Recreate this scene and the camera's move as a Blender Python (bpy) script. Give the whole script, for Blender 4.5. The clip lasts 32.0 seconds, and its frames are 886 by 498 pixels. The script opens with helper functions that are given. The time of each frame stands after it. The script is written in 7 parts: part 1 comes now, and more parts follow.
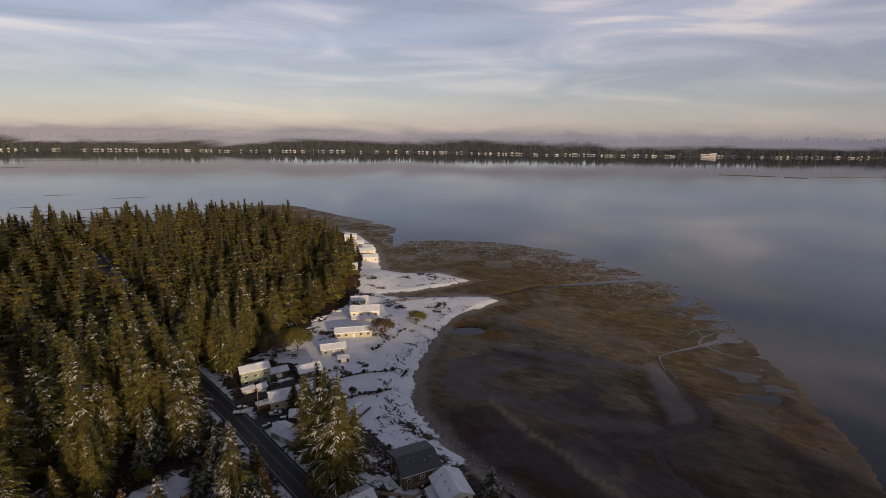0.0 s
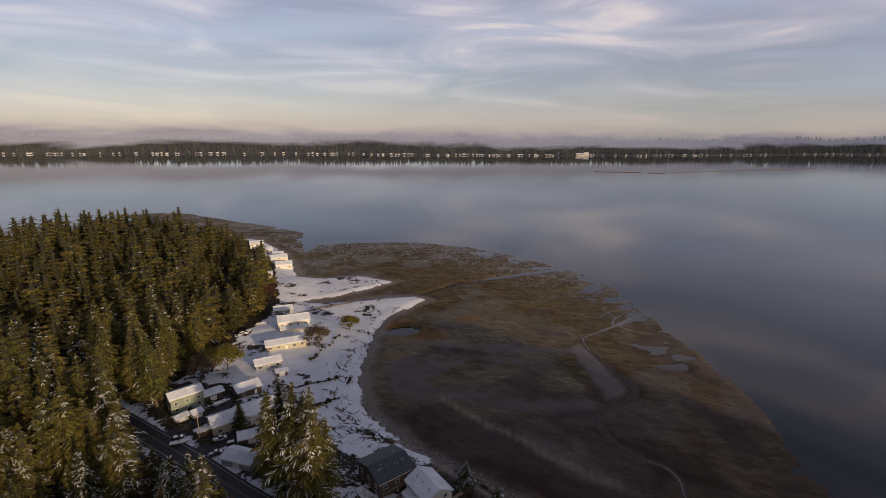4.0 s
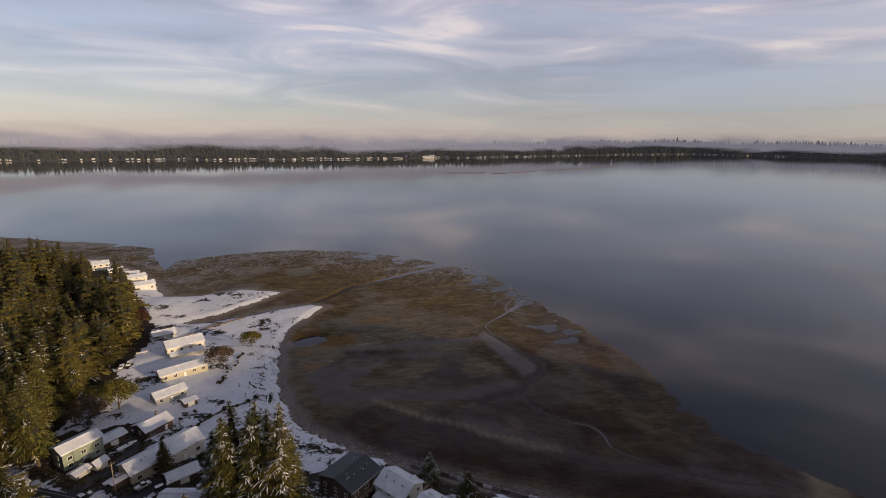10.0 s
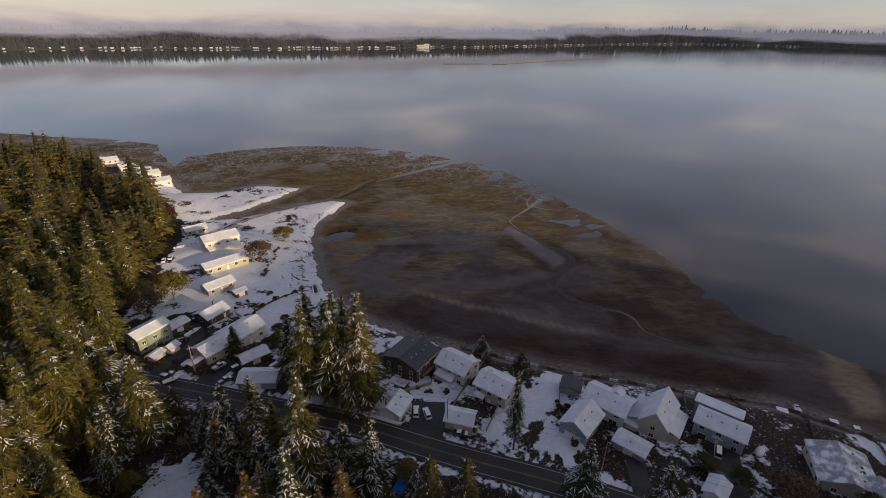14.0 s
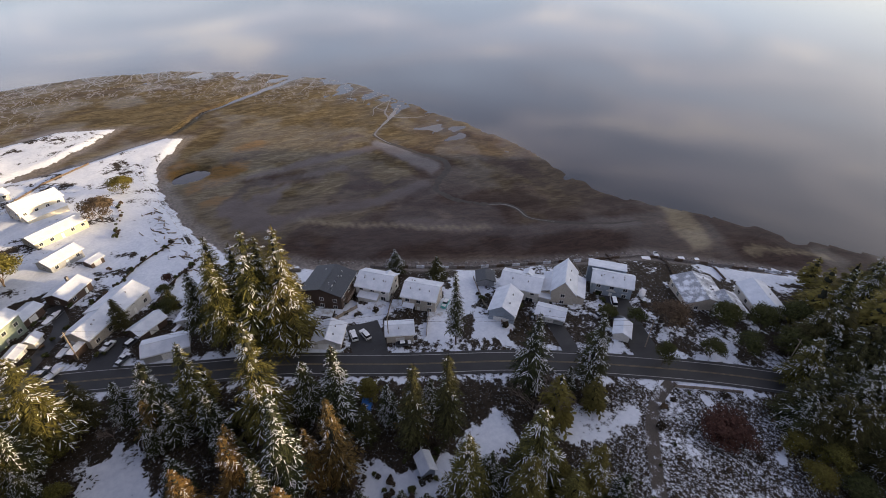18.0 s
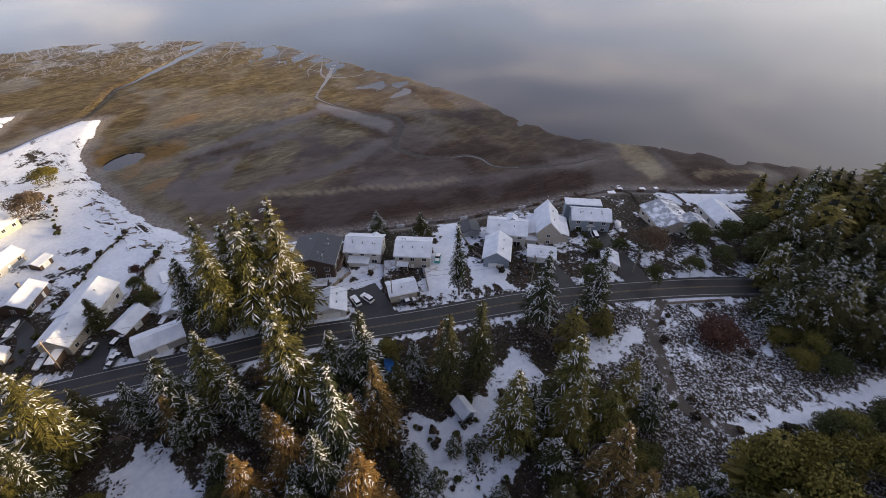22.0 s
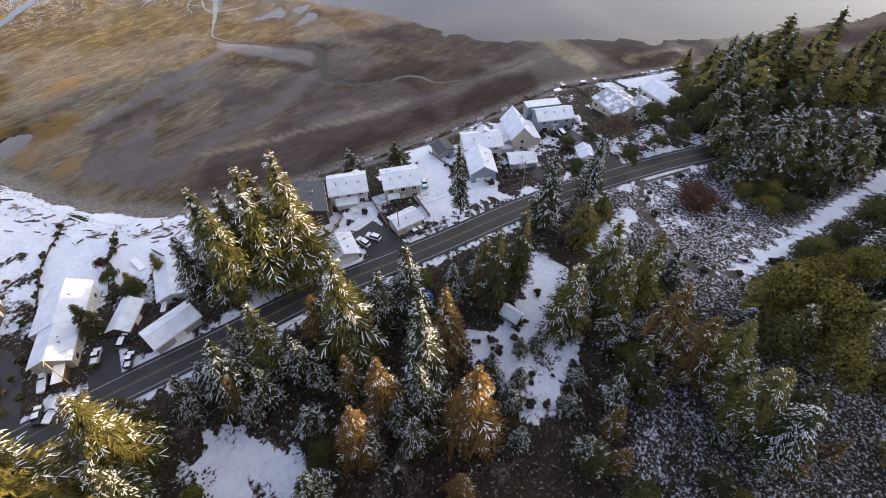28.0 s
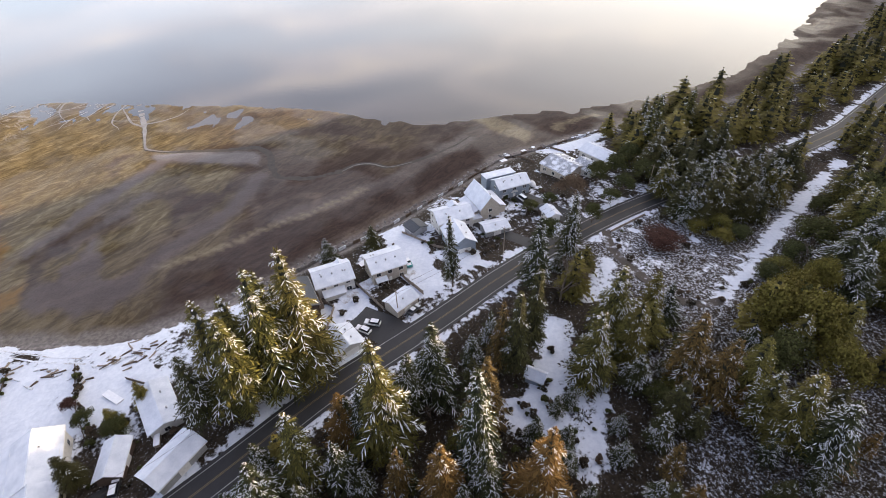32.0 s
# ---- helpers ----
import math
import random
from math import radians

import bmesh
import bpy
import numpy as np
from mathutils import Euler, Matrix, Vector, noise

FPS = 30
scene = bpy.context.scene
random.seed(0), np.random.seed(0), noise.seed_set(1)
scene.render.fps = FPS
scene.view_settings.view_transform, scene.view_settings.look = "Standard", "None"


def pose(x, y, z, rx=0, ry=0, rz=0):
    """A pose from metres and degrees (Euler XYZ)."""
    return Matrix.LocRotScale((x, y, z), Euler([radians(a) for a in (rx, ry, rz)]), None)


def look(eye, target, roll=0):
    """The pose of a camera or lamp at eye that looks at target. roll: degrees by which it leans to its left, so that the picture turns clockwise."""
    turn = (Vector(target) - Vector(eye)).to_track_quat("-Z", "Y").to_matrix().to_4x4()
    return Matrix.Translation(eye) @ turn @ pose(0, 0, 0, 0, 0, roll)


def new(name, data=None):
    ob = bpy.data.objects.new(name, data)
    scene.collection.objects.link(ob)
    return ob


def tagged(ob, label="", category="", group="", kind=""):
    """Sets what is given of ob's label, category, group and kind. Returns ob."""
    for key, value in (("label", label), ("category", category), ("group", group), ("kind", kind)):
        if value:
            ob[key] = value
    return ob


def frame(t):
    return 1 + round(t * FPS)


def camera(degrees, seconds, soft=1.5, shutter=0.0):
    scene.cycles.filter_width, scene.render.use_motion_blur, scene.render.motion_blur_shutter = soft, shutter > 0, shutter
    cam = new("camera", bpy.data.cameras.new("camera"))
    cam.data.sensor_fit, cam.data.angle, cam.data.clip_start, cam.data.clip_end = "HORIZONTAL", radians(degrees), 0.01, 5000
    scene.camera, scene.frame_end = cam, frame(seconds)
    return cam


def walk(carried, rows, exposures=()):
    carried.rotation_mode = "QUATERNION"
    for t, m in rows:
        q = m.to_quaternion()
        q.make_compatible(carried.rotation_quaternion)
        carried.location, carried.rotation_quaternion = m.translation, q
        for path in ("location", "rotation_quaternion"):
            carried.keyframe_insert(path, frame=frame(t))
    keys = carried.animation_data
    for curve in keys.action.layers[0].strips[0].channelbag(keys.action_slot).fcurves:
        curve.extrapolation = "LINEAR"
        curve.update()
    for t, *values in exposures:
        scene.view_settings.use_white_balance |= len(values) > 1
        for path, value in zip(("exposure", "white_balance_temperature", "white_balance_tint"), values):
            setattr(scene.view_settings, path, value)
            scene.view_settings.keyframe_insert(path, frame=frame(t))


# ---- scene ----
cam = camera(85.08, 32.0, soft=0.9)
# seconds, x, y, z, yaw, pitch, roll
ROWS = [
    (0, 0.00, 0.00, 119.13, 0.000, -14.050, -0.488),
    (0.5, -2.79, 0.08, 119.07, -1.569, -14.047, -0.538),
    (1, -5.58, 0.18, 119.00, -3.370, -14.030, -0.482),
    (1.5, -8.34, 0.34, 118.94, -4.906, -13.996, -0.505),
    (2, -11.09, 0.56, 118.89, -6.346, -13.957, -0.463),
    (2.5, -13.85, 0.84, 118.84, -7.905, -13.908, -0.597),
    (3, -16.63, 1.18, 118.78, -9.593, -13.889, -0.624),
    (3.5, -19.40, 1.56, 118.71, -11.398, -13.864, -0.631),
    (5.5, -30.37, 3.33, 118.35, -17.239, -13.692, -0.736),
    (6, -33.02, 3.88, 118.25, -18.790, -13.651, -0.875),
    (6.5, -35.60, 4.52, 118.15, -20.385, -13.588, -0.786),
    (7, -38.12, 5.25, 118.03, -21.968, -13.530, -0.776),
    (7.5, -40.61, 6.02, 117.90, -23.509, -13.490, -0.768),
    (8, -43.10, 6.83, 117.75, -24.809, -13.436, -0.746),
    (8.5, -45.60, 7.66, 117.56, -26.265, -13.364, -0.747),
    (9, -48.12, 8.52, 117.35, -27.836, -13.299, -0.749),
    (9.5, -50.67, 9.41, 117.11, -29.550, -13.252, -0.786),
    (10, -53.24, 10.33, 116.85, -31.216, -13.191, -0.730),
    (10.5, -55.81, 11.30, 116.58, -32.721, -13.119, -0.767),
    (11, -58.33, 12.35, 116.29, -34.285, -13.042, -0.805),
    (11.5, -60.79, 13.50, 116.01, -34.747, -12.941, -0.771),
    (12, -63.16, 14.72, 115.73, -30.788, -12.861, -0.873),
    (12.5, -65.45, 16.02, 115.46, -30.268, -12.953, -0.897),
    (13, -67.66, 17.38, 115.19, -30.423, -16.019, -0.919),
    (13.5, -69.79, 18.81, 114.93, -30.970, -20.569, -0.924),
    (14, -71.84, 20.33, 114.67, -32.180, -25.128, -0.909),
    (14.5, -73.82, 21.93, 114.42, -33.511, -29.690, -0.971),
    (16.5, -81.34, 28.77, 113.39, -43.258, -35.159, -1.194),
    (17, -83.15, 30.58, 113.11, -48.483, -35.084, -1.011),
    (17.5, -84.88, 32.45, 112.79, -51.148, -35.008, -0.911),
    (18, -86.53, 34.34, 112.45, -53.088, -34.535, -0.861),
    (18.5, -88.10, 36.24, 112.10, -54.500, -31.911, -0.814),
    (19, -89.62, 38.12, 111.75, -55.617, -31.620, -0.742),
    (19.5, -91.07, 39.99, 111.42, -57.047, -31.570, -0.653),
    (20, -92.48, 41.83, 111.12, -58.633, -31.511, -0.542),
    (20.5, -93.81, 43.66, 110.84, -59.943, -31.830, -0.444),
    (21, -95.05, 45.51, 110.60, -61.174, -33.475, -0.318),
    (21.5, -96.24, 47.38, 110.39, -62.463, -35.626, -0.190),
    (22, -97.41, 49.29, 110.23, -63.704, -38.961, -0.078),
    (22.5, -98.54, 51.26, 110.10, -64.904, -42.523, 0.040),
    (23, -99.63, 53.30, 110.02, -66.217, -46.080, 0.122),
    (23.5, -100.68, 55.41, 109.97, -67.466, -47.379, 0.201),
    (24, -101.67, 57.58, 109.95, -68.931, -47.410, 0.293),
    (24.5, -102.60, 59.81, 109.94, -70.302, -47.451, 0.379),
    (25, -103.45, 62.06, 109.94, -71.652, -47.480, 0.466),
    (25.5, -104.24, 64.34, 109.94, -73.123, -47.539, 0.581),
    (27.5, -107.05, 73.54, 110.00, -78.683, -47.642, 0.858),
    (28, -107.62, 75.92, 110.02, -80.085, -47.689, 0.952),
    (28.5, -108.08, 78.36, 110.05, -81.570, -47.442, 1.009),
    (29, -108.48, 80.82, 110.09, -83.256, -46.240, 1.028),
    (29.5, -108.85, 83.28, 110.14, -84.750, -44.991, 1.112),
    (30, -109.18, 85.71, 110.19, -86.187, -43.751, 1.228),
    (30.5, -109.47, 88.13, 110.25, -87.680, -42.525, 1.330),
    (31, -109.69, 90.53, 110.31, -89.256, -41.326, 1.427),
    (31.5, -109.87, 92.92, 110.38, -91.016, -40.078, 1.509),
    (32, -110.03, 95.30, 110.44, -92.409, -38.822, 1.514),
]
EXPOSURES = [(0, -0.25, 6500, 18), (9, -0.10, 6500, 18), (13, -0.12, 6500, 18), (15, 0.5, 6400, 14), (17, 1.0, 6400, 13), (19, 1.18, 6400, 13), (22, 1.27, 6400, 13), (25, 1.74, 6400, 13), (28, 2.02, 6500, 11), (30, 2.1, 6700, 11), (32, 2.1, 6850, 11)]
walk(cam, [(t, pose(x, y, z, 90 + pitch, roll, yaw)) for t, x, y, z, yaw, pitch, roll in ROWS], EXPOSURES)

# ---- light ----
SUN_AZ, SUN_EL = 150.0, 10.0          # degrees clockwise from +y, degrees above the horizon


def nd(nt, kind, **kw):
    n = nt.nodes.new(kind)
    for k, v in kw.items():
        if k == "sky_type":
            n.sky_type = v
        elif k == "sun_disc":
            n.sun_disc = v
        elif k == "sun_elevation":
            n.sun_elevation = v
        elif k == "sun_rotation":
            n.sun_rotation = v
        elif k == "attribute_name":
            n.attribute_name = v
        else:
            n.inputs[k].default_value = v
    return n


def ramp(nt, fac, stops):
    r = nt.nodes.new("ShaderNodeValToRGB")
    els = r.color_ramp.elements
    while len(els) < len(stops):
        els.new(0.5)
    for e, (p, c) in zip(els, stops):
        e.position = p
        e.color = (*c, 1) if len(c) == 3 else c
    nt.links.new(fac, r.inputs[0])
    return r.outputs[0]


def mixc(nt, fac, a, b, mode="MIX"):
    m = nt.nodes.new("ShaderNodeMix")
    m.data_type, m.blend_type = "RGBA", mode
    for sock, v in ((m.inputs[0], fac), (m.inputs[6], a), (m.inputs[7], b)):
        if isinstance(v, (int, float)):
            sock.default_value = v
        elif isinstance(v, tuple):
            sock.default_value = (*v, 1)
        else:
            nt.links.new(v, sock)
    return m.outputs[2]


def mth(nt, op, a, b=None, clamp=False):
    m = nt.nodes.new("ShaderNodeMath")
    m.operation, m.use_clamp = op, clamp
    for i, v in enumerate((a, b)):
        if v is None:
            continue
        if isinstance(v, (int, float)):
            m.inputs[i].default_value = v
        else:
            nt.links.new(v, m.inputs[i])
    return m.outputs[0]


def noise_tex(nt, vec, scale, detail=4.0, rough=0.55, dist=0.0):
    n = nd(nt, "ShaderNodeTexNoise", Scale=scale, Detail=detail, Roughness=rough, Distortion=dist)
    if vec is not None:
        nt.links.new(vec, n.inputs["Vector"])
    return n.outputs[0]


def scaled(nt, vec, s):
    m = nd(nt, "ShaderNodeMapping")
    m.inputs["Scale"].default_value = s
    nt.links.new(vec, m.inputs["Vector"])
    return m.outputs[0]


world = bpy.data.worlds.new("winter_sky")
scene.world = world
world.use_nodes = True
wt = world.node_tree
wt.nodes.clear()
sky = nd(wt, "ShaderNodeTexSky", sky_type="NISHITA", sun_disc=False, sun_elevation=radians(SUN_EL), sun_rotation=radians(SUN_AZ))
sky.dust_density, sky.ozone_density = 0.15, 2.1
geo = nd(wt, "ShaderNodeTexCoord")
sep = nd(wt, "ShaderNodeSeparateXYZ")
wt.links.new(geo.outputs["Generated"], sep.inputs[0])
up = mth(wt, "MAXIMUM", sep.outputs[2], 0.0)
cl1 = noise_tex(wt, scaled(wt, geo.outputs["Generated"], (1.5, 1.5, 13.0)), 1.0, 6, 0.5, 0.5)
cl2 = noise_tex(wt, scaled(wt, geo.outputs["Generated"], (2.6, 2.6, 17.0)), 1.0, 7, 0.5, 0.9)
sheet = mth(wt, "ADD", mth(wt, "MULTIPLY", cl1, 0.7), mth(wt, "MULTIPLY", cl2, 0.3))
cover = ramp(wt, mth(wt, "ADD", sheet, mth(wt, "MULTIPLY", up, 0.12)), [(0.39, (0, 0, 0)), (0.52, (1, 1, 1))])
tone = ramp(wt, cl2, [(0.38, (0.34, 0.34, 0.39)), (0.47, (0.45, 0.43, 0.46)), (0.56, (0.59, 0.54, 0.55)), (0.66, (0.86, 0.75, 0.64))])
blue = ramp(wt, up, [(0.0, (0.50, 0.51, 0.56)), (0.12, (0.475, 0.51, 0.585)), (0.22, (0.46, 0.49, 0.555)), (0.5, (0.39, 0.42, 0.51))])
lowband = ramp(wt, up, [(0.0, (1, 1, 1)), (0.04, (0.85, 0.85, 0.85)), (0.09, (0.35, 0.35, 0.35)), (0.15, (0, 0, 0))])
bearing = mth(wt, "ADD", mth(wt, "MULTIPLY", sep.outputs[0], 0.5), 0.5)
mist = ramp(wt, bearing, [(0.15, (0.72, 0.67, 0.69)), (0.5, (0.58, 0.54, 0.61)), (0.75, (0.52, 0.50, 0.56)), (0.95, (0.40, 0.41, 0.48))])
cloudy = mixc(wt, cover, blue, tone)
gain = ramp(wt, up, [(0.0, (0.82, 0.82, 0.85)), (0.12, (0.85, 0.85, 0.88)), (0.26, (1.0, 1.0, 1.0)), (0.38, (0.80, 0.80, 0.85)), (0.50, (0.42, 0.43, 0.49)), (0.62, (0.26, 0.27, 0.32)), (1.0, (0.20, 0.21, 0.27))])
cloudy = mixc(wt, 1.0, cloudy, gain, "MULTIPLY")
cloudy = mixc(wt, 1.0, cloudy, (1.66, 1.64, 1.70), "MULTIPLY")
cloudy = mixc(wt, mth(wt, "MULTIPLY", lowband, 0.75), cloudy, mist)
sunside = mth(wt, "ADD", mth(wt, "MULTIPLY", sep.outputs[0], math.sin(radians(SUN_AZ))), mth(wt, "MULTIPLY", sep.outputs[1], math.cos(radians(SUN_AZ))))
warm = ramp(wt, sunside, [(0.0, (0, 0, 0)), (0.35, (0.12, 0.12, 0.12)), (0.75, (0.6, 0.6, 0.6)), (1.0, (1, 1, 1))])
cloudy = mixc(wt, warm, cloudy, (1.5, 1.25, 0.95))
bg1, bg2 = nd(wt, "ShaderNodeBackground", Strength=0.05), nd(wt, "ShaderNodeBackground", Strength=0.50)
wt.links.new(sky.outputs[0], bg1.inputs[0])
wt.links.new(cloudy, bg2.inputs[0])
add = nd(wt, "ShaderNodeAddShader")
wt.links.new(bg1.outputs[0], add.inputs[0])
wt.links.new(bg2.outputs[0], add.inputs[1])
wt.links.new(add.outputs[0], nd(wt, "ShaderNodeOutputWorld").inputs[0])

sun_dir = Vector((math.sin(radians(SUN_AZ)) * math.cos(radians(SUN_EL)), math.cos(radians(SUN_AZ)) * math.cos(radians(SUN_EL)), math.sin(radians(SUN_EL))))
sun = new("sun", bpy.data.lights.new("sun", "SUN"))
sun.data.energy, sun.data.angle, sun.data.color = 5.0, radians(0.6), (1.0, 0.74, 0.42)
sun.matrix_world = look(sun_dir * 300, (0, 0, 0))

# ---- materials ----


def material(name):
    m = bpy.data.materials.new(name)
    m.use_nodes = True
    nt = m.node_tree
    nt.nodes.clear()
    out = nd(nt, "ShaderNodeOutputMaterial")
    b = nd(nt, "ShaderNodeBsdfPrincipled")
    nt.links.new(b.outputs[0], out.inputs[0])
    return m, nt, b


def bump(nt, b, h, strength=0.4, dist=0.1):
    n = nd(nt, "ShaderNodeBump", Strength=strength, Distance=dist)
    nt.links.new(h, n.inputs["Height"])
    nt.links.new(n.outputs[0], b.inputs["Normal"])


def obco(nt):
    return nd(nt, "ShaderNodeTexCoord").outputs["Object"]


def wpos(nt):
    return nd(nt, "ShaderNodeNewGeometry").outputs["Position"]


def rand(nt):
    return nd(nt, "ShaderNodeObjectInfo").outputs["Random"]


def simple(name, c1, c2, scale=3.0, rough=0.7, metal=0.0, bumpy=0.15, vary=0.0):
    m, nt, b = material(name)
    v = obco(nt)
    n1, n2 = noise_tex(nt, v, scale, 5), noise_tex(nt, v, scale * 9, 3)
    f = mth(nt, "ADD", mth(nt, "MULTIPLY", n1, 0.7), mth(nt, "MULTIPLY", n2, 0.3))
    col = ramp(nt, f, [(0.35, c1), (0.65, c2)])
    if vary:
        col = mixc(nt, mth(nt, "MULTIPLY", rand(nt), vary), col, tuple(x * 0.45 for x in c1))
    nt.links.new(col, b.inputs["Base Color"])
    b.inputs["Roughness"].default_value, b.inputs["Metallic"].default_value = rough, metal
    if bumpy:
        bump(nt, b, f, bumpy, 0.05)
    return m


def snow_over(name, c1, c2, amount, lines=None, rough=0.6):
    """A roofing colour under patchy snow: amount 0 bare to 1 covered; lines: spacing in metres of ribs or courses."""
    m, nt, b = material(name)
    v = obco(nt)
    n1, n2 = noise_tex(nt, v, 0.35, 5, 0.6), noise_tex(nt, v, 4.0, 4)
    base = ramp(nt, n2, [(0.3, c1), (0.7, c2)])
    if lines:
        w = nd(nt, "ShaderNodeTexWave", Scale=1.0 / lines / 3.14, Distortion=0.3)
        nt.links.new(v, w.inputs["Vector"])
        base = mixc(nt, mth(nt, "MULTIPLY", w.outputs["Fac"], 0.35), base, tuple(x * 0.5 for x in c1))
    f = mth(nt, "ADD", mth(nt, "MULTIPLY", n1, 0.75), mth(nt, "MULTIPLY", n2, 0.25))
    mask = ramp(nt, f, [(max(0.0, 0.66 - amount * 0.5), (0, 0, 0)), (0.76 - amount * 0.5, (1, 1, 1))])
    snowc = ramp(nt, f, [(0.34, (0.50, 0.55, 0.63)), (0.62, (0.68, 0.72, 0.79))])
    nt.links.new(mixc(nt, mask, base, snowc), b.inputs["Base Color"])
    b.inputs["Roughness"].default_value = rough
    bump(nt, b, f, 0.3, 0.08)
    return m


def siding(name, c, pitch=0.2):
    m, nt, b = material(name)
    v = obco(nt)
    s = nd(nt, "ShaderNodeSeparateXYZ")
    nt.links.new(v, s.inputs[0])
    saw = mth(nt, "FRACT", mth(nt, "DIVIDE", s.outputs[2], pitch))
    n = noise_tex(nt, v, 1.2, 5)
    col = ramp(nt, n, [(0.3, tuple(x * 0.82 for x in c)), (0.7, c)])
    col = mixc(nt, mth(nt, "MULTIPLY", mth(nt, "GREATER_THAN", saw, 0.86), 0.4), col, tuple(x * 0.4 for x in c))
    nt.links.new(col, b.inputs["Base Color"])
    b.inputs["Roughness"].default_value = 0.7
    bump(nt, b, saw, 0.25, 0.03)
    return m


M = {}
# terrain: masks are kept in the mesh as "snow", "forest", "marsh", "wet"
m, nt, b = material("shore_ground")
p = wpos(nt)


def attr(nt, name):
    return nd(nt, "ShaderNodeAttribute", attribute_name=name).outputs["Fac"]


fine, mid, big = noise_tex(nt, p, 0.9, 6, 0.6), noise_tex(nt, p, 0.12, 6, 0.6, 0.6), noise_tex(nt, p, 0.022, 5, 0.55, 1.2)
def drawn(ang, ln, wd, detail, dist):
    """Noise drawn out along a direction: swirls left by the tide."""
    mp = nt.nodes.new("ShaderNodeMapping")
    mp.vector_type = "TEXTURE"
    mp.inputs["Rotation"].default_value = (0, 0, radians(ang))
    mp.inputs["Scale"].default_value = (ln, wd, 1)
    nt.links.new(p, mp.inputs["Vector"])
    return noise_tex(nt, mp.outputs[0], 1.0, detail, 0.55, dist)


sw1, sw2, sw3 = drawn(-52, 46, 17, 5, 1.6), drawn(-38, 12, 3.8, 5, 2.2), drawn(-20, 30, 9, 4, 2.0)
mud = ramp(nt, sw1, [(0.34, (0.028, 0.017, 0.014)), (0.46, (0.052, 0.036, 0.028)), (0.54, (0.070, 0.051, 0.041)), (0.66, (0.105, 0.078, 0.058))])
mud = mixc(nt, ramp(nt, sw2, [(0.40, (0.5, 0.5, 0.5)), (0.52, (0, 0, 0))]), mud, (0.034, 0.021, 0.016))
mud = mixc(nt, mth(nt, "MULTIPLY", attr(nt, "lilac"), 0.55), mud, (0.076, 0.060, 0.058))
mud = mixc(nt, mth(nt, "MULTIPLY", attr(nt, "dark"), 0.85), mud, ramp(nt, sw2, [(0.35, (0.022, 0.013, 0.011)), (0.65, (0.046, 0.027, 0.021))]))
marsh = ramp(nt, sw3, [(0.32, (0.048, 0.036, 0.016)), (0.47, (0.096, 0.074, 0.034)), (0.58, (0.124, 0.098, 0.048)), (0.70, (0.170, 0.138, 0.080))])
marsh = mixc(nt, ramp(nt, sw2, [(0.40, (0.65, 0.65, 0.65)), (0.55, (0, 0, 0))]), marsh, (0.046, 0.030, 0.010))
marsh = mixc(nt, ramp(nt, sw2, [(0.56, (0, 0, 0)), (0.70, (0.5, 0.5, 0.5))]), marsh, (0.175, 0.145, 0.092))
col = mixc(nt, attr(nt, "marsh"), mud, marsh)
col = mixc(nt, mth(nt, "MULTIPLY", attr(nt, "tan"), ramp(nt, sw2, [(0.3, (0.5, 0.5, 0.5)), (0.6, (1, 1, 1))])), col, (0.20, 0.165, 0.105))
col = mixc(nt, mth(nt, "MULTIPLY", ramp(nt, noise_tex(nt, p, 1.7, 3, 0.6), [(0.52, (0, 0, 0)), (0.62, (1, 1, 1))]), 0.45), col, mixc(nt, 0.5, col, (0.30, 0.27, 0.22), "MULTIPLY"))
col = mixc(nt, mth(nt, "MULTIPLY", attr(nt, "ochre"), ramp(nt, sw2, [(0.36, (0.25, 0.25, 0.25)), (0.56, (0.9, 0.9, 0.9))])), col, (0.150, 0.084, 0.022))
rill = ramp(nt, mth(nt, "ABSOLUTE", mth(nt, "SUBTRACT", drawn(60, 30, 14, 3, 1.8), 0.5)), [(0.0, (1, 1, 1)), (0.014, (0.8, 0.8, 0.8)), (0.03, (0, 0, 0))])
rill = mth(nt, "MULTIPLY", rill, attr(nt, "rills"))
col = mixc(nt, rill, col, (0.22, 0.205, 0.20))
soil = ramp(nt, fine, [(0.3, (0.016, 0.012, 0.008)), (0.7, (0.050, 0.038, 0.026))])
col = mixc(nt, attr(nt, "land"), col, soil)
frosty = mth(nt, "ADD", noise_tex(nt, p, 1.5, 7, 0.78), mth(nt, "MULTIPLY", attr(nt, "frost"), 0.28))
frosty = mth(nt, "MULTIPLY", ramp(nt, frosty, [(0.62, (0, 0, 0)), (0.70, (1, 1, 1))]), mth(nt, "GREATER_THAN", attr(nt, "frost"), 0.02))
col = mixc(nt, frosty, col, (0.56, 0.60, 0.67))
shingle = ramp(nt, fine, [(0.3, (0.10, 0.09, 0.085)), (0.7, (0.26, 0.235, 0.22))])
col = mixc(nt, attr(nt, "shingle"), col, shingle)
edge = mth(nt, "ADD", mth(nt, "ADD", attr(nt, "snow"), mth(nt, "MULTIPLY", mth(nt, "SUBTRACT", mid, 0.5), 1.3)), mth(nt, "MULTIPLY", mth(nt, "SUBTRACT", fine, 0.5), 0.7))
smask = ramp(nt, edge, [(0.46, (0, 0, 0)), (0.58, (1, 1, 1))])
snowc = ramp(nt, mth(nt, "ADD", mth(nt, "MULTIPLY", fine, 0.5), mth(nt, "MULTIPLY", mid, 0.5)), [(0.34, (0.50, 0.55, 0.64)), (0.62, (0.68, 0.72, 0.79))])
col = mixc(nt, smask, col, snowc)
nt.links.new(col, b.inputs["Base Color"])
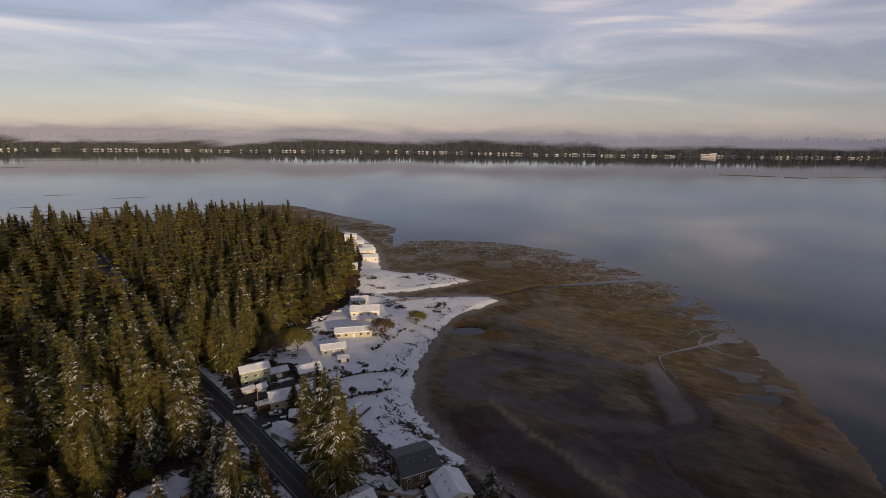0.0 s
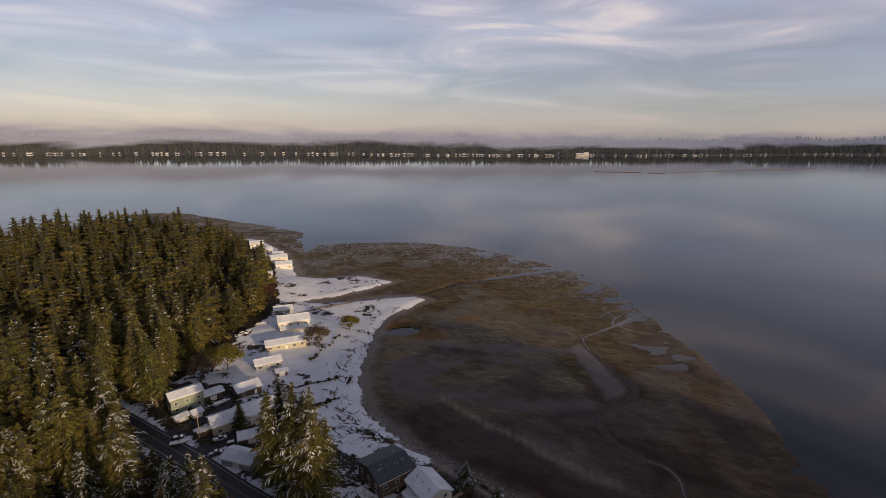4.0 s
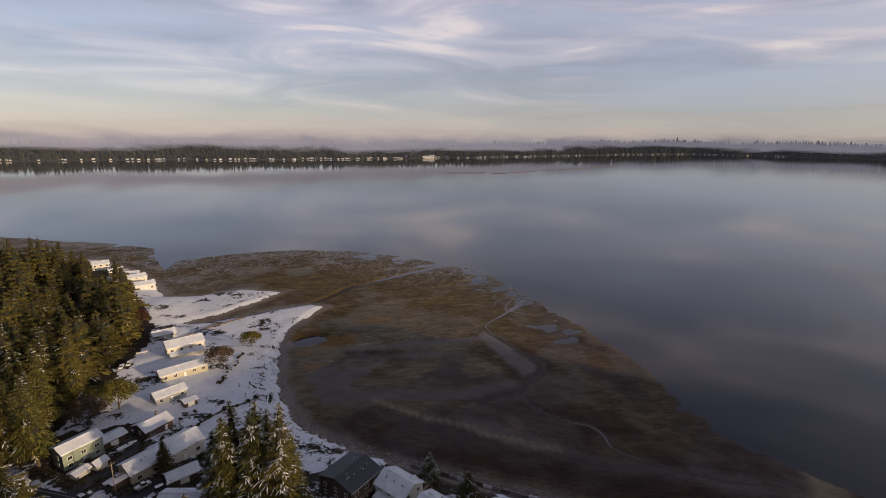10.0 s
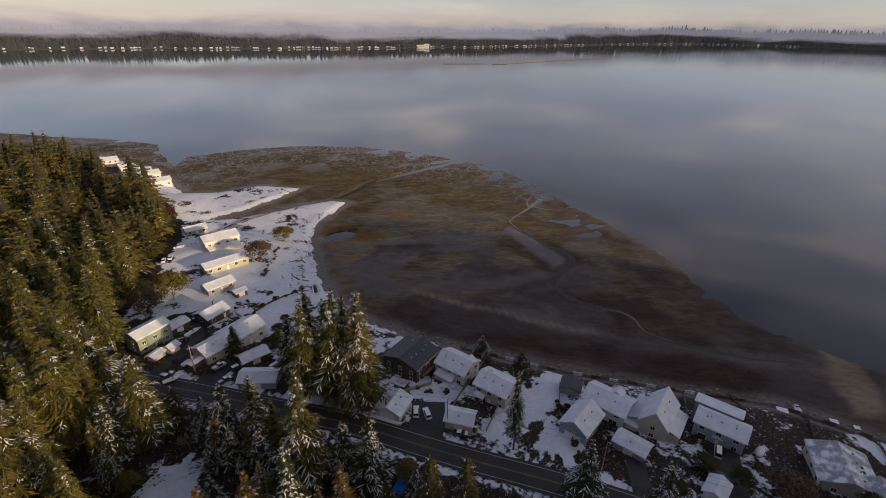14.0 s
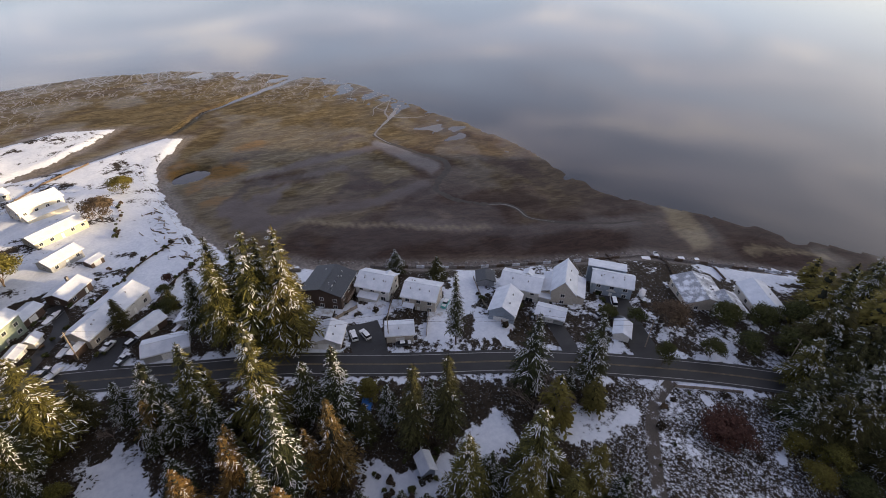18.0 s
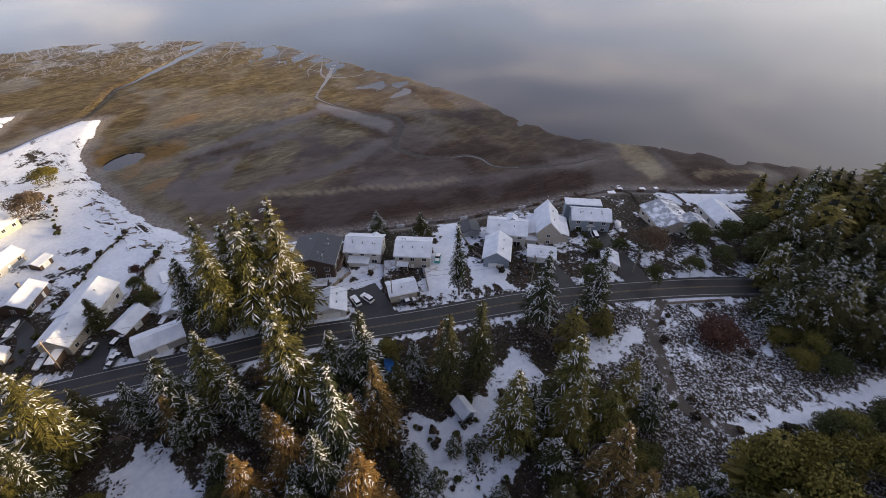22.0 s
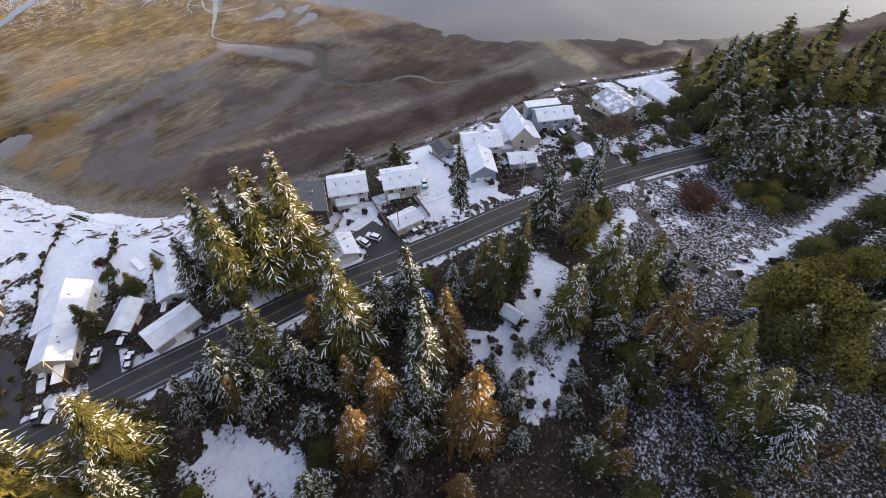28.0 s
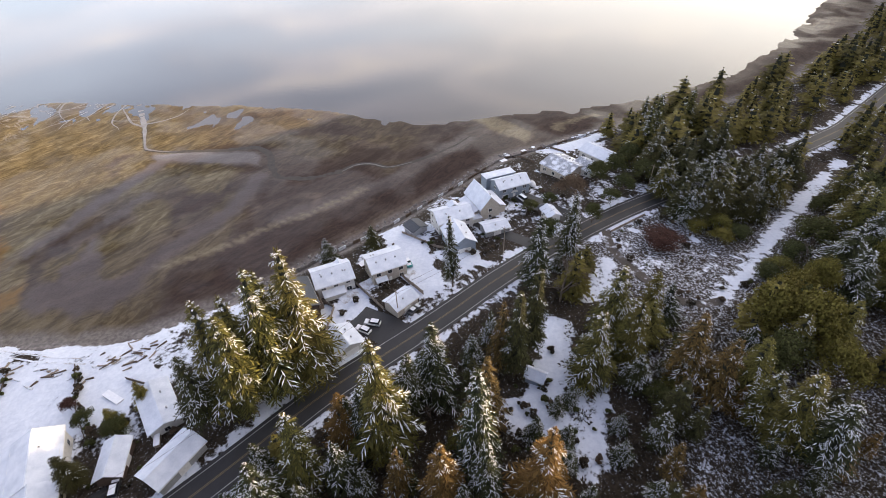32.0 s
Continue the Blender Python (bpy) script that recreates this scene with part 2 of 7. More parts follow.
rgh = mth(nt, "SUBTRACT", 0.85, mth(nt, "MULTIPLY", attr(nt, "wet"), 0.42))
rgh = mth(nt, "MAXIMUM", rgh, mth(nt, "MULTIPLY", smask, 0.7))
rgh = mth(nt, "SUBTRACT", rgh, mth(nt, "MULTIPLY", attr(nt, "film"), 0.16), True)
nt.links.new(rgh, b.inputs["Roughness"])
nt.links.new(mth(nt, "ADD", mth(nt, "MULTIPLY", attr(nt, "film"), 0.14), 0.16), b.inputs["Specular IOR Level"])
bump(nt, b, mth(nt, "ADD", mid, mth(nt, "MULTIPLY", fine, 0.4)), 0.5, 0.35)
M["ground"] = m

m, nt, b = material("calm_water")
p = wpos(nt)
b.inputs["Base Color"].default_value = (0.007, 0.010, 0.015, 1)
b.inputs["Roughness"].default_value = 0.06
b.inputs["IOR"].default_value = 1.42
rip = mth(nt, "ADD", noise_tex(nt, scaled(nt, p, (0.5, 0.22, 1)), 0.6, 4), mth(nt, "MULTIPLY", noise_tex(nt, p, 0.01, 3), 0.5))
bump(nt, b, rip, 0.06, 0.3)
M["water"] = m

m, nt, b = material("asphalt")
p = wpos(nt)
n1, n2 = noise_tex(nt, p, 0.25, 5), noise_tex(nt, p, 6.0, 3)
nt.links.new(mixc(nt, 0.35, ramp(nt, n1, [(0.3, (0.012, 0.0125, 0.015)), (0.7, (0.027, 0.028, 0.031))]), ramp(nt, n2, [(0.3, (0.02, 0.02, 0.02)), (0.7, (0.045, 0.045, 0.045))])), b.inputs["Base Color"])
b.inputs["Roughness"].default_value = 0.62
bump(nt, b, n2, 0.2, 0.02)
M["asphalt"] = m
M["line_white"] = simple("road_paint_white", (0.24, 0.24, 0.24), (0.42, 0.42, 0.41), 2.0, 0.6)
M["line_yellow"] = simple("road_paint_yellow", (0.12, 0.09, 0.045), (0.22, 0.17, 0.085), 2.0, 0.6)
M["track"] = snow_over("snowy_gravel", (0.040, 0.033, 0.028), (0.10, 0.085, 0.072), 0.26, None, 0.9)
M["bark"] = simple("bark", (0.05, 0.035, 0.025), (0.13, 0.10, 0.08), 2.0, 0.95, 0, 0.4)
M["greybark"] = simple("grey_bark", (0.16, 0.14, 0.13), (0.34, 0.31, 0.29), 2.0, 0.9, 0, 0.4)


def needles(name, c1, c2, snow):
    """Foliage from dark to light, by spray and by tree, with hoarfrost on the upper faces where snow is given."""
    m, nt, b = material(name)
    p = wpos(nt)
    n1, n2 = noise_tex(nt, p, 2.2, 4), noise_tex(nt, p, 1.3, 4)
    isl = nd(nt, "ShaderNodeNewGeometry").outputs["Random Per Island"]
    col = ramp(nt, mth(nt, "ADD", mth(nt, "MULTIPLY", n2, 0.55), mth(nt, "MULTIPLY", isl, 0.45)), [(0.25, tuple(v * 0.6 for v in c1)), (0.5, tuple(0.55 * u + 0.45 * v for u, v in zip(c1, c2))), (0.8, tuple(v * 1.25 for v in c2))])
    col = mixc(nt, mth(nt, "MULTIPLY", rand(nt), 0.4), col, (c2[0] * 1.05, c2[1] * 0.82, c2[2] * 0.7))
    tint = nd(nt, "ShaderNodeAttribute", attribute_name="tint").outputs["Fac"]
    col = mixc(nt, mth(nt, "MULTIPLY", tint, 0.6), col, tuple(v * 0.42 for v in c1))
    if snow:
        nz = nd(nt, "ShaderNodeSeparateXYZ")
        nt.links.new(nd(nt, "ShaderNodeNewGeometry").outputs["Normal"], nz.inputs[0])
        up_ = mth(nt, "ABSOLUTE", nz.outputs[2])
        f = mth(nt, "ADD", mth(nt, "MULTIPLY", up_, 0.20), mth(nt, "ADD", mth(nt, "MULTIPLY", n1, 0.55), mth(nt, "MULTIPLY", isl, 0.25)))
        mask = ramp(nt, f, [(snow, (0, 0, 0)), (snow + 0.05, (1, 1, 1))])
        col = mixc(nt, mask, col, (0.66, 0.69, 0.74))
    nt.links.new(col, b.inputs["Base Color"])
    b.inputs["Roughness"].default_value = 0.75
    b.inputs["Specular IOR Level"].default_value = 0.15
    tl, mx_ = nd(nt, "ShaderNodeBsdfTranslucent"), nd(nt, "ShaderNodeMixShader", Fac=0.12)
    nt.links.new(col, tl.inputs[0])
    nt.links.new(b.outputs[0], mx_.inputs[1])
    nt.links.new(tl.outputs[0], mx_.inputs[2])
    o_ = [n for n in nt.nodes if n.bl_idname == "ShaderNodeOutputMaterial"][0]
    nt.links.new(mx_.outputs[0], o_.inputs[0])
    return m


M["needles"] = needles("fir_needles", (0.028, 0.038, 0.014), (0.185, 0.172, 0.046), 0.0)
M["needles_frost"] = needles("frosted_fir_needles", (0.015, 0.023, 0.010), (0.140, 0.132, 0.036), 0.84)
M["needles_snow"] = needles("snowy_fir_needles", (0.012, 0.018, 0.010), (0.055, 0.064, 0.026), 0.80)
M["needles_rust"] = needles("rusty_cedar_needles", (0.030, 0.023, 0.012), (0.195, 0.130, 0.042), 0.84)
M["leaf_dark"] = needles("evergreen_leaves", (0.016, 0.024, 0.010), (0.080, 0.090, 0.030), 0.80)
M["leaf_gold"] = needles("olive_leaves", (0.044, 0.046, 0.012), (0.150, 0.142, 0.034), 0.82)
M["leaf_red"] = needles("reddish_twigs", (0.030, 0.014, 0.012), (0.085, 0.044, 0.034), 0.82)
M["leaf_brown"] = needles("brown_winter_twigs", (0.045, 0.034, 0.024), (0.150, 0.115, 0.080), 0.80)
M["twig"] = needles("bare_twigs", (0.08, 0.07, 0.06), (0.22, 0.19, 0.165), 0.72)
# dark olive needles with shade put into the colour
M["needles_shaded"] = needles("dark_cedar_needles", (0.014, 0.019, 0.009), (0.074, 0.074, 0.028), 0.82)
M["brush"] = needles("underbrush", (0.018, 0.016, 0.011), (0.066, 0.056, 0.038), 0.70)
# near-black filling of the crowns, the shade inside them put into colour
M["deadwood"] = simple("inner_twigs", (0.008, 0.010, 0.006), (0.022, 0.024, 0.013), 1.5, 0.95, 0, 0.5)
M["boughsnow"] = simple("snow_on_boughs", (0.62, 0.65, 0.70), (0.80, 0.82, 0.86), 3, 0.7)
M["far_needles"] = needles("far_needles", (0.014, 0.021, 0.017), (0.042, 0.048, 0.030), 0.0)
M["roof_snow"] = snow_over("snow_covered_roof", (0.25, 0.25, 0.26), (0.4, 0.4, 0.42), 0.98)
M["roof_patchy"] = snow_over("ribbed_roof_thin_snow", (0.20, 0.22, 0.26), (0.34, 0.37, 0.42), 0.42, 0.55, 0.5)
M["roof_dark"] = snow_over("dark_shingle_roof", (0.035, 0.042, 0.052), (0.075, 0.085, 0.10), 0.06, 0.35)
for key, c in (("white", (0.62, 0.61, 0.58)), ("cream", (0.68, 0.64, 0.54)), ("grey", (0.33, 0.34, 0.35)), ("bluegrey", (0.27, 0.32, 0.38)), ("beige", (0.47, 0.43, 0.37)), ("green", (0.22, 0.27, 0.22)), ("brown", (0.085, 0.055, 0.04)), ("yellowish", (0.46, 0.43, 0.33))):
    M["wall_" + key] = siding("siding_" + key, c)
M["trim"] = simple("white_trim", (0.62, 0.62, 0.60), (0.78, 0.78, 0.76), 2, 0.5)
M["darkwood"] = simple("dark_wood", (0.05, 0.035, 0.025), (0.12, 0.085, 0.06), 3, 0.8)
M["wood"] = simple("weathered_wood", (0.16, 0.13, 0.10), (0.32, 0.27, 0.22), 3, 0.85)
M["metal"] = simple("grey_metal", (0.30, 0.31, 0.33), (0.48, 0.49, 0.5), 3, 0.4, 0.7)
M["rock"] = simple("grey_rock", (0.12, 0.11, 0.105), (0.30, 0.28, 0.27), 1.5, 0.9, 0, 0.5, 0.4)
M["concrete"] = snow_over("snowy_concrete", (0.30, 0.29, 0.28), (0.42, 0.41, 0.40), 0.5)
M["tyre"] = simple("black_rubber", (0.012, 0.012, 0.012), (0.03, 0.03, 0.03), 5, 0.8)
M["carwhite"] = simple("white_car_paint", (0.62, 0.63, 0.65), (0.78, 0.79, 0.81), 1, 0.3, 0, 0)
M["cardark"] = simple("dark_car_paint", (0.02, 0.022, 0.028), (0.045, 0.05, 0.055), 1, 0.3, 0, 0)
M["carteal"] = simple("teal_car_paint", (0.04, 0.30, 0.29), (0.08, 0.42, 0.40), 1, 0.3, 0, 0)
M["carsilver"] = simple("silver_car_paint", (0.35, 0.36, 0.38), (0.5, 0.51, 0.53), 1, 0.3, 0.3, 0)
M["bluetarp"] = simple("blue_plastic", (0.01, 0.09, 0.36), (0.02, 0.16, 0.5), 2, 0.5)
M["snowcap"] = simple("snow", (0.72, 0.75, 0.80), (0.86, 0.88, 0.91), 2, 0.7)
m, nt, b = material("window_glass")
b.inputs["Base Color"].default_value = (0.02, 0.024, 0.03, 1)
b.inputs["Roughness"].default_value = 0.08
M["glass"] = m

# ---- land: shoreline, road and heights ----
SHORE = [(440, -370), (330, -300), (240, -212), (178, -130), (150, -85), (130, -38), (117, 2), (100, 39), (88, 64), (70, 82), (40, 113), (23, 135), (4, 160), (-10, 186), (-12, 211), (-9, 234), (-1, 266), (10, 291), (28, 308), (42, 321), (34, 330), (12, 330), (-14, 327), (-40, 329), (-44, 333), (-19, 340), (9, 355), (24, 366), (-1, 388), (-30, 386), (-52, 397), (-56, 430), (-68, 480), (-98, 540), (-135, 566), (-180, 600), (-215, 625)]
LAND = SHORE + [(-262, 590), (-330, 535), (-400, 470), (-460, 415), (-560, 330), (-560, -420), (440, -420)]
FLATS = [(-300, 735), (-277, 752), (-234, 754), (-146, 667), (-91, 622), (-56, 577), (-55, 530), (-50, 480), (-36, 512), (16, 515), (66, 505), (115, 474), (157, 422), (186, 353), (189, 318), (180, 275), (177, 251), (171, 208), (164, 169), (158, 152), (146, 130), (138, 112), (133, 100), (135, 85), (140, 58), (144, 33), (147, 10), (152, -15), (166, -54), (190, -100), (262, -178), (360, -270), (460, -360)]
FLATS_POLY = FLATS + [(460, -420), (-560, -420), (-560, 340), (-460, 425), (-330, 545), (-270, 620), (-265, 690)]
ROAD = [(-306, 408), (-233, 327), (-165, 250), (-113, 198), (-88, 174), (-72, 158.5), (-57.5, 143), (-38.4, 124), (-24, 105), (-14.5, 93), (-1, 77.5), (11, 61.5), (24, 41), (33, 26), (42, 8), (52, -16), (66, -50), (90, -95), (140, -160), (230, -250), (330, -350)]
CREEK = [(180, 270), (146, 252), (126, 243), (117, 239), (114, 222), (113, 201), (115, 182), (107, 174), (94, 170), (84, 166), (81, 156), (82, 147), (86, 136), (92, 130), (92, 122), (87, 116), (92, 104), (99, 92), (108, 82), (118, 74)]
INLET = [(173, 379), (138, 371), (108, 364), (92, 360), (74, 358), (54, 342), (40, 334), (23, 332), (7, 331), (-10, 329), (-24, 325), (-42, 328)]


def dist_line(pts, X, Y):
    best = np.full(X.shape, 1e9)
    for (x0, y0), (x1, y1) in zip(pts, pts[1:]):
        dx, dy = x1 - x0, y1 - y0
        t = np.clip(((X - x0) * dx + (Y - y0) * dy) / (dx * dx + dy * dy), 0, 1)
        best = np.minimum(best, np.hypot(X - x0 - t * dx, Y - y0 - t * dy))
    return best


def inside(pts, X, Y):
    c = np.zeros(X.shape, bool)
    for (x0, y0), (x1, y1) in zip(pts, pts[1:] + pts[:1]):
        if y0 != y1:
            c ^= ((y0 > Y) != (y1 > Y)) & (X < (x1 - x0) * (Y - y0) / (y1 - y0) + x0)
    return c


def smooth(a, b, v):
    t = np.clip((v - a) / (b - a), 0, 1)
    return t * t * (3 - 2 * t)


GRID = np.random.RandomState(5).rand(64, 64)


def vnoise(X, Y, s):
    """Smooth value noise with features about s metres wide, 0 to 1."""
    u, v = X / s, Y / s
    i, j = np.floor(u).astype(int), np.floor(v).astype(int)
    fu, fv = u - i, v - j
    fu, fv = fu * fu * (3 - 2 * fu), fv * fv * (3 - 2 * fv)
    g = lambda a, b: GRID[a % 64, b % 64]
    return (g(i, j) * (1 - fu) + g(i + 1, j) * fu) * (1 - fv) + (g(i, j + 1) * (1 - fu) + g(i + 1, j + 1) * fu) * fv


def fbm(X, Y, s):
    return 0.5 * vnoise(X, Y, s) + 0.28 * vnoise(X + 31, Y + 17, s / 2.1) + 0.15 * vnoise(X + 7, Y + 53, s / 4.3) + 0.07 * vnoise(X, Y, s / 9)


def road_z(Y):
    return 9.5 + 5.0 * smooth(180, 380, Y) - 3.0 * smooth(-20, -160, Y) * 0


def height(X, Y):
    X, Y = np.asarray(X, float), np.asarray(Y, float)
    wob = (fbm(X, Y, 14) - 0.5) * 5
    ds, land = dist_line(SHORE, X, Y), inside(LAND, X, Y)
    de, flat = dist_line(FLATS, X, Y), inside(FLATS_POLY, X, Y)
    dr = dist_line(ROAD, X, Y)
    u = ds / (ds + np.maximum(dr - 5, 0.01))
    rz = road_z(Y)
    up_side = inside(ROAD + [(330, -420), (-560, -420), (-560, 408)], X, Y)
    spit = smooth(300, 260, Y) + smooth(-30, -60, X) * smooth(250, 320, Y)
    low = 2.6 + (rz - 2.6) * np.clip((u - 0.03) / 0.9, 0, 1) ** 0.62 * np.clip(spit, 0.04, 1)
    hill = rz + 6.5 * smooth(4, 90, dr) + 0.02 * np.maximum(dr - 90, 0) + (fbm(X, Y, 35) - 0.5) * 2.4 * smooth(6, 25, dr)
    z_land = np.where(up_side, hill, low)
    z_land = z_land + (fbm(X, Y, 7) - 0.5) * 0.5 * smooth(5, 9, dr)
    z_land = np.where(dr < 6, rz - 0.12, z_land)
    w = de / (de + ds + 0.01)
    fan = smooth(30, 120, X) * smooth(190, 330, Y)
    z_flat = 0.15 + 1.30 * smooth(0, 0.8, w) + (fbm(X * 0.8, Y, 16) - 0.5) * (0.8 + 0.5 * fan) + (fbm(X * 0.45 - Y * 0.6, Y + X * 0.5, 9) - 0.5) * (0.55 + 0.45 * fan)
    z_flat = np.maximum(z_flat, -0.35)
    dc, di = dist_line(CREEK, X, Y) + wob * 0.25, dist_line(INLET, X, Y) + wob * 0.3
    z_flat = z_flat - 0.25 * smooth(3.2, 0.6, dc) - 1.3 * smooth(4.0, 0.5, di) * smooth(20, 60, X + 0 * Y)
    pond = np.hypot((X - 17) / 1.35, (Y - 272) / 1.0)
    z_flat = z_flat - 2.4 * smooth(8.5, 6.0, pond + wob * 0.12)
    z_sea = -0.1 - np.minimum(de * 0.06, 6) + (fbm(X, Y, 10) - 0.5) * smooth(10, 0, de) * 0.9
    z = np.where(flat, z_flat, z_sea)
    z = np.where(land, z_land * smooth(-0.1, 5.0, ds) + np.minimum(z_flat, 1.8) * (1 - smooth(-0.1, 5.0, ds)), z)
    return z


def hz(x, y):
    return float(height(np.array([x]), np.array([y]))[0])


CLEARINGS = [
    [(-15, 72), (-18, 60), (-38, 61), (-43, 55), (-51, 54), (-64, 60), (-67, 69), (-60, 66), (-56, 80), (-46, 85), (-43, 75), (-34, 71)],
    [(-74, 134), (-76, 123), (-78, 111), (-84, 104), (-94, 118), (-91, 125), (-83, 130)],
    [(-5, 54), (8, 40), (3, 36), (-13, 45), (-15, 52)],
    [(16, 38), (27, 23), (25, 8), (8, 7), (1, 1), (-16, 15), (-17, 26), (-2, 31)],
    [(-44, 62), (-54, 56), (-66, 60), (-62, 72), (-52, 72)],
]
LANE = [(22, 36), (14, 38.5), (3, 36.5), (-8, 31.5), (-17, 29), (-20.5, 24), (-17.5, 16), (-9, 7), (-1, -1.5), (8, -11.5), (17, -21.5), (36, -43), (60, -72)]
STEP = 2.2
gx, gy = np.arange(-560, 440.1, STEP), np.arange(-400, 800.1, STEP)
GX, GY = np.meshgrid(gx, gy)
GZ = height(GX, GY)


def sheet_mesh(name, X, Y, Z):
    ny, nx = X.shape
    me = bpy.data.meshes.new(name)
    v = np.stack([X, Y, Z], -1).reshape(-1, 3)
    i = np.arange(ny * nx).reshape(ny, nx)
    q = np.stack([i[:-1, :-1], i[:-1, 1:], i[1:, 1:], i[1:, :-1]], -1).reshape(-1, 4)
    me.vertices.add(len(v))
    me.vertices.foreach_set("co", v.ravel())
    me.loops.add(q.size)
    me.loops.foreach_set("vertex_index", q.ravel().astype(np.int32))
    me.polygons.add(len(q))
    me.polygons.foreach_set("loop_start", np.arange(0, q.size, 4, dtype=np.int32))
    me.polygons.foreach_set("use_smooth", np.ones(len(q), bool))
    me.update()
    return me


ground_me = sheet_mesh("ground", GX, GY, GZ)
is_land = inside(LAND, GX, GY)
d_shore, d_road, d_edge = dist_line(SHORE, GX, GY), dist_line(ROAD, GX, GY), dist_line(FLATS, GX, GY)
up_side = inside(ROAD + [(330, -420), (-560, -420), (-560, 408)], GX, GY)
n_big, n_mid = fbm(GX, GY, 26), fbm(GX + 90, GY, 9)
beach_side = is_land & ~up_side
forest_left = inside([(-62, 300), (-60, 330), (-72, 420), (-100, 520), (-170, 590), (-260, 700), (-560, 560), (-560, 200), (-120, 205), (-95, 215), (-80, 245)], GX, GY)
WX, WY = GX + (n_mid - 0.5) * 16, GY + (fbm(GX + 40, GY + 70, 11) - 0.5) * 16
snow = np.where(beach_side, 0.69 + 0.9 * (n_mid - 0.5), 0.0)
yard = beach_side & (((GY < 215) & (d_road < 34)) | ((GX > -24) & (GY < 152)))
snow = np.where(yard, 0.37 + 0.8 * (n_mid - 0.5), snow)
for poly in ([(35, 115), (38.4, 102), (-3, 93), (-7.5, 100)], [(-8, 132), (-5, 125), (-14, 122.5), (-17, 128.5)], [(-2, 126), (1, 117.5), (-11, 114.5), (-13.5, 121)], [(12, 93), (15, 82), (6, 79), (2, 88)], [(-48, 196), (-30, 168), (-14, 186), (-14, 250), (-60, 300), (-62, 262), (-36, 214)], [(84, 36), (112, -2), (120, 4), (96, 48)]):
    snow = np.where(inside(poly, GX + (n_mid - 0.5) * 3, GY), 0.86, snow)
snow = np.where(beach_side & (GX > 55) & (GY < 10), 0.3, snow)
snow = np.where(inside([(-52, 158), (-52, 178), (-62, 196), (-70, 212), (-92, 212), (-92, 175), (-70, 158)], GX, GY), 0.27 + 0.8 * (n_mid - 0.5), snow)
snow = np.where(up_side, 0.22 + 0.5 * (n_mid - 0.5), snow)
snow = np.where(forest_left, 0.16, snow)
for poly in CLEARINGS:
    snow = np.where(inside(poly, WX * 0.75 + GX * 0.25, WY * 0.75 + GY * 0.25), 0.76 + 0.5 * (n_mid - 0.5), snow)
snow = np.where(inside(CLEARINGS[3], WX, WY), 0.32, snow)
snow = np.where(inside(CLEARINGS[4], WX, WY), 0.55, snow)
snow = np.where(is_land & (d_road < 7) & (d_road > 3.5), 0.62, snow)
snow = np.where(up_side, np.maximum(snow, 0.72 * smooth(3.4, 1.6, dist_line(LANE[6:], GX, GY) + (n_mid - 0.5) * 3)), snow)
snow = snow * np.where(beach_side, smooth(np.where(GY > 165, 0.0, -1), np.where(GY > 165, 1.6, 4), d_shore + (n_mid - 0.5) * np.where(GY > 165, 2, 6)), 1)
frost = np.where(up_side & ~forest_left & (GX > -110), 0.12, 0.0)
frost = np.where(up_side & (GY < 48) & (GX > -80) & (GX < 30), 0.42, frost)
frost = np.where(inside(CLEARINGS[3], WX, WY) | inside(CLEARINGS[4], WX, WY), 0.42, frost)
frost = np.where(yard, 0.14, frost)
# storm-strewn driftwood line and trodden lane behind the beach
lane = dist_line([(-21, 193), (-19, 208), (-15, 222), (-10.5, 238), (-6, 259), (-2, 281), (5, 302)], GX, GY)
snow = np.where(beach_side & (lane < 2.2), 0.62, snow)
snow = np.where(beach_side & (GX > 58) & (GX < 80) & (GY > 46) & (d_shore < 22) & (GY < 66), 0.30, snow)
for (px, py, rad) in ((-34, 250, 9), (-14, 272, 5), (-75, 270, 10)):
    snow = np.where(np.hypot(GX - px, GY - py) < rad * 0.6, 0.45, snow)
swirl = fbm(GX * 0.55 + GY * 0.35 + 18 * n_big, GY * 0.9 - GX * 0.25, 34)
def blob(x, y, rx, ry, an):
    """A soft-edged patch with a ragged outline."""
    c_, s_ = math.cos(radians(an)), math.sin(radians(an))
    u, v = (WX - x) * c_ + (WY - y) * s_, -(WX - x) * s_ + (WY - y) * c_
    return smooth(1.15, 0.75, np.hypot(u / rx, v / ry))


def stroke(pts, half):
    """A soft-edged streak along a line."""
    return smooth(1.25, 0.55, dist_line(pts, WX * 0.4 + GX * 0.6, WY * 0.4 + GY * 0.6) / half)


def field(pts):
    """A patch with a soft, wavering outline."""
    fx, fy = WX * 0.4 + GX * 0.6, WY * 0.4 + GY * 0.6
    d = dist_line(pts + pts[:1], fx, fy)
    return np.where(inside(pts, fx, fy), smooth(-2.5, 2.5, d), smooth(2.5, -2.5, d))


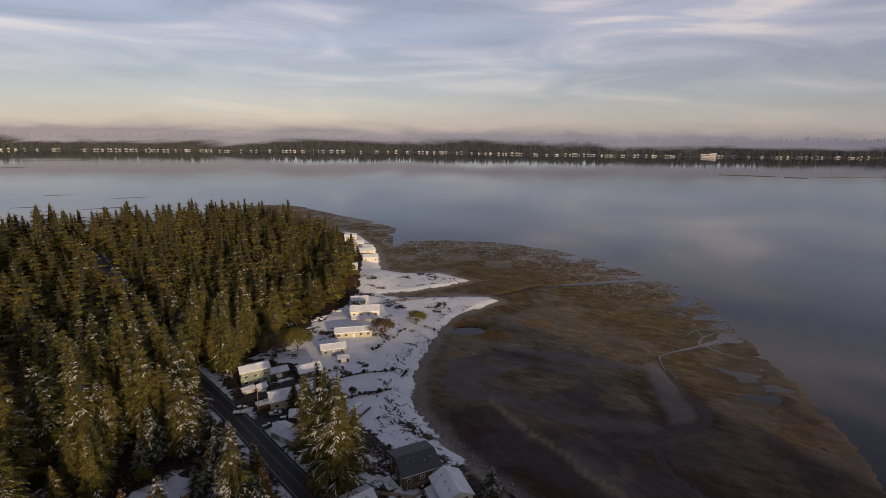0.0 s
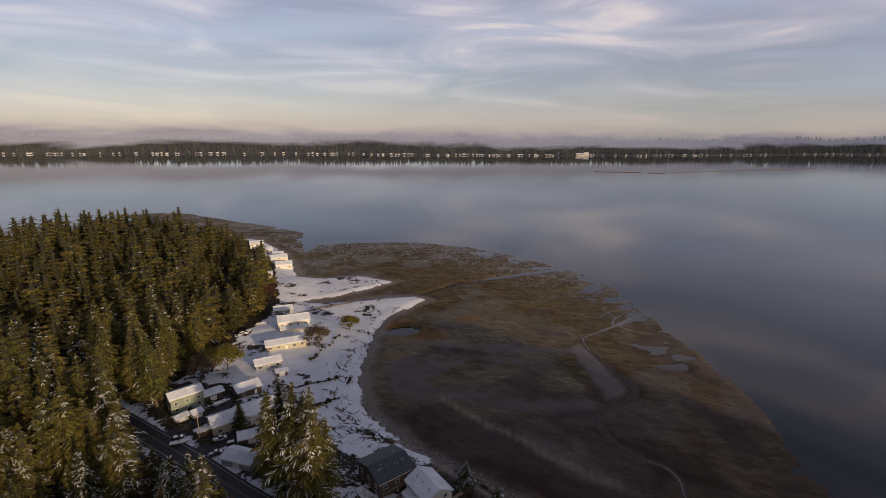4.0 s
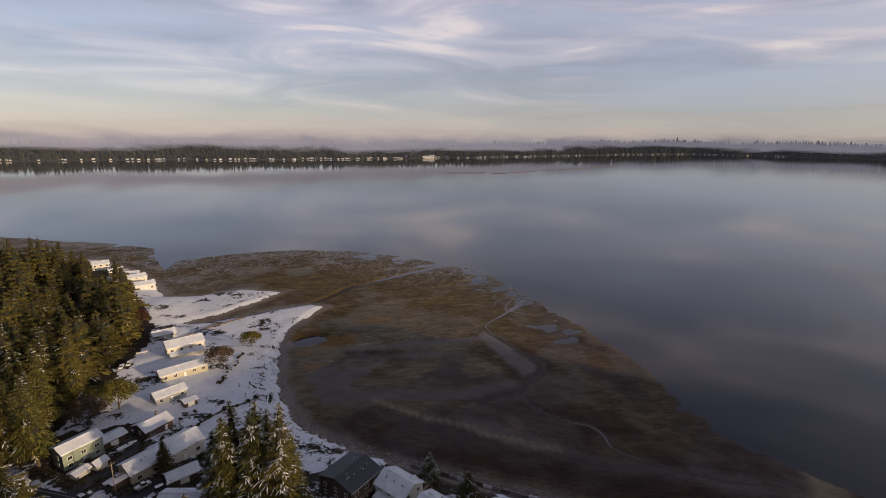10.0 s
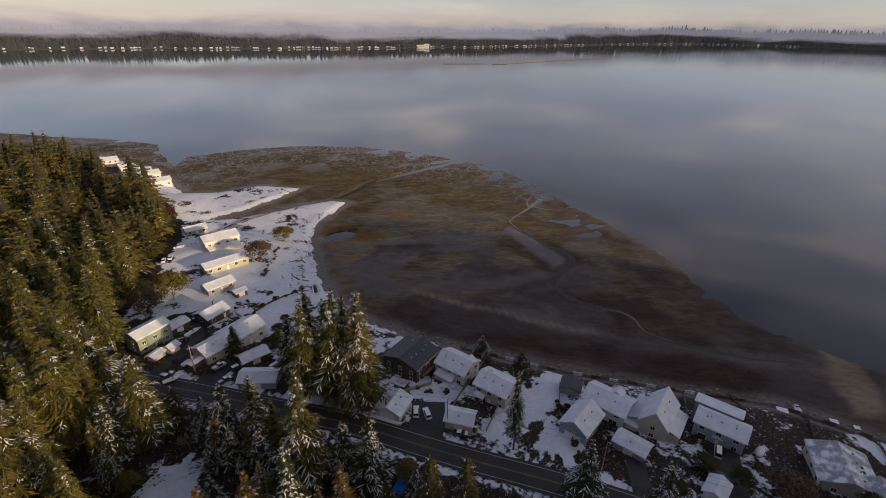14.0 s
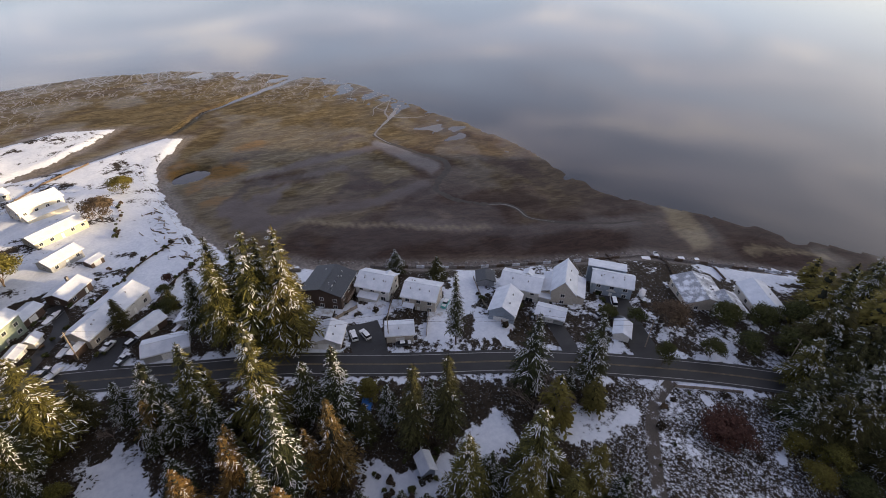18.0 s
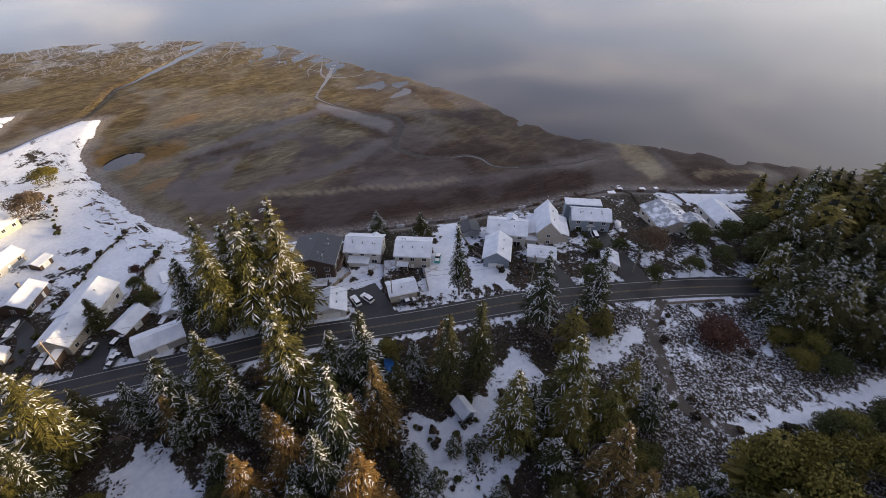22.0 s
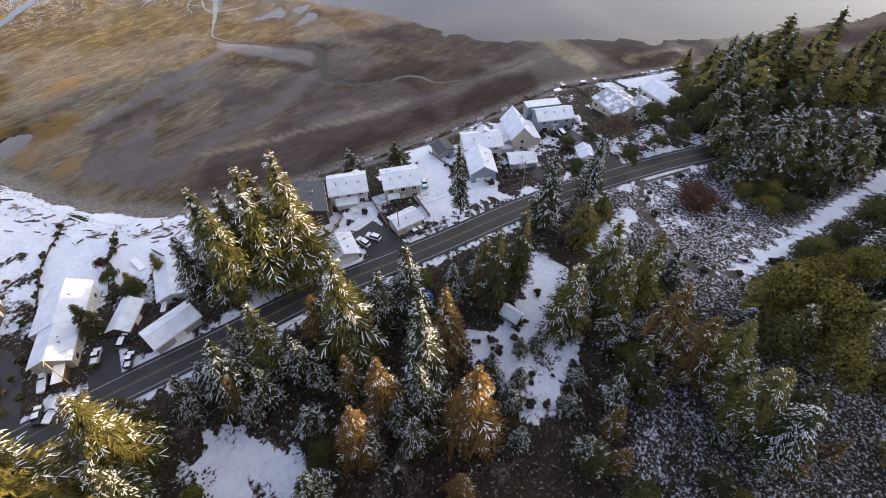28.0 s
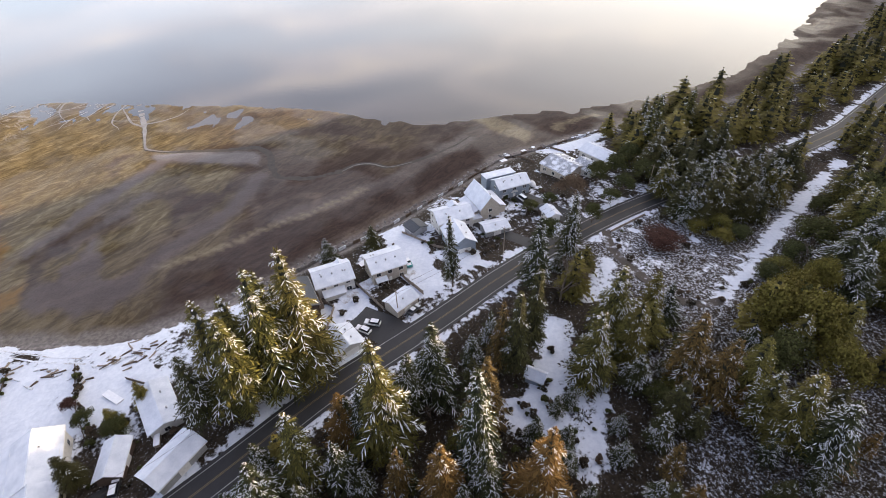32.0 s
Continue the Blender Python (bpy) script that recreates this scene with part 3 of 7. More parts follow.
PATCH_DARK = [(22, 178, 18, 6, -40), (66, 197, 5, 9, 10), (133, 142, 16, 6, 70), (30, 236, 22, 4, 10), (100, 78, 24, 7, -60), (120, 20, 26, 9, -70), (58, 262, 26, 5, -30), (95, 250, 22, 4, -20), (60, 196, 26, 5, -35)]
PATCH_LILAC = [(10, 214, 10, 20, -5), (30, 222, 14, 5, 5)]
PATCH_GOLD = [(36, 258, 24, 10, 10), (84, 197, 15, 12, 20), (10, 300, 12, 14, 0), (100, 268, 60, 18, 20), (60, 300, 60, 24, 5)]
# the 0.5 field: maroon outer flats, darkened further in place of shade
p_dark = np.max([blob(*q) for q in PATCH_DARK] + [field([(3, 182), (29, 171), (43, 152), (57, 132), (89, 107), (116, 78), (122, 62), (108, 54), (75, 86), (45, 122)]), 0.5 * field([(125, 215), (160, 200), (165, 160), (150, 130), (135, 100), (145, 10), (150, -20), (120, 20), (128, 60), (120, 100), (128, 150)]), 0.8 * stroke([(153, 203), (150, 177), (146, 162), (135, 144), (122, 125)], 4), 0.8 * stroke([(37, 268), (59, 255), (78, 238)], 4)], axis=0)
pool = field([(113, 233), (113, 213), (110, 184), (103, 177), (95, 176), (96, 189), (100, 204), (102, 218), (105, 230)])
p_lilac = np.max([blob(*q) for q in PATCH_LILAC] + [pool, stroke([(106, 222), (85, 231), (66, 238), (48, 241), (32, 249), (18, 254)], 5), stroke([(86, 172), (56, 178), (43, 186), (24, 195), (9, 207)], 5), stroke([(112, 78), (88, 101), (70, 120), (58, 141), (48, 156)], 5.5), 0.8 * stroke([(72, 218), (50, 226), (34, 234)], 4)], axis=0)
p_gold = np.max([blob(*q) for q in PATCH_GOLD] + [0.5 * stroke([(129, 222), (126, 189), (118, 162), (111, 144)], 8), 0.4 * blob(140, 190, 12, 40, 12), 0.4 * blob(112, 150, 12, 16, -20), stroke([(63, 214), (50, 205), (38, 218)], 6)], axis=0)
p_tan = np.max([field([(138, 71), (142, 61), (129, 51), (119, 43), (106, 49), (113, 57), (127, 63)]), 0.7 * stroke([(69, 125), (48, 149), (34, 175), (21, 193)], 1.6), 0.7 * stroke([(120, 30), (132, 18), (136, 4)], 2.2)], axis=0)
dark = np.where(is_land, 0, np.clip(smooth(0.50, 0.60, swirl) * 0.75 + smooth(26, 8, d_shore) * smooth(8, 14, d_shore) * 0.8 * (GY < 190) + smooth(0.34, 0.28, swirl) * 0.5, 0, 1))
dark = np.where(is_land, 0, np.clip(dark * (1 - p_lilac) * (1 - 0.8 * p_gold) + p_dark, 0, 1))
marsh = np.clip(smooth(0.47, 0.40, swirl) * 0.5 * smooth(120, 180, GY + GX * 0.4) + smooth(0.42, 0.62, fbm(GX * 0.7 + GY * 0.25, GY, 30)) * 0.9 * smooth(150, 260, GY + GX * 0.1) + smooth(170, 270, GY) * 0.5 + smooth(70, 130, GX) * smooth(60, 140, GY) * 0.15, 0, 1)
marsh = np.clip(marsh * (1 - p_lilac) * (1 - 0.8 * p_dark) + 0.85 * p_gold, 0, 1)
shing = np.where(is_land, smooth(np.where(GY > 165, 2.6, 6), np.where(GY > 165, 0.6, 2), d_shore + (n_mid - 0.5) * np.where(GY > 165, 2, 5)), smooth(7, 2, d_shore + (n_mid - 0.5) * 5) * 0.7)
wet = np.where(is_land, 0, np.clip(0.8 * p_lilac + smooth(0.55, 0.40, n_big) * 0.9 + smooth(1.0, 0.3, GZ) * 0.5, 0, 1))
for key, val in (("snow", snow), ("land", (is_land & ~(forest_left & (GY > 540) & (GX > -200))).astype(float)), ("frost", frost), ("ochre", np.where(is_land, 0, np.max([blob(*q) for q in ((32, 262, 16, 9, 20), (16, 284, 12, 7, 40), (12, 258, 7, 6, 0), (8, 236, 9, 3, 20), (58, 280, 14, 4, 10))], axis=0))), ("tan", np.where(is_land, 0, p_tan)), ("film", np.where(is_land, 0, np.clip(0.6 * pool + 0.3 * p_lilac, 0, 1))), ("rills", np.where(is_land, 0, smooth(95, 55, d_edge) * smooth(330, 400, GY + 0.25 * GX))), ("dark", dark), ("lilac", np.where(is_land, 0, p_lilac)), ("marsh", np.where(is_land, 0.75 * (forest_left & (GY > 540)), marsh)), ("wet", wet), ("shingle", shing)):
    a = ground_me.attributes.new(key, "FLOAT", "POINT")
    a.data.foreach_set("value", np.ascontiguousarray(val, dtype=np.float32).ravel())
ground_me.materials.append(M["ground"])
ground = tagged(new("ground", ground_me), "snowy shore with brown tidal mudflats and dark forest floor", "ground", kind="structure")

# hill added out of view behind the bay, so its long shadow covers the beach houses
hx, hy = np.meshgrid(np.arange(-1500, 1800.1, 30), np.arange(-1900, -389, 30))
ridge, across = -0.5 * hx + 0.866 * hy, 0.866 * hx + 0.5 * hy
# crest height and its cut-off are set by where shade must fall
crest = (141 + 95 * smooth(-75, -115, across)) * smooth(250, 180, across)
hzv = 14 + crest * smooth(-420, -640, ridge) * (0.975 + 0.05 * fbm(hx, hy, 120)) + 6 * fbm(hx, hy, 60)
hill_me = sheet_mesh("hillside", hx, hy, hzv)
hill_me.materials.append(simple("far_forest_floor", (0.02, 0.026, 0.014), (0.05, 0.058, 0.03), 0.05, 0.95))
tagged(new("hillside", hill_me), "dark wooded hill added behind the shore for shade", "hill", kind="structure")

# ---- water ----


def mesh_ob(name, verts, faces, mat, parent=None, label="", smooth_shade=False):
    me = bpy.data.meshes.new(name)
    me.from_pydata([tuple(v) for v in verts], [], [tuple(f) for f in faces])
    me.materials.append(mat)
    if smooth_shade:
        me.polygons.foreach_set("use_smooth", np.ones(len(me.polygons), bool))
    ob = new(name, me)
    if parent:
        ob.parent = parent
    if label:
        ob["label"] = label
    return ob


tagged(mesh_ob("water", [(-4800, -400, 0), (4900, -400, 0), (4900, 4800, 0), (-4800, 4800, 0)], [(0, 1, 2, 3)], M["water"]), "calm grey bay water mirroring the clouds", "water", kind="structure")
tagged(mesh_ob("sea_bed", [(-4800, -400, -7), (4900, -400, -7), (4900, 4800, -7), (-4800, 4800, -7)], [(0, 1, 2, 3)], M["rock"]), "dark sea bed under the bay", "ground", kind="structure")


def ribbon(name, pts, width, mat, lift, offset=0.0, step=3.0, flat=False):
    """A strip of that width laid along a line over the land, offset to its side."""
    out, acc = [], []
    for (x0, y0), (x1, y1) in zip(pts, pts[1:]):
        n = max(1, int(math.hypot(x1 - x0, y1 - y0) / step))
        acc += [(x0 + (x1 - x0) * k / n, y0 + (y1 - y0) * k / n) for k in range(n)]
    acc.append(pts[-1])
    a = np.array(acc, float)
    for _ in range(6):
        a[1:-1] = (a[:-2] + 2 * a[1:-1] + a[2:]) / 4
    d = np.gradient(a, axis=0)
    d /= np.linalg.norm(d, axis=1)[:, None]
    nrm = np.stack([-d[:, 1], d[:, 0]], 1)
    offs = np.linspace(-width / 2, width / 2, 2 if width < 1 else 4) + offset
    V = []
    for o in offs:
        q = a + nrm * o
        z = (road_z(a[:, 1]) if flat else height(q[:, 0], q[:, 1])) + lift
        V.append(np.c_[q, z])
    k, n = len(offs), len(a)
    verts = np.concatenate(V)
    faces = [(j * n + i, j * n + i + 1, (j + 1) * n + i + 1, (j + 1) * n + i) for j in range(k - 1) for i in range(n - 1)]
    ob = mesh_ob(name, verts, [f[::-1] for f in faces], mat)
    return ob


tagged(ribbon("road", ROAD, 8.6, M["asphalt"], 0.05, flat=True), "dark asphalt two-lane road with snowy verges", "road", kind="structure")
tagged(ribbon("road_marking_edge", ROAD, 0.18, M["line_white"], 0.07, 3.3, flat=True), "white painted edge line", "road marking", kind="structure")
tagged(ribbon("road_marking_edge", ROAD, 0.18, M["line_white"], 0.07, -3.3, flat=True), "white painted edge line", "road marking", kind="structure")
tagged(ribbon("road_marking_centre", ROAD, 0.14, M["line_yellow"], 0.07, 0.16, flat=True), "yellow painted centre line", "road marking", kind="structure")
tagged(ribbon("road_marking_centre", ROAD, 0.14, M["line_yellow"], 0.07, -0.16, flat=True), "yellow painted centre line", "road marking", kind="structure")
tagged(ribbon("track", LANE[:7], 3.0, M["track"], 0.1), "snowy gravel lane curving between bushes", "track", kind="structure")

def channel(name, lines, mat, lift, label, category):
    """Strips of varying breadth over the flats; lines: (points, breadths) each."""
    V, F = [], []
    for pts, br in lines:
        a = [np.array(pts[0], float)]
        for q0, q1 in zip(pts, pts[1:]):
            n = max(1, int(math.dist(q0, q1) / 2.0))
            a += [np.array(q0) + (np.array(q1, float) - np.array(q0)) * (k + 1) / n for k in range(n)]
        a = np.array(a)
        for _ in range(3):
            a[1:-1] = (a[:-2] + 2 * a[1:-1] + a[2:]) / 4
        d = np.gradient(a, axis=0)
        d /= np.maximum(np.linalg.norm(d, axis=1)[:, None], 1e-6)
        u = np.linspace(0, 1, len(a))
        w = np.interp(u, np.linspace(0, 1, len(br)), br) * (0.7 + 0.6 * vnoise(a[:, 0], a[:, 1], 5.0))
        nrm = np.stack([-d[:, 1], d[:, 0]], 1) * w[:, None] / 2
        z = height(a[:, 0], a[:, 1]) + lift
        b0, n = len(V), len(a)
        V += [(*q, zz) for q, zz in zip(a - nrm, z)] + [(*q, zz) for q, zz in zip(a + nrm, z)]
        F += [(b0 + k, b0 + k + 1, b0 + n + k + 1, b0 + n + k) for k in range(n - 1)]
    return tagged(mesh_ob(name, V, F, mat, None, "", True), label, category, kind="structure")


BANK = simple("dark_creek_bank", (0.018, 0.014, 0.011), (0.040, 0.030, 0.022), 0.6, 0.7)
# strip of dark bank mud that also paints the bank's shadow
channel("creek_bank", [(CREEK[3:], (2.0, 3.6, 3.8, 3.2, 3.6, 2.6, 1.8, 0.6))], BANK, 0.10, "dark eroded creek bank with its shadow painted in", "creek bank")
SILT = simple("pale_wet_silt", (0.066, 0.060, 0.055), (0.125, 0.115, 0.108), 0.4, 0.3)
channel("creek_mouth", [(CREEK[:5], (2.6, 2.8, 2.0, 1.4, 0.6)), ([(150, 254), (152, 245), (160, 238), (170, 236)], (1.4, 1.0, 0.3)), ([(146, 252), (152, 262), (164, 270), (178, 280)], (1.2, 1.0, 0.3))], SILT, 0.17, "pale silted mouth of a tidal creek", "creek")
channel("creek", [(CREEK[12:17], (0.2, 0.6, 0.7, 0.4, 0.2))], SILT, 0.17, "narrow pale creek looping over the mud", "creek")
# runnels that drain the outer marsh, branching inland from its edge
g3, runs = random.Random(3), []
for xa, ya, xb, yb in [(x0, y0, x1, y1) for (x0, y0), (x1, y1) in zip(FLATS, FLATS[1:]) if y0 > 300 and x0 > -60]:
    for _ in range(max(1, int(math.hypot(xb - xa, yb - ya) / 5.0))):
        t_ = g3.random()
        x, y = xa + (xb - xa) * t_, ya + (yb - ya) * t_
        head, side_turn, pts = math.atan2(-(xb - xa), (yb - ya)) + math.pi + g3.uniform(-0.5, 0.5), g3.uniform(-0.10, 0.10), []
        if not inside(FLATS_POLY, np.array([x + 8 * math.cos(head)]), np.array([y + 8 * math.sin(head)]))[0]:
            head += math.pi
        for k in range(g3.randint(4, 13)):
            pts.append((x, y))
            head += side_turn + g3.uniform(-0.45, 0.45)
            x, y = x + 4.0 * math.cos(head), y + 4.0 * math.sin(head)
        runs.append((pts, (g3.uniform(0.8, 2.0), 0.7, 0.15)))
        if len(pts) > 6:
            bx, by = pts[len(pts) // 2]
            hb = head + g3.choice((-0.8, 0.8))
            runs.append(([(bx + 3.5 * k * math.cos(hb + 0.1 * k), by + 3.5 * k * math.sin(hb + 0.1 * k)) for k in range(g3.randint(3, 6))], (0.9, 0.2)))
runs = [q for q in runs if not inside(LAND, np.array([a_ for a_, _ in q[0]]), np.array([b_ for _, b_ in q[0]])).any()]
channel("tidal_runnels", runs, SILT, 0.12, "pale branching runnels draining the outer marsh", "runnels")
# mud bars awash off the headland
for xa, ya, xb, yb, w_ in ((-1310, 1330, -1180, 1420, 26), (-1500, 1640, -1180, 1700, 22), (-1640, 1850, -1400, 1800, 30), (-1700, 1990, -1560, 2010, 36), (-640, 700, -590, 716, 7), (-530, 690, -455, 730, 8), (-700, 830, -640, 850, 9), (-560, 800, -500, 830, 7)):
    ln, an = math.hypot(xb - xa, yb - ya), math.atan2(yb - ya, xb - xa)
    rim = [(ln / 2 * math.cos(k * 0.2618) * (0.8 + 0.4 * vnoise(np.array([k * 3.0 + xa]), np.array([ya]), 4.0)[0]), w_ / 2 * math.sin(k * 0.2618) * (0.6 + 0.8 * vnoise(np.array([k * 2.0]), np.array([xa]), 3.0)[0])) for k in range(24)]
    bar = mesh_ob("mud_bar", [(0, 0, 0.25)] + [(x, y, -0.05) for x, y in rim], [(0, k + 1, (k + 1) % 24 + 1) for k in range(24)], BANK, None, "", True)
    bar.matrix_world = pose((xa + xb) / 2, (ya + yb) / 2, 0, 0, 0, math.degrees(an))
    tagged(bar, "low dark mud bar awash in the bay", "mud bar", kind="structure")

# ---- far shore ----
rng = random.Random(7)
nrs = np.random.RandomState(11)


AZ = np.arange(-76, 112.1, 0.8)


def far_r(az):
    """Distance of the far waterline at an azimuth in degrees."""
    r = np.interp(az, [-76, -60, -42, -34, -24, -12, 0, 10, 24, 31, 35, 44, 50, 58, 112], [4250, 3900, 3150, 2890, 2640, 2500, 2430, 2340, 2460, 2640, 2710, 3180, 3650, 4250, 4380])
    return r + 22 * np.sin(np.asarray(az) * 0.9) + 10 * np.sin(np.asarray(az) * 2.3 + 1)


def polar(az, r):
    return r * np.sin(np.radians(az)), r * np.cos(np.radians(az))


band = np.array([-15, 0, 12, 30, 60, 110, 180, 280, 400, 520])
AZg, Bg = np.meshgrid(AZ, band)
FXg, FYg = polar(AZg, far_r(AZg) + Bg)
rise = np.array([-2, 0.5, 3, 5, 9, 20, 34, 50, 62, 70])[:, None]
FZg = rise * (0.6 + 0.6 * fbm(FXg, FYg, 420)) * np.clip(far_r(AZg) / 3000, 1, 1.2) + (fbm(FXg, FYg, 90) - 0.5) * 8 * (Bg > 40)
FZg[0] = -2
far_me = sheet_mesh("far_shore", FXg, FYg, FZg)
far_me.materials.append(simple("far_hill", (0.014, 0.020, 0.015), (0.034, 0.038, 0.027), 0.02, 0.95))
tagged(new("far_shore", far_me), "low wooded hills along the far shore", "hills", kind="structure")


def far_z(az, d):
    t = (az + 76) / 0.8
    i = int(min(max(t, 0), len(AZ) - 2))
    col = FZg[:, i] * (1 - t + i) + FZg[:, i + 1] * (t - i)
    return float(np.interp(d, band, col))


V, F = [], []
for _ in range(7600):
    az = rng.uniform(-58, 84)
    d = 14 + 400 * rng.random() ** 1.8
    sc = float(far_r(az)) / 2400
    h, z = rng.uniform(12, 30) * sc, far_z(az, d) - 1
    x, y = polar(az, float(far_r(az)) + d)
    r, a0, base = h * rng.uniform(0.16, 0.34), rng.random() * 6.28, len(V)
    for lev, (zz, rr) in enumerate(((0.05, 1.0), (0.45, 0.72), (0.8, 0.33))):
        V += [(x + r * rr * math.cos(a0 + k * 1.257 + lev), y + r * rr * math.sin(a0 + k * 1.257 + lev), z + h * (zz + rng.uniform(-0.04, 0.04))) for k in range(5)]
    V.append((x, y, z + h))
    for lev in (0, 5):
        F += [(base + lev + k, base + lev + (k + 1) % 5, base + lev + 5 + (k + 1) % 5, base + lev + 5 + k) for k in range(5)]
    F += [(base + 10 + k, base + 10 + (k + 1) % 5, base + 15) for k in range(5)]
tagged(mesh_ob("far_woods", V, F, M["far_needles"]), "dark conifer woods on the far shore", "forest", kind="stuff")


def part(name, bm, mat, parent=None, label=""):
    me = bpy.data.meshes.new(name)
    bm.to_mesh(me)
    bm.free()
    me.materials.append(mat)
    ob = new(name, me)
    if parent:
        ob.parent = parent
    if label:
        ob["label"] = label
    return ob


def box(bm, x0, y0, z0, x1, y1, z1):
    v = [bm.verts.new(c) for c in ((x0, y0, z0), (x1, y0, z0), (x1, y1, z0), (x0, y1, z0), (x0, y0, z1), (x1, y0, z1), (x1, y1, z1), (x0, y1, z1))]
    for f in ((0, 3, 2, 1), (4, 5, 6, 7), (0, 1, 5, 4), (1, 2, 6, 5), (2, 3, 7, 6), (3, 0, 4, 7)):
        bm.faces.new([v[i] for i in f])
    return bm


def boxes(*bs):
    bm = bmesh.new()
    for b_ in bs:
        box(bm, *b_)
    return bm


def gable_solid(L, W, z0, ze, zr):
    """Walls with gable ends, ridge along x."""
    bm = bmesh.new()
    l, w = L / 2, W / 2
    pts = [(-l, -w, z0), (l, -w, z0), (l, w, z0), (-l, w, z0), (-l, -w, ze), (l, -w, ze), (l, w, ze), (-l, w, ze), (-l, 0, zr), (l, 0, zr)]
    v = [bm.verts.new(p_) for p_ in pts]
    for f in ((0, 3, 2, 1), (0, 1, 5, 4), (2, 3, 7, 6), (1, 2, 6, 9, 5), (3, 0, 4, 8, 7), (4, 5, 9, 8), (6, 7, 8, 9)):
        bm.faces.new([v[i] for i in f])
    return bm


def slope_slab(L, W, ze, zr, side, over=0.5, th=0.22):
    """One roof slope with thickness and overhang."""
    bm = bmesh.new()
    l, w = L / 2 + over, W / 2
    k = (zr - ze) / w
    y_out = side * (w + over)
    z_out = ze - k * over
    pts = [(-l, y_out, z_out), (l, y_out, z_out), (l, 0, zr), (-l, 0, zr)]
    lo = [bm.verts.new((x, y, z + 0.03)) for x, y, z in pts]
    hi = [bm.verts.new((x, y, z + th + 0.03)) for x, y, z in pts]
    fs = [lo[::-1], hi] + [[lo[i], lo[(i + 1) % 4], hi[(i + 1) % 4], hi[i]] for i in range(4)]
    for f in fs:
        bm.faces.new(f)
    bmesh.ops.recalc_face_normals(bm, faces=bm.faces)
    return bm


def window(parent, side, L, W, u, z, w, h, name="window"):
    """A framed window on wall side 's','n' (along x) or 'e','w' (gable ends)."""
    t = 0.06
    if side in "sn":
        sg = -1 if side == "s" else 1
        y = sg * W / 2
        f = boxes(*[(a, min(y, y + sg * t), b_, c, max(y, y + sg * t), d) for a, b_, c, d in ((u - w / 2 - 0.1, z - 0.1, u + w / 2 + 0.1, z), (u - w / 2 - 0.1, z + h, u + w / 2 + 0.1, z + h + 0.1), (u - w / 2 - 0.1, z, u - w / 2, z + h), (u + w / 2, z, u + w / 2 + 0.1, z + h), (u - 0.03, z, u + 0.03, z + h))])
        g = boxes((u - w / 2, min(y + sg * 0.01, y + sg * 0.03), z, u + w / 2, max(y + sg * 0.01, y + sg * 0.03), z + h))
    else:
        sg = 1 if side == "e" else -1
        x = sg * L / 2
        f = boxes(*[(min(x, x + sg * t), a, b_, max(x, x + sg * t), c, d) for a, b_, c, d in ((u - w / 2 - 0.1, z - 0.1, u + w / 2 + 0.1, z), (u - w / 2 - 0.1, z + h, u + w / 2 + 0.1, z + h + 0.1), (u - w / 2 - 0.1, z, u - w / 2, z + h), (u + w / 2, z, u + w / 2 + 0.1, z + h), (u - 0.03, z, u + 0.03, z + h))])
        g = boxes((min(x + sg * 0.01, x + sg * 0.03), u - w / 2, z, max(x + sg * 0.01, x + sg * 0.03), u + w / 2, z + h))
    fr = part(name, f, M["trim"], parent)
    part("pane", g, M["glass"], fr)
    return fr


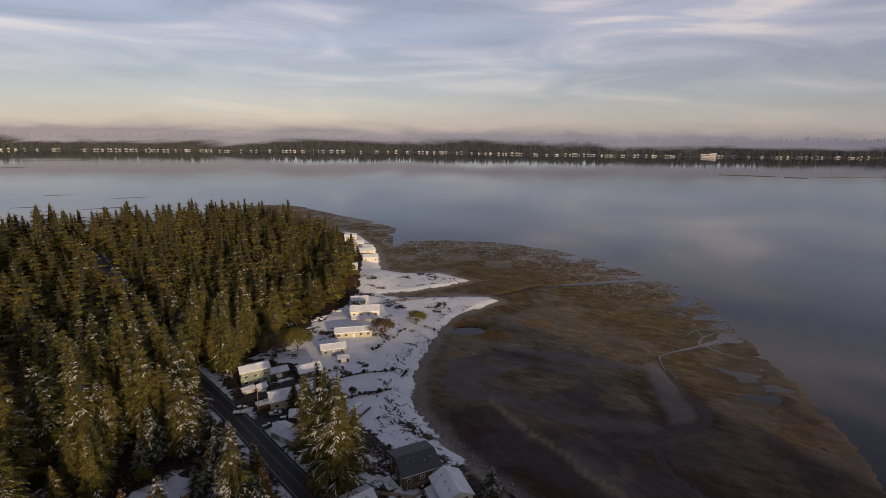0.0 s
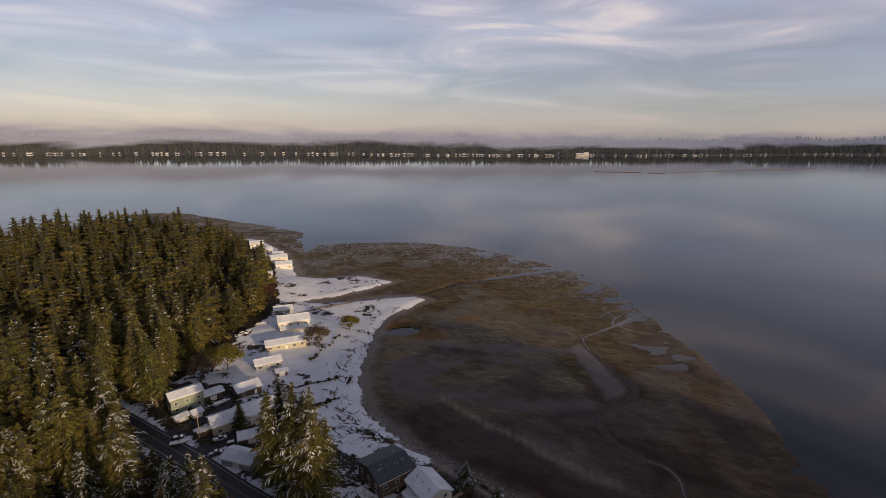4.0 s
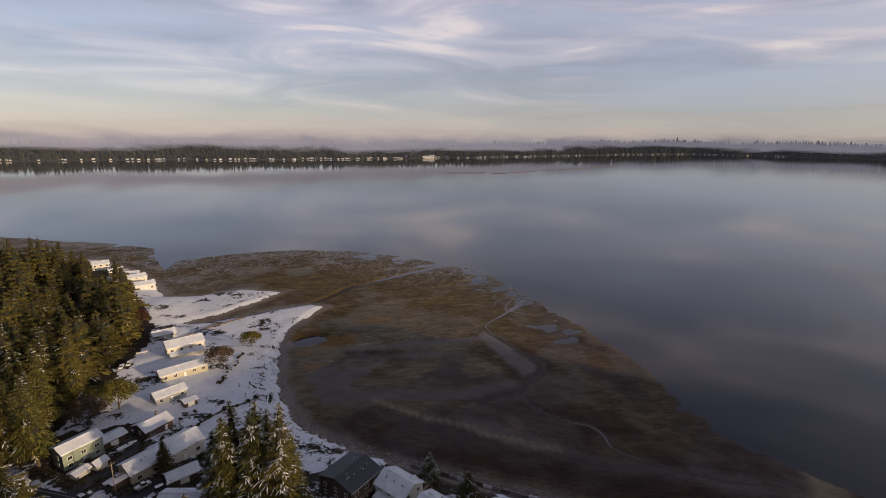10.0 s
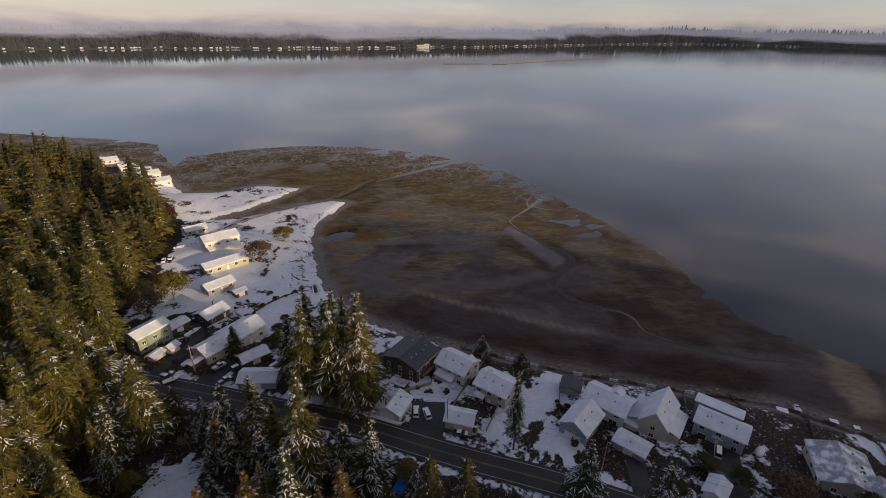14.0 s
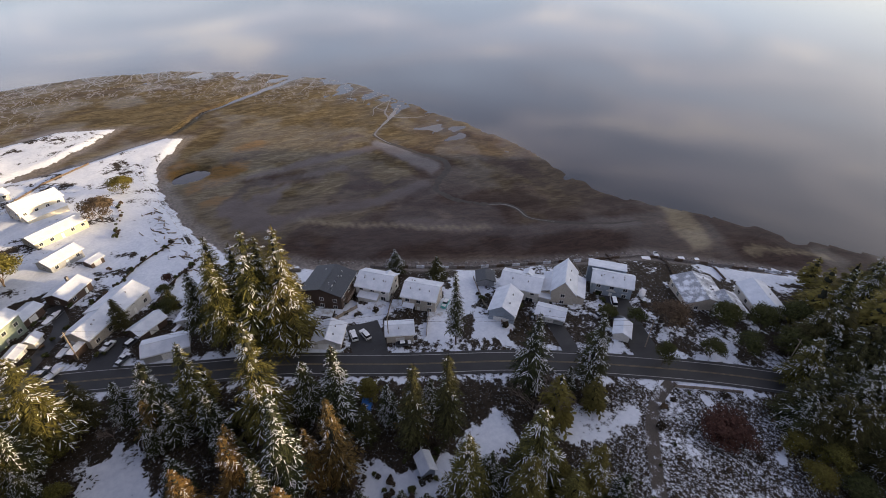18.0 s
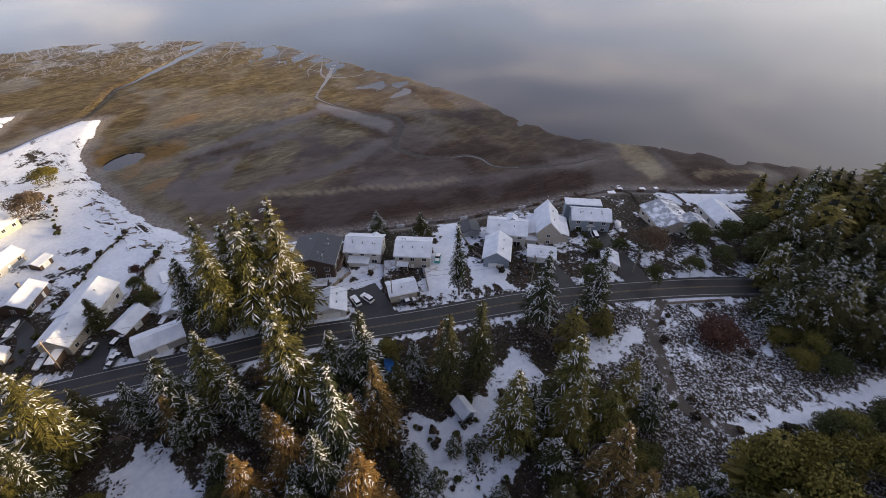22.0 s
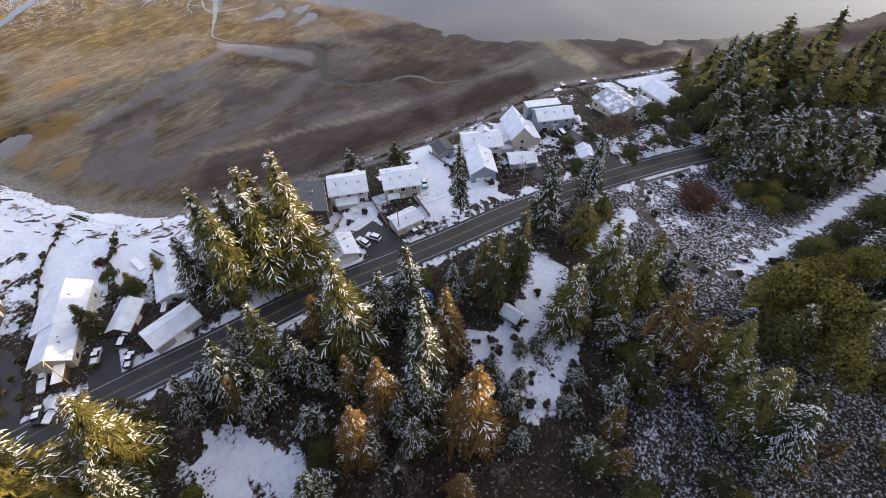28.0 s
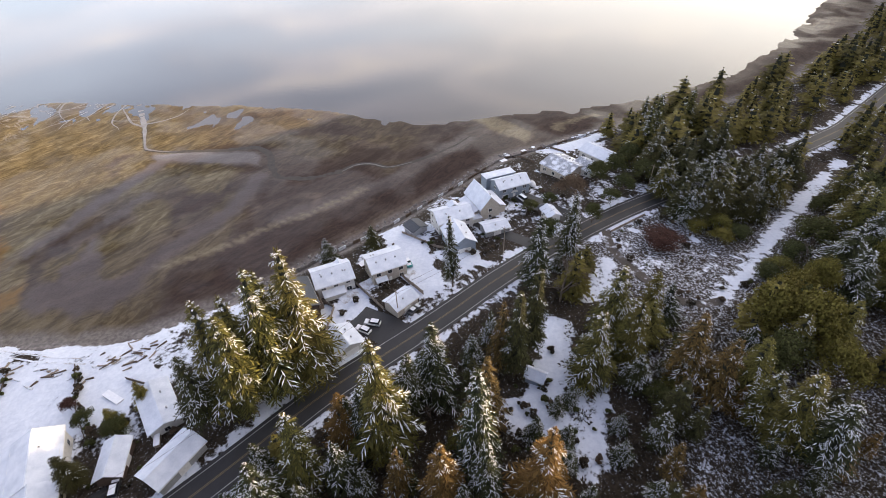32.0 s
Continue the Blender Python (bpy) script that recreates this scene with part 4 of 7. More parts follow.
def house(name, x, y, ang, L, W, eave, rise_, wall, roof, label, category="house", wins=True, door="s", vents=2, group="", chimney=False, over=0.5, z=None):
    """A gabled building; ridge along its local x, ang in degrees; walls L by W, eave and ridge rise in metres."""
    c, s = math.cos(radians(ang)), math.sin(radians(ang))
    cs = [hz(x + c * a * L / 2 - s * b_ * W / 2, y + s * a * L / 2 + c * b_ * W / 2) for a in (-1, 1) for b_ in (-1, 1)]
    base = sum(cs) / 4 if z is None else z
    root = new(name)
    root.matrix_world = pose(x, y, base, 0, 0, ang)
    tagged(root, label, category, group)
    part("wall", gable_solid(L, W, min(cs) - base - 0.6, eave, eave + rise_), M["wall_" + wall], root)
    r1 = part("roof", slope_slab(L, W, eave, eave + rise_, -1, over), M[roof], root)
    part("roof", slope_slab(L, W, eave, eave + rise_, 1, over), M[roof], root)
    part("ridge_cap", boxes((-L / 2 - over, -0.16, eave + rise_ + 0.16, L / 2 + over, 0.16, eave + rise_ + 0.30)), M[roof], root)
    for sg in (-1, 1):
        part("gutter", boxes((-L / 2 - over, sg * (W / 2 + over) - 0.07, eave - rise_ / (W / 2) * over - 0.1, L / 2 + over, sg * (W / 2 + over) + 0.07, eave - rise_ / (W / 2) * over + 0.03)), M["trim"], root)
    if wins:
        storeys = [1.0] if eave < 4.4 else [0.9, 3.5]
        for st in storeys:
            for side in "sn":
                n = max(1, int(L / 3.6))
                for k in range(n):
                    if side == door and st < 1.2 and k == n // 2:
                        continue
                    window(root, side, L, W, -L / 2 + (k + 0.5) * L / n, st, 1.3, 1.25)
            for side in "ew":
                n = max(1, int(W / 4.5))
                for k in range(n):
                    window(root, side, L, W, -W / 2 + (k + 0.5) * W / n, st, 1.2, 1.25)
    if door:
        sg = -1 if door in "sw" else 1
        if door in "sn":
            u = 0.0 if not wins else -L / 2 + (max(1, int(L / 3.6)) // 2 + 0.5) * L / max(1, int(L / 3.6))
            w2, h2 = (0.5, 2.05) if wins else (min(1.3, L / 3), 2.1)
            d_ = part("door", boxes((u - w2, min(sg * W / 2, sg * (W / 2 + 0.05)), 0.05, u + w2, max(sg * W / 2, sg * (W / 2 + 0.05)), h2)), M["trim"], root)
        else:
            d_ = part("garage_door", boxes((min(sg * L / 2, sg * (L / 2 + 0.05)), -min(2.4, W / 2 - 0.6), 0.05, max(sg * L / 2, sg * (L / 2 + 0.05)), min(2.4, W / 2 - 0.6), 2.2)), M["trim"], root)
    for k in range(vents):
        u = -L / 2 + L * (k + 0.7) / (vents + 0.5)
        yv = -W * 0.22
        zv = eave + rise_ * (1 - 0.44)
        part("roof_vent", boxes((u - 0.18, yv - 0.18, zv, u + 0.18, yv + 0.18, zv + 0.75)), M["metal"], root)
    if chimney:
        part("chimney", boxes((L * 0.22 - 0.35, W * 0.12 - 0.35, eave, L * 0.22 + 0.35, W * 0.12 + 0.35, eave + rise_ + 1.2), (L * 0.22 - 0.42, W * 0.12 - 0.42, eave + rise_ + 1.2, L * 0.22 + 0.42, W * 0.12 + 0.42, eave + rise_ + 1.4)), M["rock"], root)
    return root


def lower_roof(root, x0, x1, y0, y1, z_hi, z_lo, posts=True, mat="roof_snow", axis="y", walls=None, name="porch"):
    """A shed-roofed porch or wing on a house, in the house's own axes; high at y1 (or x1)."""
    bm = bmesh.new()
    if axis == "y":
        zz = [z_lo, z_lo, z_hi, z_hi]
    else:
        zz = [z_lo, z_hi, z_hi, z_lo]
    pts = [(x0, y0), (x1, y0), (x1, y1), (x0, y1)]
    lo = [bm.verts.new((a, b_, z_)) for (a, b_), z_ in zip(pts, zz)]
    hi = [bm.verts.new((a, b_, z_ + 0.2)) for (a, b_), z_ in zip(pts, zz)]
    for f in [lo[::-1], hi] + [[lo[i], lo[(i + 1) % 4], hi[(i + 1) % 4], hi[i]] for i in range(4)]:
        bm.faces.new(f)
    bmesh.ops.recalc_face_normals(bm, faces=bm.faces)
    part(name + "_roof", bm, M[mat], root)
    if walls:
        k = 0.3
        part(name + "_wall", boxes((x0 + k, y0 + k, -0.8, x1 - (0 if axis == "x" else k), y1 - (0 if axis == "y" else k), min(z_hi, z_lo) - 0.01)), M["wall_" + walls], root)
    elif posts:
        for a in (x0 + 0.2, x1 - 0.2):
            for b_ in ((y0 + 0.2,) if axis == "y" else (y0 + 0.2, y1 - 0.2)):
                part("post", boxes((a - 0.07, b_ - 0.07, -0.8, a + 0.07, b_ + 0.07, z_lo)), M["trim"], root)


# far-shore houses: simple gabled blocks in a row
az = -44.0
while az < 66:
    az += rng.choice((0.20, 0.24, 0.28, 0.34, 0.5, 1.0)) * rng.uniform(0.8, 1.2)
    if 25.3 < az < 28.8:
        continue
    sc = 0.75 + 0.25 * float(far_r(az)) / 2400
    L_, W_, e_ = rng.uniform(6, 12) * sc, rng.uniform(5, 8) * sc, rng.uniform(1.8, 3.6) * sc
    d = rng.choice((5, 8, 10, 16, 45)) + rng.uniform(0, 5)
    x, y = polar(az, float(far_r(az)) + d)
    root = new("shore_house")
    root.matrix_world = pose(x, y, max(1.0, far_z(az, d)), 0, 0, -az + rng.uniform(-25, 25))
    tagged(root, "small pale shorefront house with snowy roof", "house", "houses on the far shore")
    part("wall", gable_solid(L_, W_, -2, e_, e_ + 1.6), M[rng.choice(["wall_grey", "wall_grey", "wall_beige", "wall_bluegrey", "wall_white"])], root)
    for sg in (-1, 1):
        part("roof", slope_slab(L_, W_, e_, e_ + 1.6, sg, 0.5, 0.35), M["roof_snow"], root)
lx, ly = polar(27.0, float(far_r(27.0)) + 40)
root = new("lodge")
root.matrix_world = pose(lx, ly, 5, 0, 0, -27)
tagged(root, "long white terraced lodge on the far shore", "building")
for k, (u, w_, e_, yy) in enumerate(((-74, 46, 4, 0), (-34, 50, 6, 12), (10, 44, 8, 26), (52, 44, 5, 14), (84, 24, 9, 34), (28, 14, 15, 56), (-50, 60, 3, -12))):
    bm = gable_solid(w_, 16, -6, e_, e_ + 3)
    bmesh.ops.translate(bm, verts=bm.verts, vec=(u, yy, 0))
    part("wall", bm, M["wall_white"], root)
    part("window_band", boxes((u - w_ / 2 + 2, yy - 8.15, e_ * 0.35, u + w_ / 2 - 2, yy - 8.02, e_ * 0.35 + 1.6)), M["glass"], root)
    for sg in (-1, 1):
        bm = slope_slab(w_, 16, e_, e_ + 3, sg, 0.8, 0.5)
        bmesh.ops.translate(bm, verts=bm.verts, vec=(u, yy, 0))
        part("roof", bm, M["roof_snow"], root)

# low fog lying along the far hills: a sheet that glows by itself
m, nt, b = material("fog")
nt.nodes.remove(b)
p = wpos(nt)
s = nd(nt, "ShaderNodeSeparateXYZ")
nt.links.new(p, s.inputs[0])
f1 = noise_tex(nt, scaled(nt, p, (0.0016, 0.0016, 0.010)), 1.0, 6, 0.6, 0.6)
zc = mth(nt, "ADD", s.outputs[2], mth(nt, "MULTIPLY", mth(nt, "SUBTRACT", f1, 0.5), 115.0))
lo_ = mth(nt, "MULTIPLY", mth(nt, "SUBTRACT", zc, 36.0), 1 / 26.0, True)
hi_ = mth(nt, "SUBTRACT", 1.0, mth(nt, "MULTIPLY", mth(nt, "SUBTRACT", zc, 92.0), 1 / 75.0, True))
# a thin glowing veil is kept down to the water as haze
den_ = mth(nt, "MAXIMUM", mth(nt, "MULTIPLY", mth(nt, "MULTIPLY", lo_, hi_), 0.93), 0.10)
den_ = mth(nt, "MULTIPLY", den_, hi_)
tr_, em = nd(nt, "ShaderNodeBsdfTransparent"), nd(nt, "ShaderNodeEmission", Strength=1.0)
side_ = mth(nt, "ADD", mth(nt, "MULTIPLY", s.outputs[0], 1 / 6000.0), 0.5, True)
# the fog's lit look is put into the glow: warm left, dim right
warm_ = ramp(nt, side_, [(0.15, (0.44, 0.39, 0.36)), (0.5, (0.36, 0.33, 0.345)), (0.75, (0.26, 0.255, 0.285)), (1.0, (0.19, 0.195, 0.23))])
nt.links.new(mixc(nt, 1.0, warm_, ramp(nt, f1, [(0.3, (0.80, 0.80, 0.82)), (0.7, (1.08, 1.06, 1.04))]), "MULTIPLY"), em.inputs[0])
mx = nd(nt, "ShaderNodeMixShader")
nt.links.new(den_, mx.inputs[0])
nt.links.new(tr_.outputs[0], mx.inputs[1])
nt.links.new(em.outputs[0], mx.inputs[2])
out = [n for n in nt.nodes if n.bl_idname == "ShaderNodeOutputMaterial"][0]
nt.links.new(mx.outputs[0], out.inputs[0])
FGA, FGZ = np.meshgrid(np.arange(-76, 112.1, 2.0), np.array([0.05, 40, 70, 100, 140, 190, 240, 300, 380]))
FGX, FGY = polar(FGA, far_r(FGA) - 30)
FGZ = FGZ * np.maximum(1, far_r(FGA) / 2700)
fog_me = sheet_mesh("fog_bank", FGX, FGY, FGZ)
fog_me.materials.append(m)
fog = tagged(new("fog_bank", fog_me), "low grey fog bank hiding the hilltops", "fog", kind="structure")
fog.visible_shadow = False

# log boom floating on the bay
for x0, y0, x1, y1, w_ in ((770, 1350, 895, 1308, 7), (912, 1290, 950, 1270, 7), (985, 1285, 1680, 1412, 1.2)):
    ob = mesh_ob("log_boom", [(x0, y0 - w_, 0), (x1, y1 - w_, 0), (x1, y1 + w_, 0.0), (x0, y0 + w_, 0.0), (x0, y0 - w_, 0.7), (x1, y1 - w_, 0.7), (x1, y1 + w_, 0.7), (x0, y0 + w_, 0.7)], [(4, 5, 6, 7), (0, 1, 5, 4), (1, 2, 6, 5), (2, 3, 7, 6), (3, 0, 4, 7)], M["darkwood"])
    tagged(ob, "dark raft of floating logs on the bay", "log boom")

# ---- trees ----


def arr_mesh(name, V, F, mat):
    me = bpy.data.meshes.new(name)
    me.from_pydata([tuple(v) for v in V], [], F)
    me.materials.append(mat)
    return me


def trunk_mesh(h, r, mat, lean=0.0):
    V, F = [], []
    for k in range(6):
        t = k / 5
        for a in range(7):
            rr = r * (1 - 0.93 * t) * (1.25 if k == 0 else 1)
            V.append((rr * math.cos(a * 0.8976) + lean * t * t * h, rr * math.sin(a * 0.8976), -0.6 + (h + 0.6) * t))
    for k in range(5):
        F += [(k * 7 + a, k * 7 + (a + 1) % 7, k * 7 + 7 + (a + 1) % 7, k * 7 + 7 + a) for a in range(7)]
    return arr_mesh("trunk", V, F, mat)


def fir_crown(seed, h, r, whorls, per, stations, low=0.12, droop=0.35, power=0.85, fat=1.0, laden=0.5):
    """Whorls of feathered boughs round an opaque dark core; laden: the share of boughs that carry snow.
    Gives vertices, quads and each quad's slot: 0 needles, 1 snow, 2 core painted as inner shade."""
    g = random.Random(seed)
    V, F, S = [], [], []

    def kite(p0, p1, w, roll, sag, slot):
        dx, dy = p1[0] - p0[0], p1[1] - p0[1]
        q = max(math.hypot(dx, dy), 1e-4)
        nx, ny, b0 = -dy / q * w, dx / q * w, len(V)
        mx, my, mz = p0[0] + dx * 0.55, p0[1] + dy * 0.55, p0[2] + (p1[2] - p0[2]) * 0.55 + sag
        V.extend([p0, (mx + nx, my + ny, mz - roll * w), p1, (mx - nx, my - ny, mz + roll * w)])
        F.append((b0, b0 + 3, b0 + 2, b0 + 1))
        S.append(slot)

    def reach(t):
        q = r * max(0.0, 1 - (t - low) / (1 - low)) ** power + 0.010 * h
        return q * (0.72 + 1.9 * (t - low)) if t < low + 0.15 else q

    for k in range(whorls):
        t = low + (1 - low) * (k + g.uniform(-0.3, 0.3)) / whorls
        t = min(max(t, low), 0.975)
        rad, a0 = reach(t) * g.uniform(0.8, 1.1), g.random() * 6.28
        for j in range(per):
            if g.random() < 0.10:
                continue
            a = a0 + j * 6.283 / per + g.uniform(-0.28, 0.28)
            ln = rad * g.uniform(0.62, 1.28)
            lift = 0.30 if t > 0.8 else 0.06
            dr = droop * g.uniform(0.7, 1.3)
            z0, ca, sa = h * t, math.cos(a), math.sin(a)
            at = lambda f, up=0.0: (ca * ln * f, sa * ln * f, z0 + ln * (lift * f - dr * f * f) + up)
            snowy = g.random() < laden
            kite(at(0.1), at(1.0), (0.030 * ln + 0.08) * fat, g.uniform(-0.4, 0.4), 0.04 * ln, 0)
            if snowy:
                f0 = g.uniform(0.45, 0.62)
                kite(at(f0, 0.10), at(f0 + 0.22, 0.09), (0.012 * ln + 0.05) * fat, 0.0, 0.02, 1)
                kite(at(f0 + 0.25, 0.09), at(1.0, 0.07), (0.010 * ln + 0.05) * fat, 0.0, 0.02, 1)
            for s_ in range(stations):
                f = 0.22 + 0.74 * (s_ + g.uniform(0, 0.6)) / stations
                p0, ll = at(f), (ln * 0.36 * (1.15 - 0.75 * f) + 0.22) * fat
                for sg in (-1, 1):
                    aa = a + sg * g.uniform(0.65, 1.05)
                    lt = ll * g.uniform(0.75, 1.25)
                    p1 = (p0[0] + math.cos(aa) * lt, p0[1] + math.sin(aa) * lt, p0[2] - lt * g.uniform(0.12, 0.5))
                    kite(p0, p1, lt * (0.085 if fat < 1.2 else 0.20) + 0.03, g.uniform(-0.6, 0.6), 0.03 * lt, 0)
                    if snowy and g.random() < 0.30:
                        kite((p0[0], p0[1], p0[2] + 0.08), (p1[0], p1[1], p1[2] + 0.07), lt * 0.05 + 0.035, 0.0, 0.05 * lt, 1)
    for j in range(5):
        a = j * 1.2566
        kite((0, 0, h * 0.95), (math.cos(a) * 0.018 * h, math.sin(a) * 0.018 * h, h * 0.995), 0.12, 0.3, 0, 0)
    # added opaque core: blocks light and paints the crown's inside dark
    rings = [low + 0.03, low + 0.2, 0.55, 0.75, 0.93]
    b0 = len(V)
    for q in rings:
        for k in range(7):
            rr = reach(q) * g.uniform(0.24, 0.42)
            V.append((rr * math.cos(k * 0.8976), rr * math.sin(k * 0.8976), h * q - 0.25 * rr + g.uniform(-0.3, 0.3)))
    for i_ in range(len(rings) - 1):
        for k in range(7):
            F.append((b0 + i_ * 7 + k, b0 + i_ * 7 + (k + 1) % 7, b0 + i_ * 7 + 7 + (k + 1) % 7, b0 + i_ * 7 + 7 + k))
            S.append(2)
    return V, F, S


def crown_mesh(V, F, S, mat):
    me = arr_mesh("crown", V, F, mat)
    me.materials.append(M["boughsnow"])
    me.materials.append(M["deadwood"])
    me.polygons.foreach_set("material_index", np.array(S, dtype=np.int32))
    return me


def leaf_crown(seed, h, r, lumps, leaves, size, mat):
    """A broad crown: leaves gathered in lumps at the ends of limbs."""
    g = random.Random(seed)
    V, F = [], []
    for k in range(lumps):
        a, e = g.random() * 6.283, g.uniform(-0.25, 1.4)
        rr = r * g.uniform(0.35, 0.8)
        c = Vector((math.cos(a) * math.cos(e) * rr, math.sin(a) * math.cos(e) * rr, h * 0.55 + math.sin(e) * h * 0.36))
        lr = r * g.uniform(0.26, 0.46)
        for _ in range(leaves):
            d = Vector((g.gauss(0, 1), g.gauss(0, 1), g.gauss(0.25, 0.9))).normalized()
            q = c + d * lr * g.uniform(0.55, 1.05)
            u = d.cross(Vector((g.gauss(0, 1), g.gauss(0, 1), g.gauss(0, 1)))).normalized()
            w = (d * g.uniform(0.2, 0.9) + d.cross(u)).normalized()
            s_ = size * g.uniform(0.6, 1.4)
            b0 = len(V)
            V.extend([tuple(q - u * s_ * 0.5), tuple(q + w * s_ * 0.9 - u * s_ * 0.1), tuple(q + u * s_ * 0.5), tuple(q - w * s_ * 0.5)])
            F.append((b0, b0 + 1, b0 + 2, b0 + 3))
    return arr_mesh("crown", V, F, mat)


def bare_mesh(seed, h, spread, mat, depth=5, first=5):
    """A leafless tree or bush: forking tapered twigs."""
    g = random.Random(seed)
    V, F = [], []

    def limb(p0, d, ln, r0, lev):
        p1 = p0 + d * ln
        x = d.orthogonal().normalized()
        y = d.cross(x)
        b0 = len(V)
        for q, rr in ((p0, r0), (p1, r0 * 0.6)):
            for k in range(3):
                V.append(tuple(q + (x * math.cos(k * 2.094) + y * math.sin(k * 2.094)) * rr))
        F.extend([(b0 + k, b0 + (k + 1) % 3, b0 + 3 + (k + 1) % 3, b0 + 3 + k) for k in range(3)])
        if lev < depth:
            for _ in range(first if lev == 0 else g.choice((2, 3))):
                dd = (d + Vector((g.gauss(0, spread), g.gauss(0, spread), g.gauss(0.12, spread * 0.6)))).normalized()
                limb(p0 + d * ln * g.uniform(0.5, 1.0), dd, ln * g.uniform(0.6, 0.85), r0 * 0.6, lev + 1)

    limb(Vector((0, 0, -0.3)), Vector((0, 0, 1)), h * 0.28, h * 0.022, 0)
    return arr_mesh("branches", V, F, mat)


def tree_root(name, trunk, crown, label, category, group=""):
    root = new(name)
    tagged(root, label, category, group)
    if trunk:
        t_ = new("trunk", trunk)
        t_.parent = root
    c_ = new(crown.name.split(".")[0], crown)
    c_.parent = root
    return root


PROTO = {}


def fir(kind, k):
    """Meshes of a conifer of that kind, in four shapes of 34 m."""
    key = (kind, k)
    if key not in PROTO:
        mat = {"green": "needles", "frost": "needles_frost", "snow": "needles_snow", "rust": "needles_rust", "dark": "needles_shaded"}[kind]
        rr = (5.6, 4.9, 6.3, 4.3)[k]
        load = {"green": 0.08, "frost": 0.34, "snow": 0.62, "rust": 0.22, "dark": 0.16}[kind]
        PROTO[key] = (trunk_mesh(33.5, 0.5, M["bark"]), crown_mesh(*fir_crown(40 + k * 7 + len(kind), 34.0, rr * 1.5, 25, 8, 8, (0.10, 0.16, 0.08, 0.2)[k], (0.33, 0.42, 0.28, 0.45)[k], (0.85, 0.75, 0.95, 0.7)[k], 1.0, load), M[mat]))
    return PROTO[key]


FIR_LABEL = {"green": "tall green fir with drooping boughs", "frost": "tall olive fir with snow-dusted boughs", "snow": "dark fir with snow-laden boughs", "rust": "thin cedar with rusty golden foliage", "dark": "dark olive cedar, its needles coloured as if shaded"}


def plant_fir(x, y, h, kind="frost", wide=1.0, k=None):
    k = rng.randrange(4) if k is None else k
    tr, cr = fir(kind, k)
    root = tree_root({"green": "fir_tree", "frost": "fir_tree", "snow": "hemlock_tree", "rust": "cedar_tree", "dark": "cedar_tree"}[kind], tr, cr, FIR_LABEL[kind], "tree", "conifers of the shore woods")
    sc = h / 34.0
    root.matrix_world = pose(x, y, hz(x, y) - 0.1, rng.uniform(-2, 2), rng.uniform(-2, 2), rng.uniform(0, 360)) @ Matrix.Diagonal((sc * wide, sc * wide, sc, 1))
    return root


def plant_leafy(x, y, h, r, kind="leaf_dark", label="round dark evergreen tree"):
    key = (kind, rng.randrange(3))
    if key not in PROTO:
        PROTO[key] = (bare_mesh(90 + key[1], 8.0, 0.5, M["bark"], 3, 4), leaf_crown(60 + key[1], 8.0, 4.0, 32, 150, 0.25, M[kind]))
        PROTO[key][0].name = "trunk"
    tr, cr = PROTO[key]
    root = tree_root("broadleaf_tree", tr, cr, label, "tree", "broad trees by the road")
    root.matrix_world = pose(x, y, hz(x, y) - 0.1, 0, 0, rng.uniform(0, 360)) @ Matrix.Diagonal((r / 4, r / 4, h / 8, 1))
    return root


def plant_bare(x, y, h, label="leafless grey tree with frosted twigs", wide=1.0, mat="twig"):
    key = ("bare" + mat, rng.randrange(3))
    if key not in PROTO:
        PROTO[key] = bare_mesh(20 + key[1], 10.0, 0.42, M[mat], 6, 5)
    root = new("bare_tree")
    tagged(root, label, "tree", "leafless trees")
    c_ = new("twiggy_crown", PROTO[key])
    c_.parent = root
    root.matrix_world = pose(x, y, hz(x, y) - 0.1, 0, 0, rng.uniform(0, 360)) @ Matrix.Diagonal((h / 10 * wide, h / 10 * wide, h / 10, 1))
    return root


